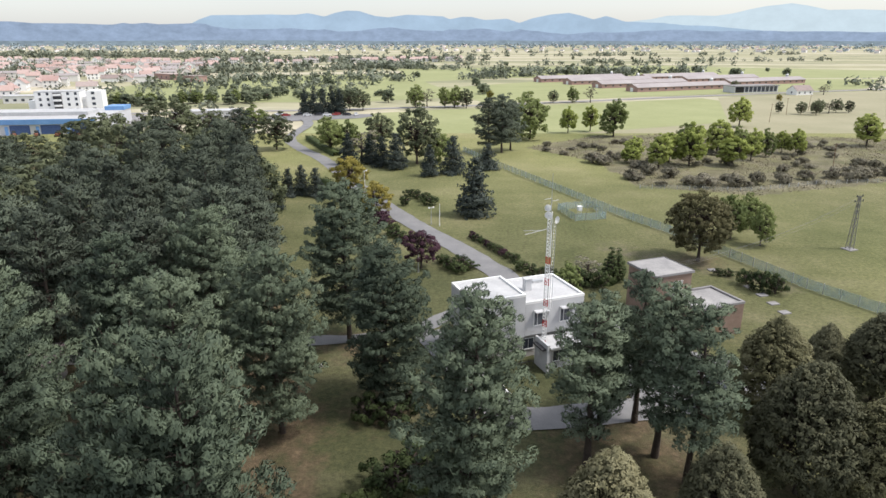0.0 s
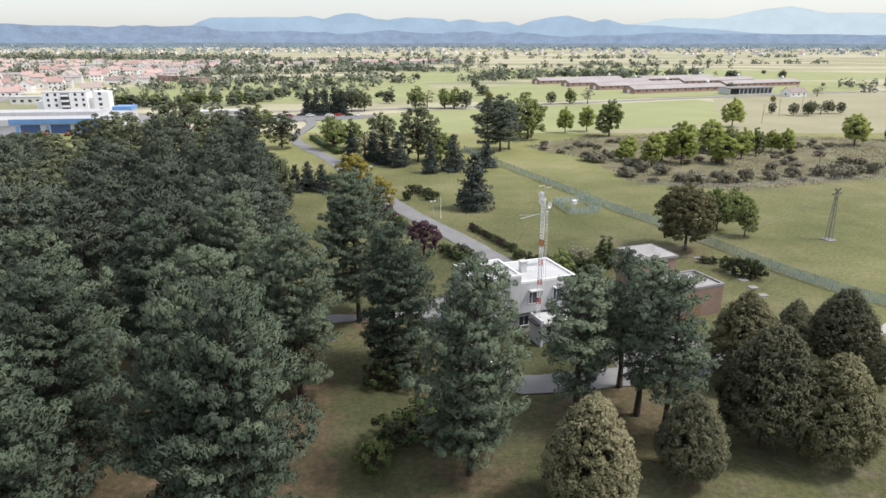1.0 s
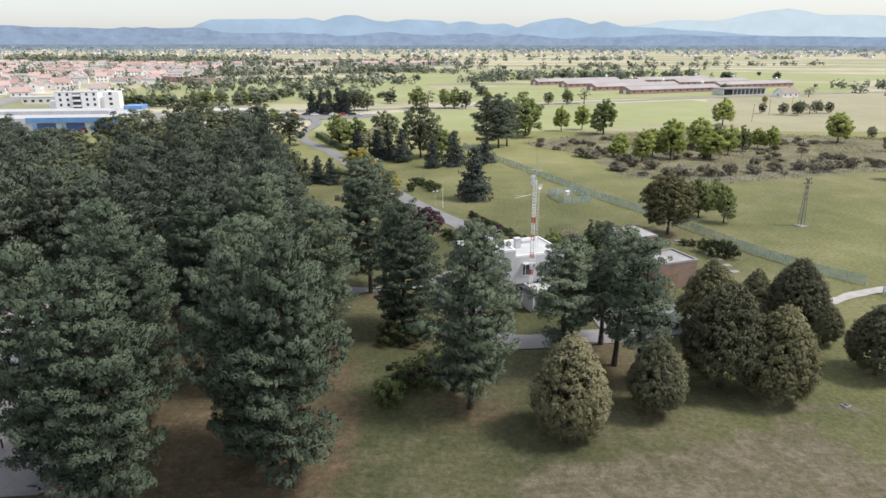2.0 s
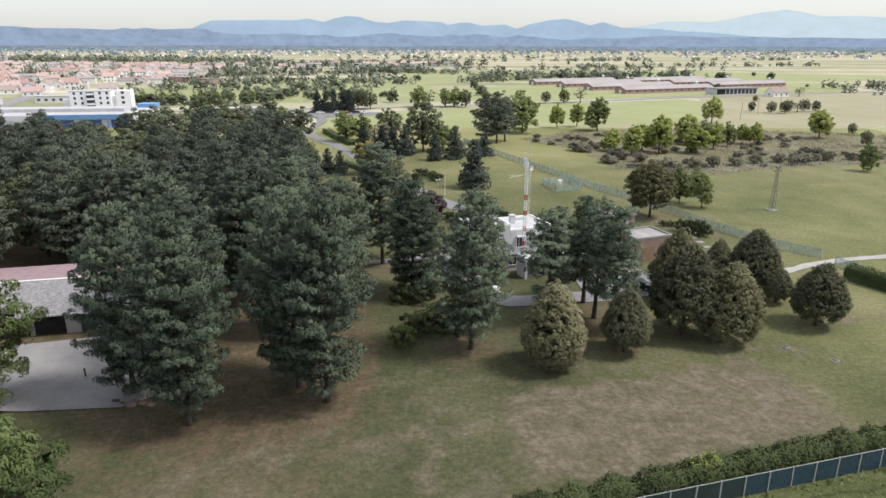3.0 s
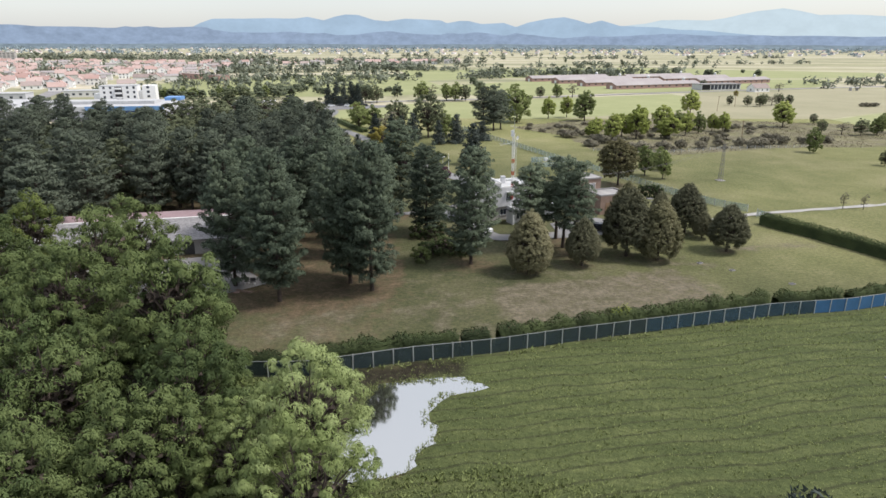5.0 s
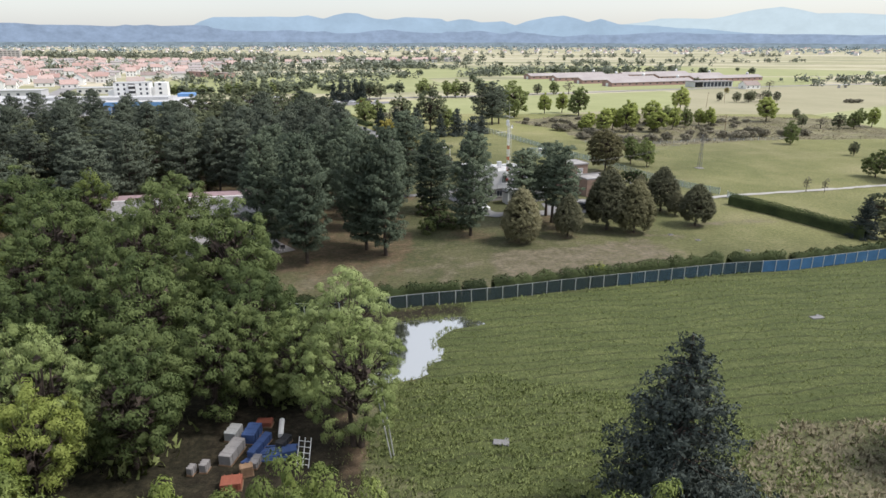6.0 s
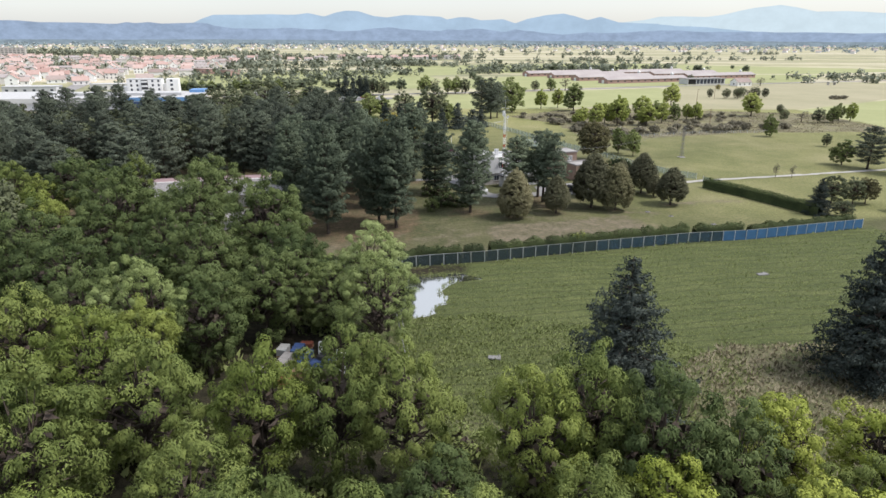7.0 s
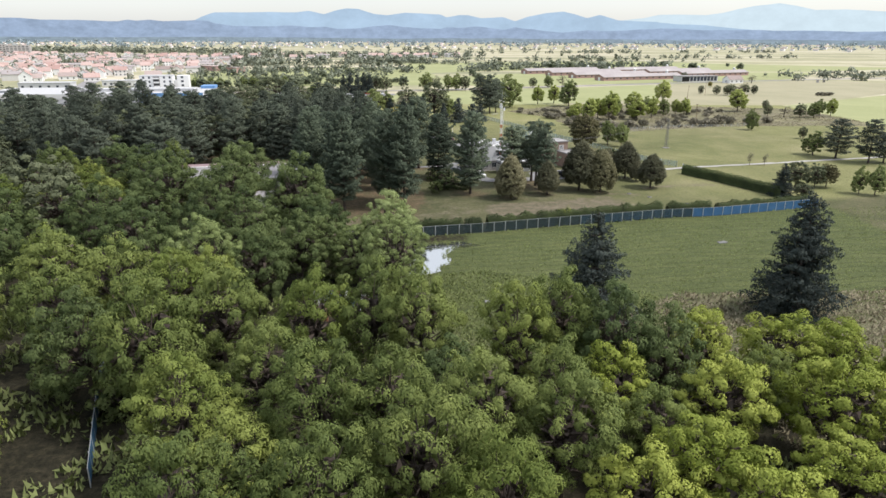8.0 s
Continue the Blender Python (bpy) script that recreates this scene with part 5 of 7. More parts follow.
for k in range(60):
    x, y = rg.uniform(-60, 10), rg.uniform(-70, 10)
    if inside(np.array(x), np.array(y), WOOD):
        plant(f"elder{k % 2}", x, y, rg.uniform(3, 5), rg.uniform(2.2, 3.4), group="undergrowth bushes of the wood")

# ---- the ground, now that the trees stand ----
for x, y in PINES:
    litter_shade = np.maximum(litter_shade, np.clip(0.62 - 0.052 * np.hypot(gx - x, gy - y), 0, 1))
for x, y, w in ((11.2, 35.9, 0.10), (20.6, 39.6, 0.12), (34, 42.5, 0.12), (48.2, 47.5, 0.14), (45, 59.5, 0.14), (29.4, 44.8, 0.12), (43.6, 104.2, 0.05)):
    litter_shade = np.maximum(litter_shade, np.clip(0.58 - w * np.hypot(gx - x, gy - y), 0, 1))
gv = np.c_[gx.ravel(), gy.ravel(), gz.ravel()]
ids = np.arange(nx * ny).reshape(ny, nx)
gq = np.stack([ids[:-1, :-1], ids[:-1, 1:], ids[1:, 1:], ids[1:, :-1]], -1).reshape(-1, 4)
ground_me = soup("ground", gv, gq, M["ground"], smooth=True)
zones = ground_me.attributes.new("zones", "FLOAT_COLOR", "POINT")
zones.data.foreach_set("color", np.stack([crop, worn, litter_shade, scrub], -1).astype(np.float32).ravel())
# muddy pond bank, and the wood's floor where tree shade is painted
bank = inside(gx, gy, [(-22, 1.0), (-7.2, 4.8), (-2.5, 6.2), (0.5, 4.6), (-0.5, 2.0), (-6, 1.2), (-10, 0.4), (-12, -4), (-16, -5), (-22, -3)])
shade_mud = np.where(bank | inside(gx, gy, [(-105, 38), (-60, 30), (-43, 17), (-33, 2), (-23, -4), (-18, -13), (-14, -19), (-11, -34), (-8, -44), (14, -50), (46, -54), (46, -125), (-105, -125)]), 0.95, 0.0)
ground_me.attributes.new("shade_mud", "FLOAT", "POINT").data.foreach_set("value", shade_mud.astype(np.float32).ravel())
ground_me.attributes.new("lit_lawn", "FLOAT", "POINT").data.foreach_set("value", lit_lawn.astype(np.float32).ravel())
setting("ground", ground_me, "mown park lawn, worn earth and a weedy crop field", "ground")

# ---- the plain, roads and hills ----
FAR = -0.3
ang = np.linspace(0, math.tau, 97)[:-1]
pv = np.r_[[(0, 0, FAR)], np.c_[4850 * np.cos(ang), 4850 * np.sin(ang), np.full(96, FAR)]]
setting("ground_plain", soup("plain", pv, [(0, 1 + i, 1 + (i + 1) % 96) for i in range(96)], M["plain"]), "wide plain of meadows and hay fields", "fields")


def sheet(name, poly, z, mat, label, category):
    bm = bmesh.new()
    bm.faces.new([bm.verts.new((x, y, z)) for x, y in poly])
    bmesh.ops.triangulate(bm, faces=bm.faces)
    me = bpy.data.meshes.new(name)
    bmesh.ops.recalc_face_normals(bm, faces=bm.faces)
    for f in bm.faces:
        if f.normal.z < 0:
            f.normal_flip()
    bm.to_mesh(me)
    bm.free()
    me.materials.append(mat)
    return setting(name, me, label, category)


sheet("meadow_1", [(-60, 262), (50, 262), (130, 300), (190, 345), (168, 428), (25, 368), (-34, 340), (-60, 300)], FAR + 0.06, M["meadow"], "bright green mown meadow", "meadow")
sheet("meadow_2", [(52, 262), (190, 262), (420, 430), (345, 500), (180, 432), (131, 299)], FAR + 0.09, M["hayfield"], "pale dry hay meadow", "meadow")
sheet("meadow_3", [(25, 392), (170, 455), (330, 516), (420, 640), (120, 640), (0, 520)], FAR + 0.12, M["meadow"], "bright green meadow round the brick sheds", "meadow")
sheet("meadow_5", [(-262, 400), (-60, 400), (20, 440), (-10, 560), (-40, 760), (-255, 640)], FAR + 0.10, M["meadow"], "rough green meadow with bushes at the town's edge", "meadow")
sheet("meadow_6", [(-60, 860), (-20, 600), (60, 660), (420, 660), (640, 760), (300, 980)], FAR + 0.05, M["meadow"], "wide green meadows", "meadow")
sheet("meadow_4", [(191, 100), (420, 180), (600, 420), (430, 428), (191, 261)], FAR + 0.03, M["meadow"], "bright green mown meadow", "meadow")


def road(name, pts, width, mat, z, label, category="road", ragged=0.12, step=2.0):
    v, q = ribbon(pts, width, z, step, ragged)
    return setting(name, soup(name, v, q, mat), label, category)


DRIVE = [(12.6, 86), (10.7, 94), (7.6, 101.3), (3.5, 110.0), (-3.2, 122), (-10.5, 136.5), (-18.6, 155), (-36.8, 199.7), (-50, 225), (-59, 250), (-60, 290), (-66, 312)]
road("road_drive", DRIVE, 4.5, M["asphalt"], 0.09, "grey asphalt drive curving through the park")
road("road_cross", [(-62, 64), (-40, 69), (-28, 71), (-17.2, 73.1), (-10.2, 74.3), (-3, 77), (4, 85), (11.5, 90)], 2.6, M["asphalt"], 0.095, "narrow grey asphalt path between the pines")
road("road_front", [(-2, 76), (2.5, 66), (5.6, 58.5), (8.4, 55.8), (14, 56.6), (22, 58.0), (30, 60.5), (37, 63)], 4.2, M["asphalt"], 0.10, "grey asphalt forecourt drive before the house")
sheet("pavement_court", [(20, 57.5), (35.5, 60.5), (36.5, 66.5), (30, 70.5), (19.5, 66)], 0.11, M["asphalt"], "grey asphalt parking court beside the brown building", "pavement")
road("road_gravel", [(52, 67.5), (60, 71.5), (66.7, 74.2), (90, 80.2), (119.5, 88.2), (185, 106)], 1.8, M["gravel"], 0.10, "pale gravel lane across the meadow", ragged=0.2)
road("road_gravel_far", [(190, 107.2), (420, 190)], 2.3, M["gravel"], FAR + 0.15, "pale gravel lane across the meadow", ragged=0.2)
road("road_main", [(-700, 330), (-300, 322), (-100.6, 347.5), (24.9, 380.7), (173, 443.6), (338, 506), (620, 600), (1200, 760)], 6.5, M["concrete"], FAR + 0.2, "straight main road across the plain", ragged=0, step=12)
sheet("pavement_lot", [(-72, 303), (-40, 316), (-34, 324), (-36, 334), (-98, 327), (-96, 318)], FAR + 0.22, M["asphalt"], "grey asphalt parking lot beside the main road", "pavement")
sheet("pavement_yard", [(-64, 33), (-57.5, 40.5), (-38.5, 45.5), (-34, 36), (-29.8, 31.0), (-34.5, 27.0), (-44, 26.2), (-54, 26.5)], 0.10, M["concrete"], "stained concrete yard before the long shed", "pavement")

# pond: a level sheet that the banks rise through
px_, py_ = np.meshgrid(np.arange(-15.0, 4.0, 0.5), np.arange(-19.0, 3.6, 0.5))
wet = near_line(px_ + 0.25, py_ + 0.25, POND + POND[:1]) * np.where(inside(px_ + 0.25, py_ + 0.25, POND), -1, 1) < 1.3
wn_ = np.arange(px_.size).reshape(px_.shape)
wq = np.stack([wn_[:-1, :-1], wn_[:-1, 1:], wn_[1:, 1:], wn_[1:, :-1]], -1)[wet[:-1, :-1]]
setting("water_pond", soup("pond_water", np.c_[px_.ravel(), py_.ravel(), np.full(px_.size, -0.13)], wq, water_mat), "still shallow pond mirroring the white sky", "pond")


def ridge(name, radius, xs, ys, mat, wob, seed, label):
    """A chain of hills on an arc: a skyline with slopes falling towards the plain."""
    rng = np.random.default_rng(seed)
    px = np.linspace(-420, 1990, 1200)
    az = np.arctan((px - 784) * 0.951 / 1141)
    y = np.interp(px, xs, ys)
    k = np.exp(-0.5 * (np.arange(-9, 10) / 0.8) ** 2)
    y = np.convolve(np.pad(y, 9, "edge"), k / k.sum(), "valid")
    for o in range(5):
        y += wob / (o + 1) * np.sin(px * 0.013 * 1.9**o + rng.uniform(0, 6))
    h = 36 + radius * np.cos(az) * (71 - y) / 1141 * 0.905
    n = len(px)
    rows = [np.c_[(radius - 120 * f) * np.sin(az), -50 + (radius - 120 * f) * np.cos(az), FAR + (h - FAR) * (1 - f**1.3)] for f in (0, 0.35, 0.7, 1.0)]
    v = np.concatenate(rows)
    q = [(r * n + i, r * n + i + 1, (r + 1) * n + i + 1, (r + 1) * n + i) for r in range(3) for i in range(n - 1)]
    setting(name, soup(name, v, q, mat, smooth=True), label, "hills")


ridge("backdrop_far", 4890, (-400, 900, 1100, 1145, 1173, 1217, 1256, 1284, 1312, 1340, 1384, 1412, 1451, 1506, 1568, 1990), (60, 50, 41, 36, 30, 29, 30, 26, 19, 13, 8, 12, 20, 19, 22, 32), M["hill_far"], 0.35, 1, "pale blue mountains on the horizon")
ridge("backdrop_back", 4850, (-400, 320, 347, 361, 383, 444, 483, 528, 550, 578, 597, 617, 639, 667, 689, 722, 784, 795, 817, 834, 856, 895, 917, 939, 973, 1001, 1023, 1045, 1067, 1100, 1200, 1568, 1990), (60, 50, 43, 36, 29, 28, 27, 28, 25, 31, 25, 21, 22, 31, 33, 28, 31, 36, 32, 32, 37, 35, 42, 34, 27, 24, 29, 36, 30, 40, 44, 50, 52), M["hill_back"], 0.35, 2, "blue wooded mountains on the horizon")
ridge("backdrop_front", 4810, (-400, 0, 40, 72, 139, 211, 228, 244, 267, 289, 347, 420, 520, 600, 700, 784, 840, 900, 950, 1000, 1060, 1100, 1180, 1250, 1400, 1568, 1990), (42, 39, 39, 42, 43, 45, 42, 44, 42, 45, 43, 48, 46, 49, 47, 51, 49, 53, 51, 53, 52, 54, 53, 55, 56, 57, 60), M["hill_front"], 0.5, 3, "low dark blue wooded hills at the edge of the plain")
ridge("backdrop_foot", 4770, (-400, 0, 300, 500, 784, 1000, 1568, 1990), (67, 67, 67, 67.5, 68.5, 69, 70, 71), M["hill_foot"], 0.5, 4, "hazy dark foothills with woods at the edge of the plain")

# ---- far tree belts and hedgerows ----
rb = np.random.default_rng(17)


def belt(name, count, place, size, mat, label):
    """Distant woods: clumps too many to count, as one mesh of leaf masses."""
    c = np.array([(*p, FAR) if len(p) < 3 else p for p in (place() for _ in range(count))])
    s = rb.uniform(0.5, 1.5, count) * size
    k = 14
    c[:, 2] += s * 0.4
    n = unit(rb.normal(0, 1, (count * k, 3)) + (0, 0, 0.3))
    p = np.repeat(c, k, 0) + n * np.repeat(s, k)[:, None] * (0.5, 0.5, 0.42)
    v, q, nv = leaves(rb, p, n, 1.0, 0.8, 0.5)
    v = ((v.reshape(-1, 3, 3) - p[:, None]) * np.repeat(s, k)[:, None, None] * 0.42 + p[:, None]).reshape(-1, 3)
    v, q, nv = joined((v, q, nv), cores(rb, c, s * 0.8, 10, 0.85))
    ob = new(name, soup(name, v, q, mat, normals=nv))
    return tagged(ob, label, "woods", kind="stuff")


# leaf tones greyed, and blued for the farthest, to carry the haze between
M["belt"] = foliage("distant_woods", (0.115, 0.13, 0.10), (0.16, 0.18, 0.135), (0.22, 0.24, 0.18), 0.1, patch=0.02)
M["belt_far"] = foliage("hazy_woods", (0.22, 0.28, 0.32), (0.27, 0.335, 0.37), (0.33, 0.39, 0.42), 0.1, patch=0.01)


def arc_place(r0, r1, a0, a1):
    def f():
        r, a = rb.uniform(r0, r1), radians(rb.uniform(a0, a1))
        return r * math.sin(a), r * math.cos(a)
    return f


def row_place(xa, ya, xb, yb, wide):
    def f():
        s = rb.random()
        return xa + (xb - xa) * s + rb.normal(0, wide), ya + (yb - ya) * s + rb.normal(0, wide)
    return f


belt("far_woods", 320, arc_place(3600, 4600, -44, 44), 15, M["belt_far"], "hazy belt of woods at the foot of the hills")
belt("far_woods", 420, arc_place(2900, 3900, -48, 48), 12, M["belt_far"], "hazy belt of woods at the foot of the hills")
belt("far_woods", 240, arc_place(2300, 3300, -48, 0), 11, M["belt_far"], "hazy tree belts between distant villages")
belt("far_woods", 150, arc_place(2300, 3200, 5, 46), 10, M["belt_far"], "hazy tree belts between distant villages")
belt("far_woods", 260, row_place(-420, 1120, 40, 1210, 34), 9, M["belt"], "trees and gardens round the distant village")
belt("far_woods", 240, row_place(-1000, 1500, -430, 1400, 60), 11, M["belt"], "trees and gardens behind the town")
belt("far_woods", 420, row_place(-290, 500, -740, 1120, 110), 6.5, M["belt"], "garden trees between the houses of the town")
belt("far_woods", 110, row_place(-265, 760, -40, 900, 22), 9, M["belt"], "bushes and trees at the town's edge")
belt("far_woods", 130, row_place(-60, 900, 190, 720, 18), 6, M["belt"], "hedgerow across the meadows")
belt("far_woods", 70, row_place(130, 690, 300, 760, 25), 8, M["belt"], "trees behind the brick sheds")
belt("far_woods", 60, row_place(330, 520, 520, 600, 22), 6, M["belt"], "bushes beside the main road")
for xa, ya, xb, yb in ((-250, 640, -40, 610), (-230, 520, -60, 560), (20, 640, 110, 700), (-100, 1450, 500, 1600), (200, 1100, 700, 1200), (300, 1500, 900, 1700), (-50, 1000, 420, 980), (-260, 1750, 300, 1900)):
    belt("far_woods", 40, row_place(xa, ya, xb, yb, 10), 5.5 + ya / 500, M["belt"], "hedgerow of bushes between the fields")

belt("far_woods", 46, row_place(-235, 590, -60, 680, 26), 6, M["belt"], "bushes and young trees on the rough meadow")
belt("far_woods", 70, row_place(-225, 470, -70, 520, 20), 4.0, M["belt"], "bushes and young trees on the rough meadow")
rt = random.Random(23)
for k in range(26):
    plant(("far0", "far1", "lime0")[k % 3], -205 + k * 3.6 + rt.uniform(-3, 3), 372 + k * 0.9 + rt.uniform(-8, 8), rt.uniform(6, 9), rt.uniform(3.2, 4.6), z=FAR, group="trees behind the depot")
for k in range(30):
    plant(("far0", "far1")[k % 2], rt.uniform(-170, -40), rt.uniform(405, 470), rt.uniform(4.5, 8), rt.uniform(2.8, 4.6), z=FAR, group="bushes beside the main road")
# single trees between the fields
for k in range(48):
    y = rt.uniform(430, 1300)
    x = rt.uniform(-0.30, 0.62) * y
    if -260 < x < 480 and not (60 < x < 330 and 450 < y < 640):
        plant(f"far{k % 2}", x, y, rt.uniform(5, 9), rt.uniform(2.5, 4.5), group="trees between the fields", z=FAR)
for x, y, h, r, key in (
    (-15.5, 367.6, 13, 5.5, "lime0"), (-9, 371, 11.5, 4.5, "bare"), (1, 366, 12, 4.5, "lime1"), (6.5, 368, 12.5, 4.5, "lime0"), (13, 366, 11, 4.5, "oak0"), (-50, 352, 11, 5, "oak1"), (-56, 354, 12, 5, "oak0"), (-43, 353, 11.5, 5, "oak1"), (-33, 398, 9, 4, "far0"),
    (-70, 333, 12.5, 3.4, "small_spruce0"), (-65.5, 334, 14, 3.6, "small_spruce1"), (-61, 334, 13, 3.4, "small_spruce0"), (-56.5, 335, 14, 3.6, "small_spruce1"), (-52.5, 334, 12.5, 3.2, "small_spruce0"), (-120, 300, 9, 4, "oak0"), (-84, 268, 11, 5, "bare"), (-76, 262, 12, 6, "lime0"),
    (66, 395, 8, 3.6, "oak0"), (78, 397, 10, 3.8, "lime0"), (89, 398, 11, 4.0, "bare"), (30, 420, 6, 3, "yellow"), (173.3, 338.3, 6.3, 2.2, "oak0"), (194, 340, 7.4, 3.4, "oak1"), (199, 338, 7.2, 3.2, "bare"), (188, 330, 7.2, 3.4, "oak0"), (205, 342, 7.6, 3.4, "oak1"), (182, 333, 6.8, 3.0, "oak0"), (211, 341, 6.6, 2.6, "oak0"),
    (205, 402, 5, 2, "yellow"), (262, 455, 8, 4, "bare"), (222, 505, 7, 3.5, "oak0"), (251, 330, 3, 4, "scrub0"), (258, 333, 2.6, 4, "scrub1"), (280, 640, 12, 6, "far0"), (130, 700, 12, 6, "far1"), (150, 690, 11, 6, "far0"),
):
    plant(key, x, y, h, r, z=FAR)

# ---- hedges ----
rh = np.random.default_rng(3)


def hedge(line, width, height, mat, label, density=34, leaf=0.28, wave=0.25):
    ob = thing("hedge", pose(0, 0, 0), label, "hedge")
    part("foliage", hedge_mesh(rh, line, width, height, mat, density, leaf, wave), None, ob)
    return ob


def along(line, off):
    """A line moved sideways."""
    l = np.array(line, float)
    t = np.gradient(l, axis=0)
    t /= np.linalg.norm(t, axis=1)[:, None]
    return l + np.c_[-t[:, 1], t[:, 0]] * off


for a, b, hh in (((-30, 2.0), (-19, 2.2), 1.7), ((-18.2, 2.2), (-7.4, 5.6), 2.3), ((-7.4, 5.6), (-0.9, 7.0), 2.1), ((-0.3, 7.2), (3.0, 8.0), 2.0), ((4.2, 8.2), (7.0, 9.0), 2.5), ((7.2, 9.0), (14, 11.2), 2.2), ((14, 11.2), (19.6, 12.8), 2.3), ((19.4, 12.8), (42.0, 18.9), 2.4), ((43.4, 19.0), (53.0, 20.7), 2.4), ((55.0, 21.2), (79.0, 28.4), 1.9)):
    hedge(along([a, ((a[0] + b[0]) / 2, (a[1] + b[1]) / 2), b], 1.0), 1.9, hh + 0.6, M["hedge"], "uneven dark green hedge grown behind the fence", 300, 0.24, 0.22)
hedge(along([(19.2, 12.7), (20.6, 13.1), (22.0, 13.5)], 1.3), 1.6, 2.9, M["maple"], "yellow-leaved bush in the fence hedge", 160, 0.26, 0.4)
hedge([(63.4, 66.0), (69.0, 56.0), (74.0, 45.0), (77.0, 37.5)], 2.2, 2.6, M["hedge"], "long clipped dark green hedge", 200, 0.24, 0.12)
hedge([(13.5, 85.5), (16, 87.5), (17.5, 90.0)], 1.6, 1.2, M["hedge"], "low green hedge behind the white house", 40, 0.28, 0.2)
hedge([(-19, 146), (-25, 158), (-32, 168)], 2.4, 1.6, M["hedge"], "low green hedge along the drive", 30, 0.32, 0.3)
hedge([(-34.5, 208), (-43, 226), (-51, 246)], 3.2, 1.9, M["hedge"], "low green hedge along the drive", 22, 0.4, 0.3)

# weeds, rough grass and reeds
rw = np.random.default_rng(8)


def tufts(name, poly, count, length, mat, label, keep=None):
    xs, ys = zip(*poly)
    p = np.c_[rw.uniform(min(xs), max(xs), count * 3), rw.uniform(min(ys), max(ys), count * 3)]
    ok = inside(p[:, 0], p[:, 1], poly)
    if keep is not None:
        ok &= keep(p[:, 0], p[:, 1])
    p = p[ok][:count]
    v, t = blades(rw, np.c_[p, np.full(len(p), -0.05)], np.tile((0, 0, 1.0), (len(p), 1)), 4, length, length * 0.5, 0.55, length * 0.35)
    up = unit(rw.normal(0, 0.35, (len(t), 3)) + (0, 0, 1.0))
    v, t, nv = outward(v.reshape(-1, 3, 3), up)
    ob = new(name, soup(name, v, t, mat, normals=nv))
    return tagged(ob, label, "weeds", kind="stuff")


FIELD = [(-14, -46), (14, -46), (60, -30), (130, -14), (130, 34), (82, 27), (42, 17.5), (3, 6.5), (-7, 4), (-14, 1)]
clear_of_pond = lambda x, y: near_line(x, y, POND + POND[:1]) * np.where(inside(x, y, POND), -1, 1) > 0.2
tufts("field_weeds", FIELD, 30000, 0.19, M["weed"], "low green weeds of the field", clear_of_pond)
tufts("rough_grass", rough_poly, 15000, 0.5, M["dry_weed"], "rough dry weeds at the field's edge", lambda x, y: x < 100)
tufts("rough_grass", [(-14, -46), (14, -48), (34, -30), (20, -20), (2, -14), (-8, -16)], 9000, 0.32, M["weed"], "tall green weeds at the edge of the wood")
tufts("rough_grass", scrub_poly, 9000, 0.4, M["dry_weed"], "grey-brown tangle of dry stalks on the rough meadow", lambda x, y: fbm(x, y, 0.12) > -0.35)
tufts("reeds", [(-16, -12), (-10, 3), (-4, 4.2), (2, 2.5), (2.5, -1), (-2, -10), (-6, -18)], 700, 0.26, M["weed"], "reeds and weeds round the pond", lambda x, y: (near_line(x, y, POND + POND[:1]) < 0.9) & clear_of_pond(x, y))
tufts("fence_grass", [(-20, 1.0), (3.6, 6.6), (42, 17.6), (80, 27.4), (80, 28.2), (42, 18.4), (3.6, 7.4), (-20, 1.7)], 2400, 0.4, M["weed"], "long grass at the fence's foot")
tufts("undergrowth", [(-110, -95), (-110, 0), (-18, 0), (-16, -20), (-28, -26), (-26, -40), (-10, -42), (8, -46), (30, -50), (50, -55), (50, -95)], 9000, 0.9, M["weed"], "undergrowth on the floor of the wood", lambda x, y: fbm(x, y, 0.3) > 0.1)

for x, y, a, l in ((47.4, 1.3, 12, 1.9), (1.8, -27.4, -8, 1.5)):
    ob = thing("concrete_slab", pose(x, y, 0.02, 2, 0, a), "pale broken concrete slab lying in the weedy field", "slab")
    part("slab", block((-l / 2, l / 2, -0.4, 0.4, -0.05, 0.16), bevel=0.04), M["asphalt"], ob)
    part("fragment", block((l * 0.2, l * 0.45, 0.35, 0.75, -0.05, 0.12), bevel=0.03), M["asphalt"], ob)

# ---- buildings near by ----
def plate(w, h, d=0.06):
    """An upright thin plate, its foot's middle at the origin, facing -y."""
    return block((-w / 2, w / 2, -d, 0, 0, h))


def window(parent, x, y, z, w, h, turn=0, rim=0.07, bars=1):
    """A window set in a wall that faces -y before the turn: frame, pane and sill."""
    base = pose(x, y, z, 0, 0, turn)
    bm = block((-w / 2, w / 2, -0.06, 0.02, 0, rim), (-w / 2, w / 2, -0.06, 0.02, h - rim, h), (-w / 2, -w / 2 + rim, -0.06, 0.02, rim, h - rim), (w / 2 - rim, w / 2, -0.06, 0.02, rim, h - rim))
    for k in range(1, bars + 1):
        xb = -w / 2 + w * k / (bars + 1)
        box(bm, xb - rim / 3, xb + rim / 3, -0.05, 0.02, rim, h - rim)
    win = part("window", bm, M["white_paint"], parent)
    win.matrix_basis = base
    part("pane", block((-w / 2 + rim, w / 2 - rim, -0.025, 0.015, rim, h - rim)), M["glass"], win)
    part("sill", block((-w / 2 - 0.06, w / 2 + 0.06, -0.14, 0.02, -0.06, 0)), M["concrete"], win)
    return win


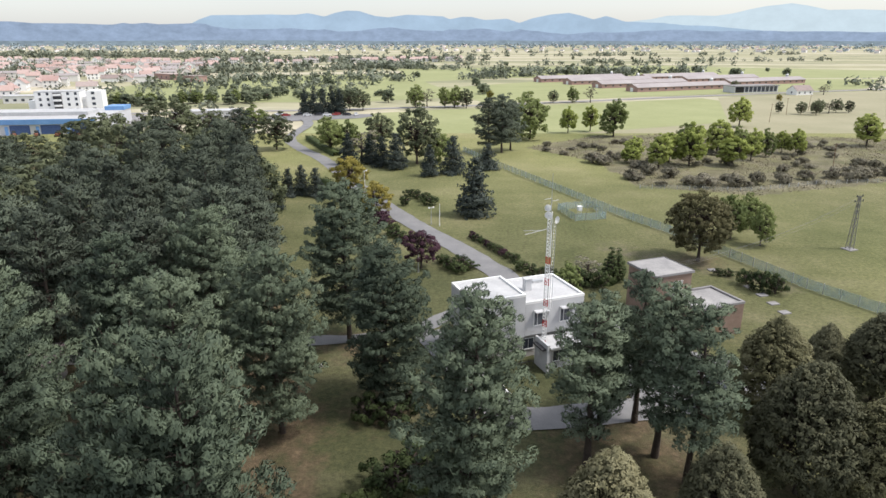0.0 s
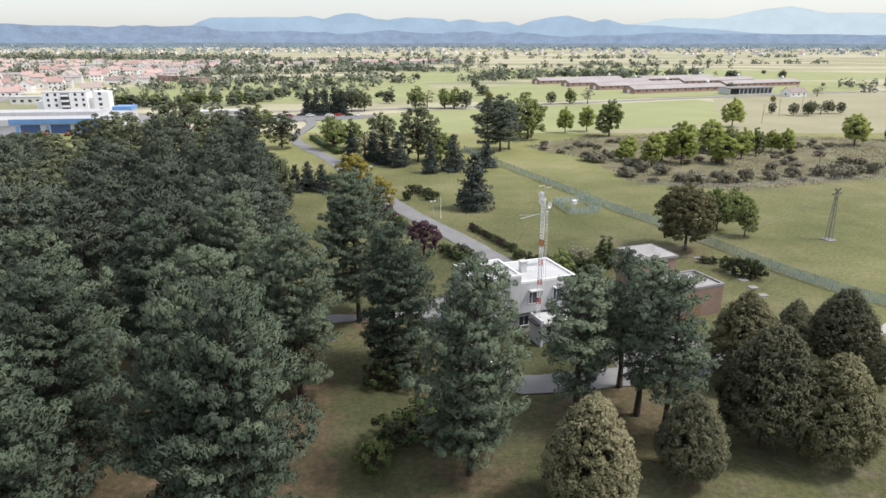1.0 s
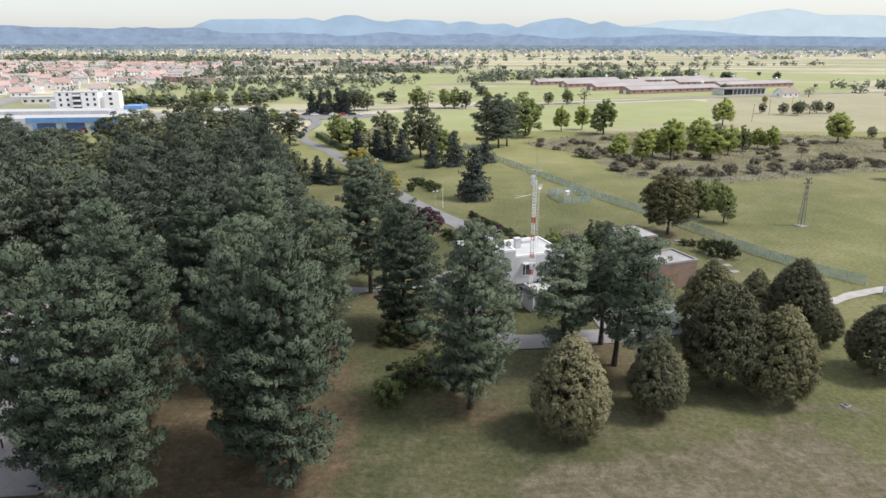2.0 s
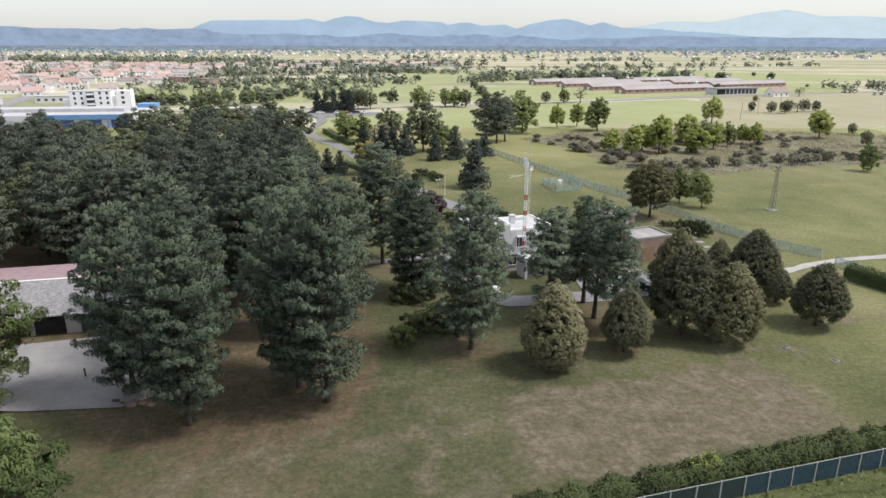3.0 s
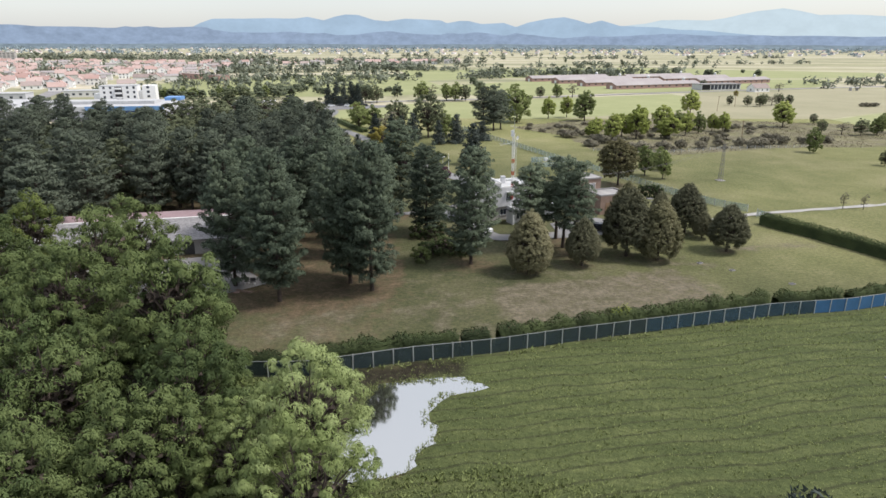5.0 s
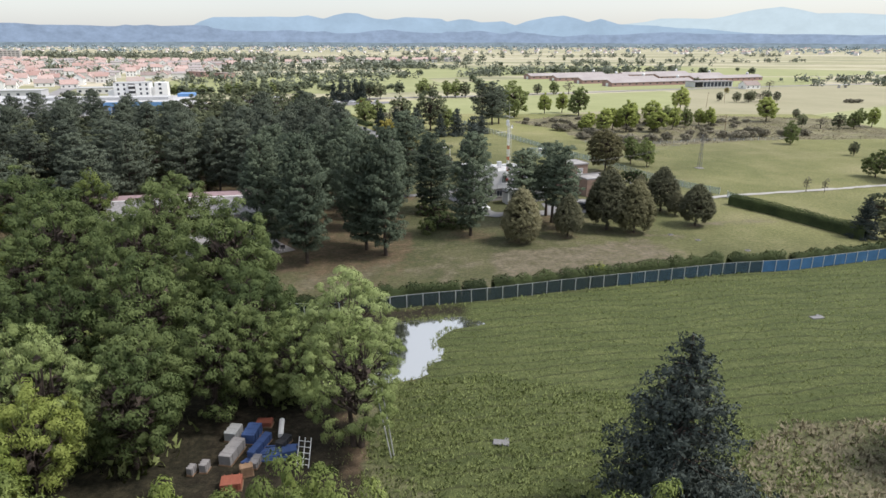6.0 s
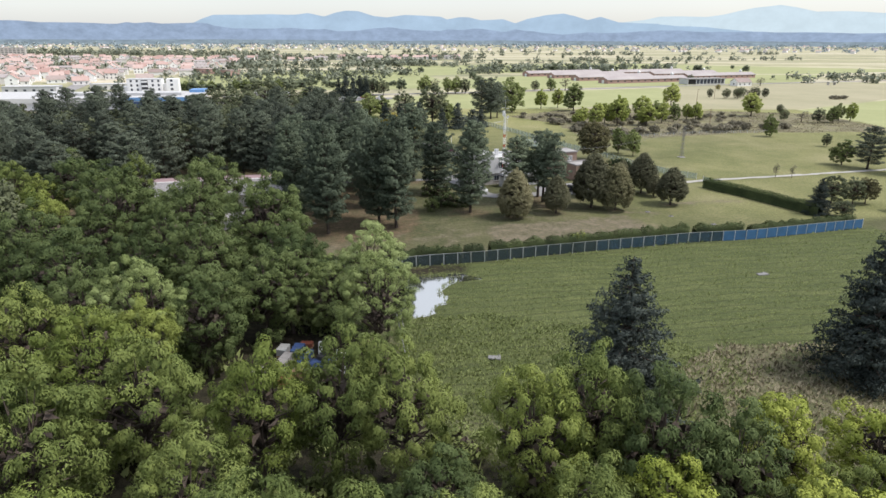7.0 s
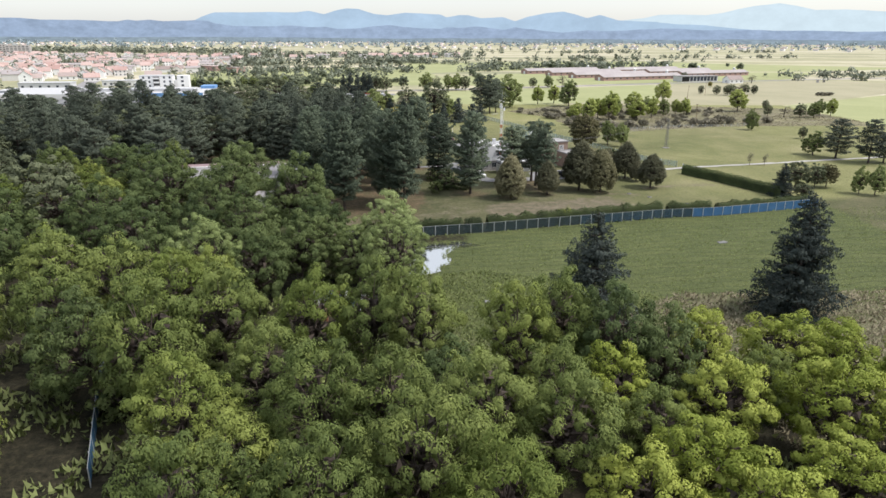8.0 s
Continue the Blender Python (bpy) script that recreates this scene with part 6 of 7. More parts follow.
def parapet(parent, x0, x1, y0, y1, z, mat, high=0.28, thick=0.25):
    return part("parapet", block((x0, x1, y0, y0 + thick, z, z + high), (x0, x1, y1 - thick, y1, z, z + high), (x0, x0 + thick, y0 + thick, y1 - thick, z, z + high), (x1 - thick, x1, y0 + thick, y1 - thick, z, z + high)), mat, parent)


house = thing("house", pose(9.1, 68.3, 0, 0, 0, 21), "white flat-roofed two-storey house with stepped blocks", "house")
part("wall", block((0.45, 8.3, 0, 7.6, 3.0, 7.0), (0.45, 8.3, 0.7, 7.6, 0, 3.0), bevel=0.02), M["white_wall"], house)
part("wall", block((-6.1, 0.446, 0.0, 6.7, 2.9, 8.0), bevel=0.02), M["white_wall"], house)
part("wall", block((-5.7, 0.446, 0.62, 6.6, 0, 2.9)), M["grey_wall"], house, "grey rendered ground-floor wall")
part("wall", block((0.5, 8.2, 0.62, 0.71, 0, 3.0)), M["grey_wall"], house, "grey rendered ground-floor wall")
part("roof", block((0.75, 8.05, 0.25, 7.35, 7.0, 7.06)), M["white_roof"], house)
part("roof", block((-5.85, 0.2, 0.25, 6.45, 8.0, 8.06)), M["white_roof"], house)
parapet(house, 0.45, 8.3, 0, 7.6, 7.0, M["white_paint"])
parapet(house, -6.1, 0.446, 0.0, 6.7, 8.0, M["white_paint"])
part("chimney", block((2.3, 3.1, 3.6, 4.4, 7.06, 8.5), (2.2, 3.2, 3.5, 4.5, 8.5, 8.6)), M["white_wall"], house)
part("roof_vent", block((4.4, 5.8, 5.6, 6.0, 7.06, 7.4)), M["steel"], house)
# upper windows with slanting side fins
for x0, x1 in ((1.5, 3.1), (5.0, 6.4)):
    win = part("window", block((x0, x1, -0.08, 0.0, 4.15, 4.25), (x0, x1, -0.08, 0.0, 5.85, 5.95), (x0, x0 + 0.1, -0.08, 0.0, 4.25, 5.85), (x1 - 0.1, x1, -0.08, 0.0, 4.25, 5.85), (x0 + 0.5, x0 + 0.56, -0.06, 0.0, 4.25, 5.85)), M["white_paint"], house)
    part("pane", block((x0 + 0.1, x1 - 0.1, -0.04, -0.004, 4.25, 5.85)), M["glass"], win)
    bm = bmesh.new()
    vs = [bm.verts.new(p) for p in ((x1 + 0.02, 0, 4.1), (x1 + 0.14, 0, 4.1), (x1 + 0.02, 0, 6.0), (x1 + 0.14, 0, 6.0), (x1 + 0.02, -0.7, 6.0), (x1 + 0.14, -0.7, 6.0))]
    for f in ((0, 2, 4), (1, 5, 3), (0, 4, 5, 1), (2, 3, 5, 4), (0, 1, 3, 2)):
        bm.faces.new([vs[i] for i in f])
    part("fin", bm, M["white_wall"], win)
    part("lintel", block((x0, x1 + 0.14, -0.7, 0.0, 6.0, 6.12)), M["white_wall"], win)
for x, w in ((1.3, 1.5), (3.6, 1.3), (5.8, 1.4)):
    window(house, x, 0.6, 1.0, w, 1.4)
for x, w in ((-4.4, 0.9), (-1.2, 1.3)):
    window(house, x, 0.6, 1.1, w, 1.4)
part("door", block((7.0, 7.9, 0.56, 0.62, 0, 2.1)), M["dark_metal"], house)
# low wing with canopy before the house
wing = thing("entrance_wing", pose(11.7, 65.0, 0, 0, 0, 21), "low white flat-roofed entrance wing under the pines", "building")
part("wall", block((0, 0.3, 0, 2.9, 0, 3.5), (0.3, 10.5, 0.9, 2.9, 0, 3.0)), M["white_wall"], wing)
part("roof", block((0.3, 10.9, -0.2, 2.95, 3.0, 3.2)), M["white_roof"], wing)
part("roof_edge", block((-0.5, 0.0, 0.3, 2.5, 2.75, 2.95)), M["dark_metal"], wing)
for x in (2.0, 4.6, 7.2):
    window(wing, x, 0.9, 0.9, 1.6, 1.4)
    part("post", rods(((x + 1.3, 0.1, 0), (x + 1.3, 0.1, 3.0), 0.06)), M["steel"], wing)
rail = thing("railing", pose(8.0, 65.4, 0, 0, 0, 21), "dark metal railing beside the house steps", "railing")
for k in range(6):
    part("post", rods(((k * 0.5, 0, 0), (k * 0.5, 0, 1.0), 0.025)), M["dark_metal"], rail)
part("handrail", rods(((-0.05, 0, 1.0), (2.55, 0, 1.0), 0.03)), M["dark_metal"], rail)

# brown brick annexe: a high and a low block
annexe = thing("annexe", pose(27.6, 78.1, 0, 0, 0, 21), "brown brick flat-roofed annexe with a high and a low block", "building")
part("wall", block((0, 5.8, 0, 5.7, 0, 6.75), bevel=0.02), M["brick"], annexe)
part("wall", block((1.9, 9.2, -6.0, -0.004, 0, 4.1), bevel=0.02), M["brick"], annexe)
part("roof", block((-0.15, 5.95, -0.15, 5.85, 6.75, 6.95)), M["roof_felt"], annexe, "patched grey felt roof")
part("roof_edge", block((-0.22, 6.02, -0.22, -0.15, 6.72, 7.02), (-0.22, 6.02, 5.85, 5.92, 6.72, 7.02), (-0.22, -0.15, -0.15, 5.85, 6.72, 7.02), (5.95, 6.02, -0.15, 5.85, 6.72, 7.02)), M["concrete"], annexe)
part("roof", block((2.1, 9.0, -5.8, -0.2, 4.1, 4.16)), M["roof_felt"], annexe, "grey felt roof with puddle marks")
parapet(annexe, 1.85, 9.25, -6.05, -0.01, 4.1, M["concrete"], 0.3, 0.3)
w = window(annexe, 3.6, 0, 4.45, 1.5, 1.35, bars=4)
for k in range(1, 4):
    part("glazing_bar", block((-0.7, 0.7, -0.05, 0.0, k * 0.33, k * 0.33 + 0.04)), M["white_paint"], w)
part("door", block((3.2, 5.6, -6.07, -6.0, 0, 2.6)), M["wood"], annexe)
part("downpipe", rods(((9.27, -5.5, 0), (9.27, -5.5, 4.1), 0.05)), M["steel"], annexe)

# stepping slabs on the lawn
for k, (x, y) in enumerate(((47.3, 82.2), (47.3, 85.4), (47.2, 88.6), (46.8, 92.0), (44.2, 99.5))):
    ob = thing("paving_slab", pose(x, y, 0.02, 0, 0, 14), "square pale concrete slab in the lawn", "slab", "slabs in the lawn")
    part("slab", block((-0.7, 0.7, -0.55, 0.55, -0.05, 0.12), bevel=0.02), M["concrete"], ob)
for x, y, lab in ((-14.4, 66.8, "small pale concrete manhole cover in the lawn"), (44.9, 37.3, "low concrete manhole with dark lid in the lawn"), (41.0, 41.0, "small pale stone in the lawn"), (51.5, 31, "small pale stone in the lawn")):
    ob = thing("manhole", pose(x, y, 0.0, 0, 0, 20), lab, "manhole")
    part("base", block((-0.45, 0.45, -0.35, 0.35, -0.15, 0.12), bevel=0.03), M["concrete"], ob)
    part("lid", block((-0.25, 0.25, -0.25, 0.25, 0.12, 0.16)), M["dark_metal"], ob)

# ---- radio mast ----
mast = thing("radio_mast", pose(11.6, 67.0, 0, 0, 0, 21), "red and white lattice radio mast with dish antennas", "mast")
MH, LEGS = 18.4, [(0.28 * math.cos(a), 0.28 * math.sin(a)) for a in (0.5, 2.6, 4.7)]
for s in range(22):
    z0, z1 = MH * s / 22, MH * (s + 1) / 22
    bm = bmesh.new()
    for i in range(3):
        (xa, ya), (xb, yb) = LEGS[i], LEGS[(i + 1) % 3]
        rod(bm, (xa, ya, z0), (xa, ya, z1), 0.05, sides=5)
        n = 2
        for k in range(n):
            za, zb = z0 + (z1 - z0) * k / n, z0 + (z1 - z0) * (k + 1) / n
            rod(bm, (xa, ya, za), (xb, yb, zb), 0.022, sides=4)
            rod(bm, (xa, ya, za), (xb, yb, za), 0.022, sides=4)
    part("mast_section", bm, M["red_paint"] if s % 3 == 0 and s < 17 else M["white_paint"], mast)
bm = rods(((0.45, 0.1, 7.0), (0.45, 0.1, 17.6), 0.025), ((0.75, 0.1, 7.0), (0.75, 0.1, 17.6), 0.025))
for k in range(26):
    rod(bm, (0.45, 0.1, 7.1 + k * 0.4), (0.75, 0.1, 7.1 + k * 0.4), 0.018, sides=4)
part("ladder", bm, M["steel"], mast)


def dish(parent, x, y, z, r, turn):
    bm = bmesh.new()
    rings = []
    for k in range(5):
        rr = r * k / 4
        rings.append([bm.verts.new((rr * math.cos(a * math.tau / 14), -0.35 * r * (k / 4) ** 2, rr * math.sin(a * math.tau / 14))) for a in range(14)] if k else [bm.verts.new((0, 0, 0))])
    for a in range(14):
        bm.faces.new((rings[0][0], rings[1][a], rings[1][(a + 1) % 14]))
        for k in range(1, 4):
            bm.faces.new((rings[k][a], rings[k + 1][a], rings[k + 1][(a + 1) % 14], rings[k][(a + 1) % 14]))
    bmesh.ops.solidify(bm, geom=bm.faces[:], thickness=0.05)
    d = part("dish_antenna", bm, M["white_paint"], parent)
    d.matrix_basis = pose(x, y, z, 0, 0, turn)
    part("feed", rods(((0, 0, 0), (0, -r * 0.8, 0), 0.04)), M["steel"], d)


dish(mast, -0.45, -0.35, 18.2, 0.42, -40)
dish(mast, 0.45, -0.35, 17.6, 0.42, 25)
dish(mast, -0.1, 0.5, 18.7, 0.38, 150)
part("top_pole", rods(((0, 0, 18.4), (0, 0, 22.6), 0.045, 0.02)), M["steel"], mast)
part("cross_arm", rods(((0, 0, 19.6), (1.0, 0.2, 19.6), 0.025), ((0, 0, 19.9), (-0.9, -0.1, 19.9), 0.025), ((0, 0, 16.6), (-3.2, -0.3, 16.3), 0.03), ((-1.2, -0.1, 16.5), (-3.0, 0.4, 16.5), 0.02)), M["steel"], mast)

# ---- fences ----
def fence(line, gap, height, net, post_r, label, group, rail=True, name="fence", z=0.0):
    ob = thing(name, pose(0, 0, 0), label, "fence", group)
    l = np.array(line, float)
    seg = np.linalg.norm(np.diff(l, axis=0), axis=1)
    acc = np.r_[0, np.cumsum(seg)]
    n = max(1, round(acc[-1] / gap))
    at = [(float(np.interp(s, acc, l[:, 0])), float(np.interp(s, acc, l[:, 1]))) for s in np.linspace(0, acc[-1], n + 1)]
    rf = random.Random(len(label) + n)
    pm = bpy.data.meshes.new("post")
    bm = block((-post_r, post_r, -post_r, post_r, z - 0.1, z + height + 0.05))
    bmesh.ops.recalc_face_normals(bm, faces=bm.faces)
    bm.to_mesh(pm)
    bm.free()
    pm.materials.append(M["steel"])
    for k, (x, y) in enumerate(at):
        p = part("post", pm, None, ob)
        p.matrix_basis = pose(x, y, 0, rf.gauss(0, 0.8), rf.gauss(0, 0.8), math.degrees(math.atan2(l[-1][1] - l[0][1], l[-1][0] - l[0][0])))
        if k < n:
            d = Vector((at[k + 1][0] - x, at[k + 1][1] - y, 0))
            ln = d.length - 2 * post_r
            bm = block((post_r, post_r + ln, -0.012, 0.012, z + 0.06, z + height - 0.03))
            q = part("panel", bm, net if not callable(net) else net(x), ob)
            q.matrix_basis = pose(x, y, 0, 0, 0, math.degrees(math.atan2(d.y, d.x)))
            if rail:
                q = part("rail", block((post_r, post_r + ln, -0.025, 0.025, z + height - 0.03, z + height + 0.02)), M["steel"], ob)
                q.matrix_basis = pose(x, y, 0, 0, 0, math.degrees(math.atan2(d.y, d.x)))
    return ob


M["net_teal"] = netting("teal_netting", (0.030, 0.050, 0.055), 0.62)
M["net_bright"] = netting("bright_blue_netting", (0.035, 0.12, 0.25), 0.85)
fence(FENCE[2:], 2.35, 1.95, lambda x: M["net_teal"] if x < 22 else (M["net_blue"] if x < 47 else M["net_bright"]), 0.055, "blue mesh panel fence with pale metal posts", "park fences")
fence([(-35.0, -67.6), (-39.5, -57.5), (-44.0, -47.0)], 2.4, 1.9, M["net_bright"], 0.05, "blue mesh panel fence among the trees", "park fences")
fence([(6.9, 217.9), (16.2, 190.4), (28.0, 159.8), (38.1, 133), (43.9, 121.2), (50.1, 104.8), (55.2, 91.0), (60.6, 81.0), (65.0, 76.0)], 2.6, 1.7, M["net_grey"], 0.04, "thin blue-grey wire fence across the lawn", "park fences", rail=False)
fence([(65.4, 72.5), (66.6, 67.5)], 2.4, 1.6, M["net_grey"], 0.05, "short wire fence beside the lane", "park fences", rail=False)
fence([(27.6, 129.6), (34.3, 131.2), (33.5, 141.2), (25.4, 138.8), (27.6, 129.6)], 2.3, 1.6, M["net_grey"], 0.04, "blue-grey wire enclosure of the weather station", "park fences", rail=False)
fence([(50, 160.5), (75, 157), (98, 165), (130, 170)], 3.0, 1.1, M["net_thin"], 0.05, "low wire fence along the rough meadow", "park fences", rail=False)

screen = thing("weather_screen", pose(29.2, 133.6, 0, 0, 0, 15), "white louvred weather screen on legs", "weather station")
for x in (-0.3, 0.3):
    for y in (-0.3, 0.3):
        part("leg", rods(((x, y, 0), (x, y, 1.3), 0.035)), M["white_paint"], screen)
part("box", block((-0.42, 0.42, -0.42, 0.42, 1.3, 2.1), (-0.5, 0.5, -0.5, 0.5, 2.1, 2.2)), M["white_paint"], screen)
for k in range(6):
    part("louvre", block((-0.4, 0.4, -0.46, -0.42, 1.36 + k * 0.12, 1.42 + k * 0.12)), M["white_paint"], screen)
for x, y, h in ((26.6, 137.2, 1.6), (31.8, 137.6, 1.2), (32.6, 133.0, 1.4)):
    g = thing("rain_gauge", pose(x, y, 0), "small metal rain gauge on a post", "gauge")
    part("post", rods(((0, 0, 0), (0, 0, h), 0.04)), M["steel"], g)
    part("funnel", rods(((0, 0, h), (0, 0, h + 0.35), 0.12, 0.16), sides=8), M["steel"], g)

# ---- lamps and poles ----
def lamp_post(x, y, h, heads, label, mat):
    ob = thing("lamp_post", pose(x, y, 0, 0, 0, 30), label, "lamp post", "lamp posts of the park")
    part("pole", rods(((0, 0, 0), (0, 0, h), 0.075, 0.05), ((0, 0, 0), (0, 0, 0.4), 0.12), sides=8), mat, ob)
    for k in range(heads):
        s = -1 if k else 1
        part("arm", rods(((0, 0, h - 0.05), (s * 0.5, 0, h), 0.035)), mat, ob)
        part("lamp_head", rods(((s * 0.5, 0, h - 0.12), (s * 0.5, 0, h + 0.12), 0.2, 0.12), sides=8), M["white_paint"], ob)
    return ob


lamp_post(-16.7, 134.9, 9.6, 1, "tall pale concrete lamp post", M["white_paint"])
lamp_post(-2.4, 127.0, 3.6, 2, "grey lamp post with two heads", M["steel"])
lamp_post(-0.7, 126.0, 4.6, 0, "plain white pole on the lawn", M["white_paint"])
lamp_post(-33.2, 113.8, 3.6, 1, "grey park lamp post", M["steel"])
lamp_post(-4.0, 98.6, 3.4, 1, "grey park lamp post", M["steel"])
lamp_post(-34.3, 34.2, 3.4, 1, "dark park lamp post at the yard's corner", M["dark_metal"])
lamp_post(-40, 240, 4.6, 1, "grey park lamp post", M["steel"])

pylon = thing("power_pylon", pose(73.3, 110.6, 0, 0, 0, 20), "grey lattice power pole with short cross arms", "pylon")
legs = []
bm = bmesh.new()
for sx in (-1, 1):
    for sy in (-1, 1):
        rod(bm, (sx * 0.46, sy * 0.46, 0), (sx * 0.16, sy * 0.16, 9.9), 0.05, sides=4)
part("leg_frame", bm, M["pole_steel"], pylon)
bm = bmesh.new()
for k in range(8):
    a, b = 0.46 - 0.30 * k / 8, 0.46 - 0.30 * (k + 1) / 8
    z0, z1 = 9.9 * k / 8, 9.9 * (k + 1) / 8
    for (xa, ya), (xb, yb) in (((-1, -1), (1, -1)), ((1, -1), (1, 1)), ((1, 1), (-1, 1)), ((-1, 1), (-1, -1))):
        rod(bm, (xa * a, ya * a, z0), (xb * b, yb * b, z1), 0.025, sides=4)
        rod(bm, (xb * a, yb * a, z0), (xa * b, ya * b, z1), 0.025, sides=4)
part("lattice", bm, M["pole_steel"], pylon)
part("cross_arm", rods(((-1.0, 0, 8.9), (1.0, 0, 8.9), 0.05), ((-0.7, 0, 9.8), (0.7, 0, 9.8), 0.05)), M["dark_metal"], pylon)
for x, z in ((-1.0, 8.9), (1.0, 8.9), (0.7, 9.8), (-0.7, 9.8)):
    part("insulator", rods(((x, 0, z - 0.1), (x, 0, z + 0.25), 0.09), sides=6), M["dark_metal"], pylon)
part("footing", block((-1.0, 1.0, -1.0, 1.0, -0.1, 0.12)), M["concrete"], pylon)


def wire(a, b, sag, label):
    ob = thing("power_line", pose(*a), label, "cable", "power lines")
    d = Vector(b) - Vector(a)
    pts = [tuple(d * (k / 14) - Vector((0, 0, sag * 4 * (k / 14) * (1 - k / 14)))) for k in range(15)]
    v, q = tubes([[(p, 0.016) for p in pts]], 4)
    part("cable", soup("cable", v, q, M["pole_steel"]), None, ob)


for s in (-0.9, 0.0, 0.9):
    wire((32.5 + 0.3 * s, 83.0 - s * 0.5, 6.9), (73.3 + 0.94 * s, 110.6 + 0.34 * s, 9.2 + (0.6 if s == 0 else 0)), 1.3, "thin grey overhead cable from the annexe to the pylon")
for k, (x, y) in enumerate(((110, 180), (196, 352), (173, 330), (150, 300), (-160, 420))):
    ob = thing("utility_pole", pose(x, y, FAR if y > 262 else 0, 0, 2 if k % 2 else -2, 0), "thin wooden utility pole in the meadow", "pole", "utility poles")
    part("pole", rods(((0, 0, 0), (0, 0, 8.5), 0.13, 0.09)), M["wood"], ob)
    part("cross_arm", rods(((-0.7, 0, 8.2), (0.7, 0, 8.2), 0.06)), M["wood"], ob)

# ---- cars ----
def car(x, y, turn, paint, label, z=0.12, long=4.3):
    ob = thing("car", pose(x, y, z, 0, 0, turn), label, "car")
    prof = [(-0.5, 0.28), (-0.5, 0.78), (-0.46, 0.92), (-0.27, 1.0), (-0.14, 1.42), (0.28, 1.46), (0.44, 1.02), (0.5, 0.9), (0.5, 0.3)]
    bm = bmesh.new()
    a = [bm.verts.new((px * long, -0.86 + (0.16 if pz > 1.1 else 0), pz)) for px, pz in prof]
    b = [bm.verts.new((px * long, 0.86 - (0.16 if pz > 1.1 else 0), pz)) for px, pz in prof]
    bm.faces.new(a)
    bm.faces.new(b[::-1])
    for i in range(len(prof)):
        bm.faces.new((a[i], b[i], b[(i + 1) % len(prof)], a[(i + 1) % len(prof)]))
    part("body", bm, paint, ob)
    for s in (-1, 1):
        bm = bmesh.new()
        vs = [bm.verts.new((px * long, s * (0.875 if pz < 1.1 else 0.735), pz)) for px, pz in ((-0.245, 1.03), (0.40, 1.05), (0.27, 1.38), (-0.13, 1.36))]
        bm.faces.new(vs)
        bmesh.ops.solidify(bm, geom=bm.faces[:], thickness=0.02)
        part("side_window", bm, M["glass"], ob)
    for xs, zs in (((-0.275, -0.145), (1.04, 1.40)), ((0.445, 0.295), (1.06, 1.42))):
        bm = bmesh.new()
        off = -0.02 if xs[0] < 0 else 0.02
        vs = [bm.verts.new((xs[0] * long + off, -0.74, zs[0])), bm.verts.new((xs[0] * long + off, 0.74, zs[0])), bm.verts.new((xs[1] * long + off, 0.64, zs[1])), bm.verts.new((xs[1] * long + off, -0.64, zs[1]))]
        bm.faces.new(vs)
        bmesh.ops.solidify(bm, geom=bm.faces[:], thickness=0.02)
        part("windscreen", bm, M["glass"], ob)
    for px in (-0.31, 0.30):
        for s in (-1, 1):
            wl_ = part("wheel", rods(((px * long, s * 0.70, 0.31), (px * long, s * 0.89, 0.31), 0.31), sides=12), M["black"], ob)
            part("rim", rods(((px * long, s * 0.88, 0.31), (px * long, s * 0.90, 0.31), 0.18), sides=10), M["steel"], wl_)
    for s in (-1, 1):
        part("headlight", block((-0.508 * long, -0.49 * long, s * 0.62 - 0.16, s * 0.62 + 0.16, 0.66, 0.8)), M["white_paint"], ob)
        part("tail_light", block((0.49 * long, 0.506 * long, s * 0.68 - 0.12, s * 0.68 + 0.12, 0.7, 0.9)), M["red_paint"], ob)
    return ob


M["car_white"] = surface("white_car_paint", (0.70, 0.71, 0.72), (0.78, 0.79, 0.80), 0.3, 0.25, 0.0, spec=0.5)
M["car_dark"] = surface("dark_car_paint", (0.02, 0.022, 0.026), (0.035, 0.037, 0.042), 0.3, 0.22, 0.0, spec=0.5)
M["car_red"] = surface("red_car_paint", (0.30, 0.03, 0.03), (0.36, 0.05, 0.04), 0.3, 0.25, 0.0, spec=0.5)
car(5.4, 60.2, 118, M["car_white"], "white car parked on the forecourt drive")
car(28.4, 61.0, 158, M["car_dark"], "dark estate car with pale roof parked in the court")
for k in range(11):
    car(-92 + k * 4.9 + rt.uniform(-0.6, 0.6), 321.5 + k * 0.55 if k % 2 else 327.0, rt.choice((15, 100, 195)), M[("car_white", "car_dark", "car_white", "car_red", "car_dark")[k % 5]], "car parked in the lot beside the main road", FAR + 0.23)

# ---- long shed and yard ----
shed = thing("long_shed", pose(-56.3, 42.5, 0, 0, 0, 13), "long low shed with pale weathered roof and dark open bays", "shed")
bm = bmesh.new()
gable_walls(bm, -24, 18.5, 1.0, 19.0, 2.75, 4.1)
part("wall", bm, M["grey_wall"], shed)
bm = bmesh.new()
prof = ((0.0, 2.8), (10.0, 4.3))
vs = [bm.verts.new((x, y, z + dz)) for x in (-24.6, 19.1) for y, z in prof for dz in (0, 0.16)]
for f in ((0, 1, 3, 2), (4, 6, 7, 5), (0, 4, 5, 1), (2, 3, 7, 6), (1, 5, 7, 3), (0, 2, 6, 4)):
    bm.faces.new([vs[i] for i in f])
part("roof", bm, M["shingle"], shed, "pale weathered shingle roof slope")
bm = bmesh.new()
prof = ((10.0, 4.3), (20.0, 3.3))
vs = [bm.verts.new((x, y, z + dz)) for x in (-24.6, 19.1) for y, z in prof for dz in (0, 0.16)]
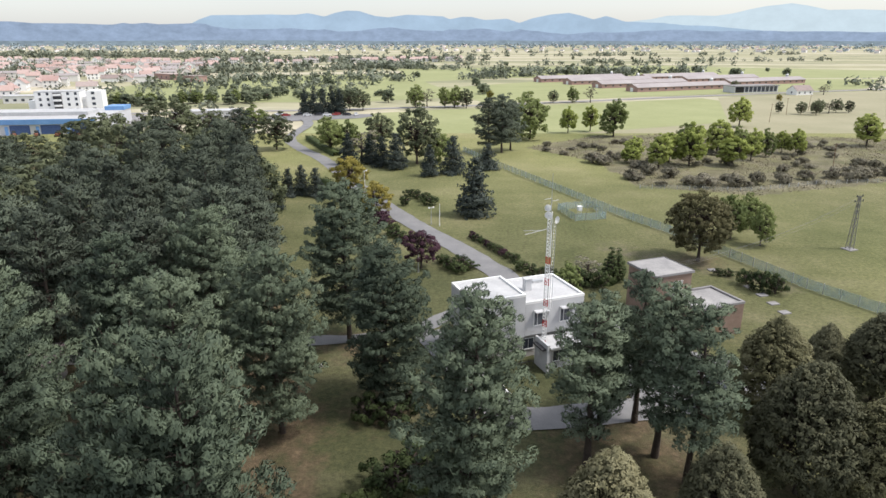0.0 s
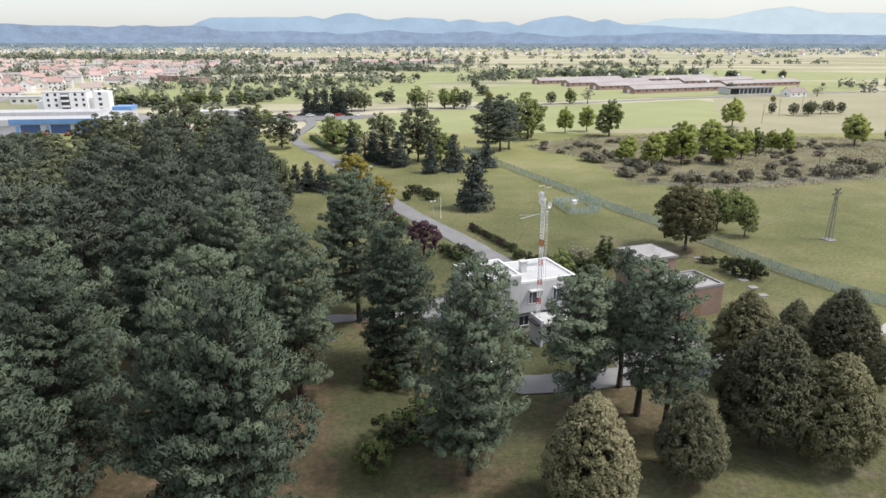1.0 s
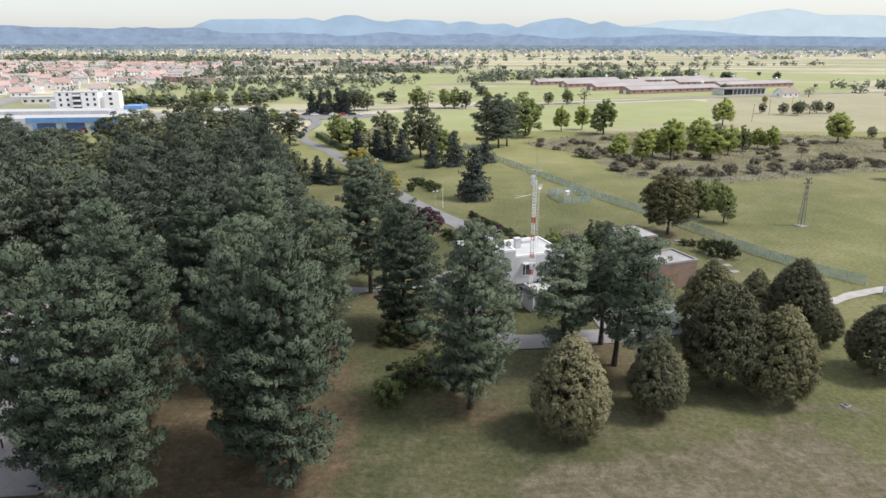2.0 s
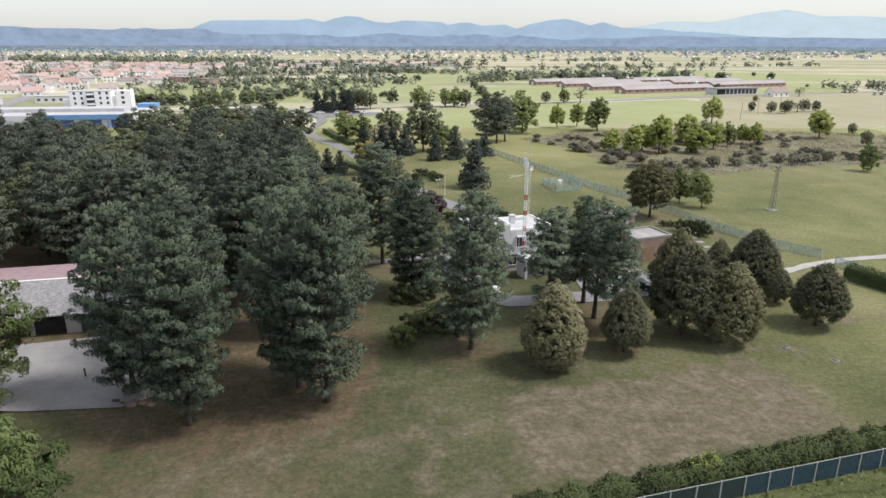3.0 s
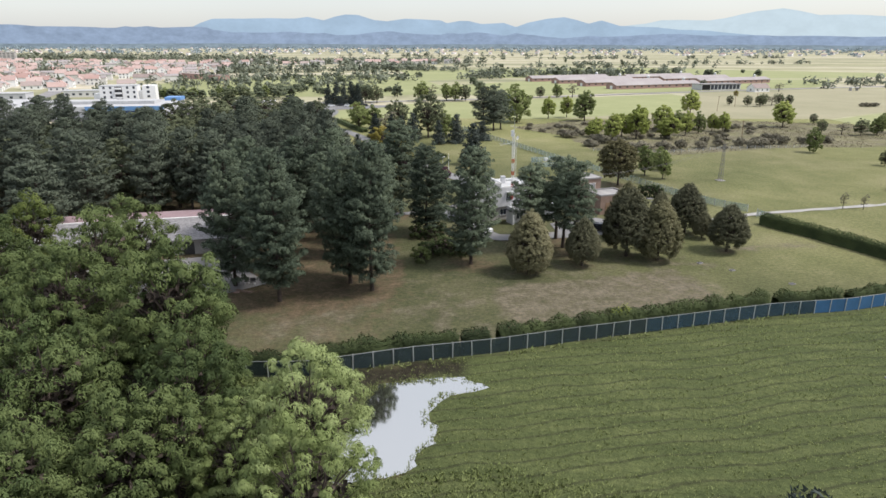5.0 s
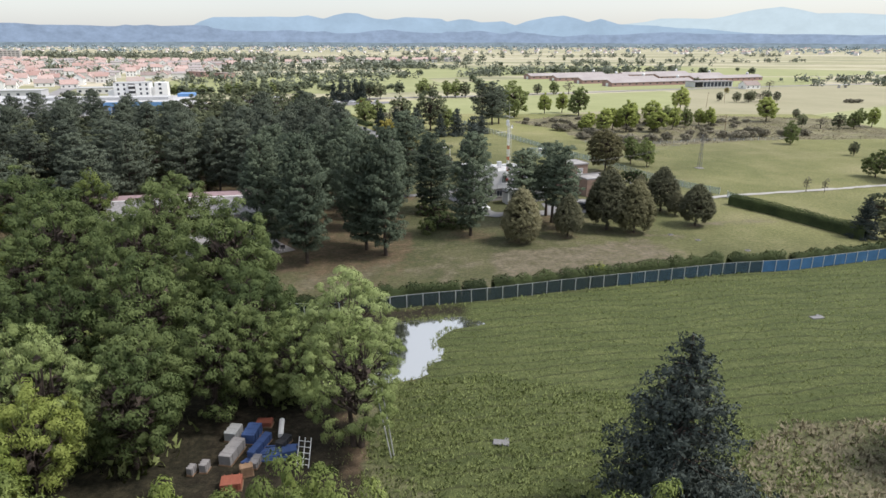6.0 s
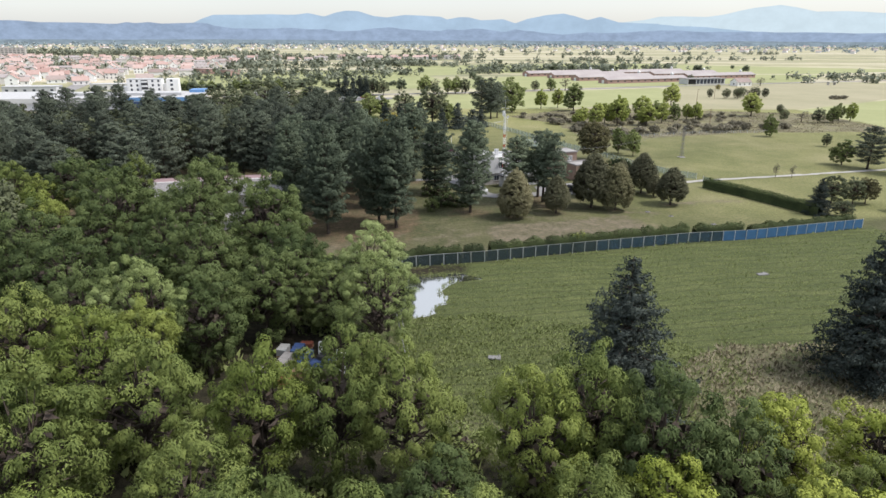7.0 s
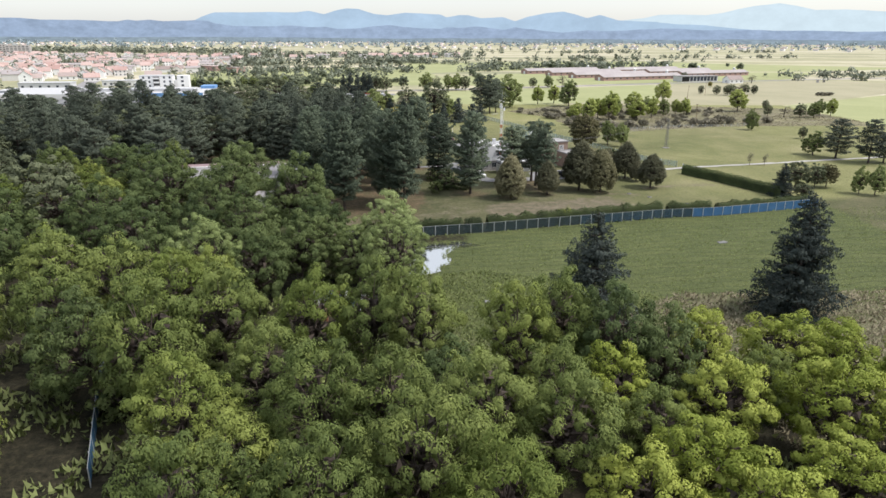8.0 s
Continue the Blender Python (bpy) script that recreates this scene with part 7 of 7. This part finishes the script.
for f in ((0, 1, 3, 2), (4, 6, 7, 5), (0, 4, 5, 1), (2, 3, 7, 6), (1, 5, 7, 3), (0, 2, 6, 4)):
    bm.faces.new([vs[i] for i in f])
part("roof", bm, M["shingle_red"], shed, "faded reddish roof slope")
part("ridge_cap", block((-24.6, 19.1, 9.8, 10.2, 4.46, 4.54)), M["white_paint"], shed)
# black plates on the closed wall stand for the shade inside open bays
for k in range(7):
    x = -22 + k * 4.2
    part("open_bay", block((x, x + 3.6, 0.93, 1.02, 0.05, 2.6)), M["black"], shed)
part("shutter", block((8.6, 10.4, 0.90, 1.0, 0.0, 2.3)), M["dark_metal"], shed)
for x in (12.5, 15.5):
    window(shed, x, 1.0, 1.0, 1.6, 1.2)
for x, y in ((-33.0, 30.9), (-32.0, 30.7)):
    b = thing("bench", pose(x, y, 0.12, 0, 0, 12), "white metal bench with dark slats at the yard's edge", "bench", "benches in the yard")
    for s in (-0.3, 0.3):
        part("leg", block((s - 0.03, s + 0.03, -0.5, 0.0, 0, 0.42), (s - 0.03, s + 0.03, -0.05, 0.0, 0.42, 0.9)), M["white_paint"], b)
    for k in range(3):
        part("slat", block((-0.4, 0.4, -0.5 + k * 0.16, -0.38 + k * 0.16, 0.42, 0.46)), M["dark_metal"], b)
    part("back_slat", block((-0.4, 0.4, -0.06, 0.1, 0.5, 1.0)), M["dark_metal"], b)
for k in range(3):
    s = thing("stone_slab", pose(-33.6 + k * 1.0, 28.2 - 0.35 * k, 0.03, 0, 0, -20), "reddish paving slab lying on the grass", "slab", "slabs by the yard")
    part("slab", block((-0.42, 0.42, -0.3, 0.3, -0.05, 0.10), bevel=0.02), M["brick"], s)
b = thing("bollard", pose(-41.5, 33.5, 0.1), "short dark post in the yard", "bollard")
part("post", rods(((0, 0, 0), (0, 0, 0.9), 0.09), sides=8), M["dark_metal"], b)
part("cap", rods(((0, 0, 0.9), (0, 0, 1.0), 0.12, 0.04), sides=8), M["dark_metal"], b)

# ---- scrap yard under the trees ----
def crate(x, y, turn, l, w, h, mat, label, name="crate"):
    ob = thing(name, pose(x, y, 0.0, 0, 0, turn), label, name.replace("_", " "))
    part("base", block((-l / 2, l / 2, -w / 2, w / 2, 0.0, 0.14)), M["wood"], ob)
    part("body", block((-l / 2 + 0.04, l / 2 - 0.04, -w / 2 + 0.04, w / 2 - 0.04, 0.14, h), bevel=0.04), mat, ob)
    for k in range(3):
        xx = -l / 2 + l * (k + 0.5) / 3
        part("rib", block((xx - 0.04, xx + 0.04, -w / 2 - 0.01, w / 2 + 0.01, 0.14, h + 0.02)), mat, ob)
    return ob


for x, y, a, l, w, h, mt, lab in (
    (-22.6, -29.4, 80, 3.0, 1.2, 1.1, "concrete", "dirty pale metal container in the scrap yard"), (-21.6, -26.6, 84, 2.2, 1.3, 1.1, "blue_tarp", "blue plastic container in the scrap yard"), (-23.4, -26.4, 82, 1.8, 1.2, 1.0, "steel", "grey metal crate in the scrap yard"),
    (-20.4, -28.4, 76, 3.4, 0.8, 0.9, "blue_tarp", "blue sheet-covered crate in the scrap yard"), (-20.2, -30.6, 84, 1.5, 0.8, 0.7, "concrete", "white appliance lying in the scrap yard"), (-21.4, -33.6, 10, 1.8, 1.4, 0.8, "orange", "orange machine part in the scrap yard"), (-20.6, -32.0, 20, 1.2, 0.8, 1.0, "wood", "rusty brown machine part in the scrap yard"),
    (-21.0, -24.4, 0, 1.6, 1.0, 0.6, "orange", "orange machine part in the scrap yard"), (-18.4, -27.6, 70, 1.7, 0.9, 0.7, "dark_metal", "dark metal chest in the scrap yard"), (-24.4, -31.4, 86, 1.0, 0.7, 0.9, "concrete", "pale appliance standing in the scrap yard"), (-25.4, -31.8, 80, 0.9, 0.6, 0.8, "concrete", "pale appliance standing in the scrap yard"), (-17.6, -29.0, 20, 1.4, 1.0, 0.6, "blue_tarp", "blue sheet-covered crate in the scrap yard"),
):
    crate(x, y, a, l, w, h, M[mt], lab)
for k in range(9):
    p = thing("pipe", pose(-19.6 + 0.1 * k, -30.2 + 0.28 * k, 0.12 + 0.02 * (k % 3), 0, 90, 6 + 3 * (k % 4)), "blue plastic pipe lying in a heap", "pipe", "pipes in the scrap yard")
    part("tube", rods(((0, 0, -2.0), (0, 0, 1.9), 0.10), sides=8), M["blue_tarp"], p)
p = thing("pipe", pose(-19.2, -25.2, 0.25, 0, 88, 100), "pale concrete pipe lying in the scrap yard", "pipe")
part("tube", rods(((0, 0, -1.3), (0, 0, 1.3), 0.26), sides=10), M["white_paint"], p)
lad = thing("ladder", pose(-16.0, -31.0, 0.05, -25, 0, -10), "white metal ladder leaning among the scrap", "ladder")
for x in (-0.55, 0.0, 0.55):
    part("rail", rods(((x, 0, 0), (x, 0, 2.6), 0.045)), M["white_paint"], lad)
for k in range(5):
    part("rung", rods(((-0.55, 0, 0.25 + k * 0.5), (0.55, 0, 0.25 + k * 0.5), 0.035)), M["white_paint"], lad)
for k, (x, y, tx, ty) in enumerate(((-8.3, -29.6, -11, 4), (-8.1, -29.2, -14, 6))):
    p = thing("metal_pole", pose(x, y, 0, tx, ty - 16, 0), "long pale metal pole leaning against the willow", "pole", "poles by the willow")
    part("tube", rods(((0, 0, 0), (0, 0, 6.4), 0.06)), M["steel"], p)

for x, y, a in ((-35.6, 28.3, 8), (-34.5, 27.9, 14), (-33.6, 27.5, 4)):
    ob = thing("paving_slab", pose(x, y, 0.02, 0, 0, a), "loose reddish slab lying on the grass beside the yard", "slab", "loose slabs beside the yard")
    part("slab", block((-0.42, 0.42, -0.3, 0.3, -0.04, 0.08), bevel=0.015), M["barrack"], ob)

# ---- town, depot and farm sheds in the distance ----
def cottage(l, w, e, r, wall, roof, label, floors=1):
    """A plain house: walls with gables, pitched roof, chimney, windows and door."""
    ob = thing("house", pose(0, 0, -50), label, "house", "houses of the town")
    bm = bmesh.new()
    gable_walls(bm, -l / 2, l / 2, -w / 2, w / 2, e, e + r)
    part("wall", bm, wall, ob)
    bm = bmesh.new()
    gable(bm, -l / 2, l / 2, -w / 2, w / 2, e + 0.02, e + r + 0.02)
    rf = part("roof", bm, roof, ob)
    part("chimney", block((l * 0.2, l * 0.2 + 0.6, 0.4, 1.0, e + r * 0.4, e + r + 0.9)), M["brick"], rf)
    for f in range(floors):
        for k in range(3):
            x = -l / 2 + l * (k + 0.5) / 3
            part("window", block((x - 0.55, x + 0.55, -w / 2 - 0.05, -w / 2 + 0.02, 1.0 + 2.8 * f, 2.3 + 2.8 * f)), M["glass"], ob)
        part("window", block((-l / 2 - 0.05, -l / 2 + 0.02, -0.6, 0.6, 1.0 + 2.8 * f, 2.3 + 2.8 * f)), M["glass"], ob)
    part("door", block((l / 2 - 0.02, l / 2 + 0.05, -0.5, 0.5, 0, 2.1)), M["wood"], ob)
    return ob


kinds = [
    cottage(12, 9, 3.4, 3.2, M["plaster"], M["tile_red"], "plastered town house with pale red tiled roof"),
    cottage(11, 10, 5.8, 3.0, M["plaster"], M["tile_red"], "two-storey town house with pale red tiled roof", 2),
    cottage(14, 9, 3.2, 3.0, M["white_paint"], M["tile_brown"], "white town house with brown tiled roof"),
    cottage(10, 9, 5.6, 3.6, M["white_paint"], M["tile_red"], "white two-storey town house with red tiled roof", 2),
    cottage(15, 10, 5.4, 1.6, M["plaster"], M["barrack_roof"], "plastered house with low grey roof", 2),
]
first = set()


def settle_house(x, y, turn, k, s=1.0):
    m = Matrix.LocRotScale((x, y, FAR), Euler((0, 0, radians(turn))), None)
    if k not in first:
        first.add(k)
        kinds[k].matrix_basis = m
        return kinds[k]
    return copy_thing(kinds[k], m)


rc = random.Random(41)
taken = []
TOWN = [(-255, 470), (-262, 640), (-285, 820), (-330, 1000), (-640, 1180), (-900, 1150), (-700, 700), (-480, 470), (-330, 430)]
n = 0
while n < 290:
    x, y = rc.uniform(-900, -250), rc.uniform(430, 1180)
    # streets run a little askew
    u, v = x * 0.94 + y * 0.34, -x * 0.34 + y * 0.94
    u, v = round(u / 16) * 16 + rc.uniform(-2, 2), round(v / 23) * 23 + rc.uniform(-3, 3)
    x, y = u * 0.94 - v * 0.34, u * 0.34 + v * 0.94
    if not inside(np.array(x), np.array(y), TOWN) or any(abs(x - a) + abs(y - b) < 14 for a, b in taken) or x < -0.85 * (y + 60):
        continue
    taken.append((x, y))
    settle_house(x, y, 20 + rc.choice((0, 90, 180)) + rc.uniform(-5, 5), rc.choice((0, 0, 1, 1, 2, 2, 3, 3, 4, 4)))
    n += 1
for k in range(46):
    x = rc.uniform(-400, 30)
    settle_house(x, 1150 + x * 0.15 + rc.uniform(-45, 55), rc.choice((8, 98)) + rc.uniform(-8, 8), rc.randrange(5))


def villages(count, seed):
    """Far villages on the plain: small gabled houses, too many and too far to count."""
    rng = np.random.default_rng(seed)
    a = np.radians(rng.uniform(-40, 40, count))
    r = rng.choice((2250, 2700, 3000, 3300, 3600, 3900, 4200, 4500), count) + rng.normal(0, 70, count)
    l, w, h, top = rng.uniform(8, 16, count) / 2, rng.uniform(7, 11, count) / 2, rng.uniform(3.5, 7, count), rng.uniform(2, 3.2, count)
    turn = rng.uniform(0, math.tau, count)
    unit_v = np.array([(-1, -1, 0), (1, -1, 0), (1, 1, 0), (-1, 1, 0), (-1, -1, 1), (1, -1, 1), (1, 1, 1), (-1, 1, 1), (-1, 0, 2), (1, 0, 2)], float)
    v = np.zeros((count, 10, 3))
    x, y = unit_v[:, 0] * l[:, None], unit_v[:, 1] * w[:, None]
    v[:, :, 0] = x * np.cos(turn)[:, None] - y * np.sin(turn)[:, None] + (r * np.sin(a))[:, None]
    v[:, :, 1] = x * np.sin(turn)[:, None] + y * np.cos(turn)[:, None] + (r * np.cos(a))[:, None]
    v[:, :, 2] = FAR + np.where(unit_v[:, 2] > 0, h[:, None], 0) + np.where(unit_v[:, 2] > 1, top[:, None], 0)
    tri = np.array([(0, 1, 5), (0, 5, 4), (1, 2, 6), (1, 6, 5), (2, 3, 7), (2, 7, 6), (3, 0, 4), (3, 4, 7), (4, 7, 8), (5, 9, 6), (4, 5, 9), (4, 9, 8), (6, 7, 8), (6, 8, 9)])
    t = (tri[None] + np.arange(count)[:, None, None] * 10).reshape(-1, 3)
    idx = np.tile([0] * 10 + [1] * 4, count)
    ob = new("village_houses", soup("village_houses", v.reshape(-1, 3), t, M["plaster"], M["tile_red"], index=idx))
    tagged(ob, "far white village houses with red roofs", "houses", kind="stuff")


villages(340, 77)
for x, y, t in ((-300, 452, 30), (-330, 470, 25), (-268, 500, 20), (-345, 445, 20)):
    settle_house(x, y, t, rc.choice((0, 2)))

# reddish sheds at the town's edge
for x, y, l, w, e in ((-262, 640, 34, 13, 5.0), (-222, 598, 17, 12, 5.2)):
    ob = thing("red_hall", pose(x, y, FAR, 0, 0, -38), "small red-walled hall at the town's edge", "hall")
    part("wall", block((-l / 2, l / 2, -w / 2, w / 2, 0, e)), M["barrack"], ob)
    part("roof", block((-l / 2 - 0.4, l / 2 + 0.4, -w / 2 - 0.4, w / 2 + 0.4, e, e + 0.4)), M["tile_brown"], ob)
    for k in range(4):
        part("window", block((-l / 2 + l * (k + 0.5) / 4 - 0.8, -l / 2 + l * (k + 0.5) / 4 + 0.8, -w / 2 - 0.06, -w / 2, 1.5, 3.2)), M["glass"], ob)

# white apartment block with grey stripe
flats = thing("apartment_block", pose(-207, 334, FAR, 0, 0, 14), "white four-storey apartment block with grey balcony strip", "apartment building")
part("wall", block((0, 21, 0, 12, 0, 11.0), bevel=0.05), M["white_paint"], flats)
for bx in ((23.5, 31, 2, 12, 0, 11.0), (21, 23.5, 4, 10, 0, 8.0), (-4, 0, 3, 10, 0, 6.5)):
    part("wall", block(bx), M["white_paint"], flats)
part("balcony_strip", block((8.6, 12.6, -0.25, 0.0, 0.5, 10.6)), M["dark_metal"], flats)
for f in range(4):
    part("balcony", block((8.8, 12.4, -1.2, -0.25, 0.9 + 2.7 * f, 1.9 + 2.7 * f)), M["white_paint"], flats)
    for x in (2.0, 5.6, 15.0, 18.6):
        part("window", block((x, x + 1.2, -0.05, 0.03, 1.2 + 2.7 * f, 2.6 + 2.7 * f)), M["glass"], flats)
    part("window", block((26, 27.6, 1.95, 2.03, 1.2 + 2.7 * f, 2.6 + 2.7 * f)), M["glass"], flats)
part("roof_edge", block((-0.1, 21.1, -0.1, 12.1, 11.0, 11.25)), M["white_roof"], flats)

# blue and white depot hall
depot = thing("depot_hall", pose(-140, 262, FAR, 0, 0, 8), "long depot hall with blue fascia and white roof", "warehouse")
part("wall", block((-110, 0, 0, 46, 0, 5.2)), M["white_wall"], depot)
part("fascia", block((-36, 0.3, -0.5, -0.004, 4.2, 6.2)), M["blue"], depot, "bright blue metal fascia")
part("fascia", block((-110.3, -36.004, -0.5, -0.004, 3.6, 6.0)), M["white_wall"], depot, "white metal fascia")
part("roof", block((-110, 0, 0, 46, 5.2, 5.9)), M["white_roof"], depot)
part("roof_light", block((-70, -8, 16, 28, 5.9, 7.4)), M["white_roof"], depot)
part("roof_band", block((-8, 0.2, 36, 46.2, 5.95, 7.6)), M["blue"], depot)
for k in range(3):
    part("gate", block((-9 - k * 11.5, -1.5 - k * 11.5, -0.08, 0.0, 0, 3.9)), M["blue_tarp"], depot)
    part("pillar", block((-10.6 - k * 11.5, -9.6 - k * 11.5, -0.5, 0.0, 0, 3.4)), M["blue"], depot)
for k in range(4):
    tr = thing("tractor", pose(-142 - k * 8, 254 - k, FAR, 0, 0, 70 + 20 * k), "orange-yellow farm machine before the depot", "tractor", "machines before the depot")
    part("body", block((-1.6, 0.4, -0.5, 0.5, 0.8, 1.7), bevel=0.08), M["orange"], tr)
    part("cab", block((0.3, 1.5, -0.7, 0.7, 0.9, 2.7), bevel=0.08), M["glass"], tr)
    for x, rr in ((-1.2, 0.5), (0.9, 0.85)):
        for s in (-1, 1):
            part("wheel", rods(((x, s * 0.6, rr), (x, s * 0.98, rr), rr), sides=12), M["black"], tr)
# low white buildings round it
for x, y, l, w, h, t, lab, mt in (
    (-108, 308, 24, 9, 4.6, 14, "low white office building with windows", "white_wall"), (-196, 300, 40, 16, 4.5, 8, "low white flat-roofed workshop", "white_wall"), (-250, 296, 44, 22, 5.0, 8, "low white flat-roofed workshop", "white_wall"), (-290, 370, 34, 14, 4.2, 12, "low white flat-roofed shop", "white_wall"), (-250, 400, 26, 12, 4.0, 12, "low white flat-roofed shop", "plaster"), (-330, 330, 40, 20, 5.5, 8, "low white flat-roofed workshop", "white_wall"),
):
    ob = thing("workshop", pose(x, y, FAR, 0, 0, t), lab, "building", "low halls round the depot")
    part("wall", block((-l / 2, l / 2, -w / 2, w / 2, 0, h)), M[mt], ob)
    part("roof", block((-l / 2 - 0.3, l / 2 + 0.3, -w / 2 - 0.3, w / 2 + 0.3, h, h + 0.35)), M["white_roof"], ob)
    for k in range(6):
        xx = -l / 2 + l * (k + 0.5) / 6
        part("window", block((xx - 0.9, xx + 0.9, -w / 2 - 0.06, -w / 2, 1.2, 2.6)), M["glass"], ob)
sheet("pavement_depot", [(-132, 250), (-128, 300), (-150, 330), (-380, 300), (-380, 240)], FAR + 0.12, M["concrete"], "pale concrete yard round the depot", "pavement")
sheet("pavement_street", [(-258, 330), (-250, 330), (-300, 470), (-420, 620), (-430, 612), (-312, 465)], FAR + 0.14, M["concrete"], "pale street leading into the town", "street")
# distant tower blocks
for x, y, h in ((-930, 1220, 22), (-900, 1250, 20), (-860, 1260, 18)):
    ob = thing("tower_block", pose(x, y, FAR, 0, 0, 20), "grey apartment slab at the town's edge", "apartment building", "apartment slabs")
    part("wall", block((-22, 22, -6, 6, 0, h)), M["grey_wall"], ob)
    for f in range(5):
        for c in range(6):
            part("window", block((-20 + c * 7, -15.5 + c * 7, -6.1, -6.0, 1.5 + f * h / 5.4, 2.9 + f * h / 5.4)), M["glass"], ob)

# long brick sheds
def farm_shed(x, y, turn, l, w, e, r):
    ob = thing("brick_shed", pose(x, y, FAR, 0, 0, turn), "long low brick shed with grey pitched roof", "farm shed", "brick sheds")
    bm = bmesh.new()
    gable_walls(bm, 0, l, 0, w, e, e + r)
    part("wall", bm, M["barrack"], ob)
    bm = bmesh.new()
    gable(bm, 0, l, 0, w, e + 0.02, e + r + 0.02, 0.5, 0.25)
    part("roof", bm, M["barrack_roof"], ob)
    part("door", block((-0.08, 0.0, w / 2 - 1.5, w / 2 + 1.5, 0, 2.8)), M["white_paint"], ob)
    for k in range(12):
        xx = l * (k + 0.5) / 12
        part("window", block((xx - 0.9, xx + 0.9, -0.06, 0.0, 1.4, 2.4)), M["glass"], ob)
    part("silo", rods(((l * 0.96, w + 3, 0), (l * 0.96, w + 3, 6.5), 1.4), ((l * 0.96, w + 3, 6.5), (l * 0.96, w + 3, 7.6), 1.4, 0.3), sides=10), M["steel"], ob)


for x, y, l in ((140.5, 478, 90), (123.7, 516, 86), (107.7, 556, 86), (87, 588, 92), (236, 545, 88), (215, 585, 86), (190, 620, 88)):
    farm_shed(x, y, 24, l, 13, 3.2, 2.2)
office = thing("glass_office", pose(207, 470, FAR, 0, 0, 17), "low office with a row of black windows", "office")
part("wall", block((0, 38, 0, 12, 0, 4.6)), M["white_wall"], office)
part("roof", block((-0.5, 38.5, -0.8, 12.5, 4.6, 5.0)), M["concrete"], office)
for k in range(8):
    part("window", block((9 + k * 3.6, 11.8 + k * 3.6, -0.08, 0.0, 0.6, 4.2)), M["glass"], office)
part("window", block((0.6, 8.2, -0.08, 0.0, 0.4, 4.2)), M["black"], office)
settle_house(247, 458, 17, 2)
ob = thing("shelter", pose(330, 470, FAR, 0, 0, 20), "small open bus shelter beside the main road", "shelter")
part("roof", block((-4, 4, -1.5, 1.5, 2.5, 2.7)), M["white_roof"], ob)
for x in (-3.7, 3.7):
    part("post", block((x - 0.1, x + 0.1, -1.3, 1.3, 0, 2.5)), M["grey_wall"], ob)
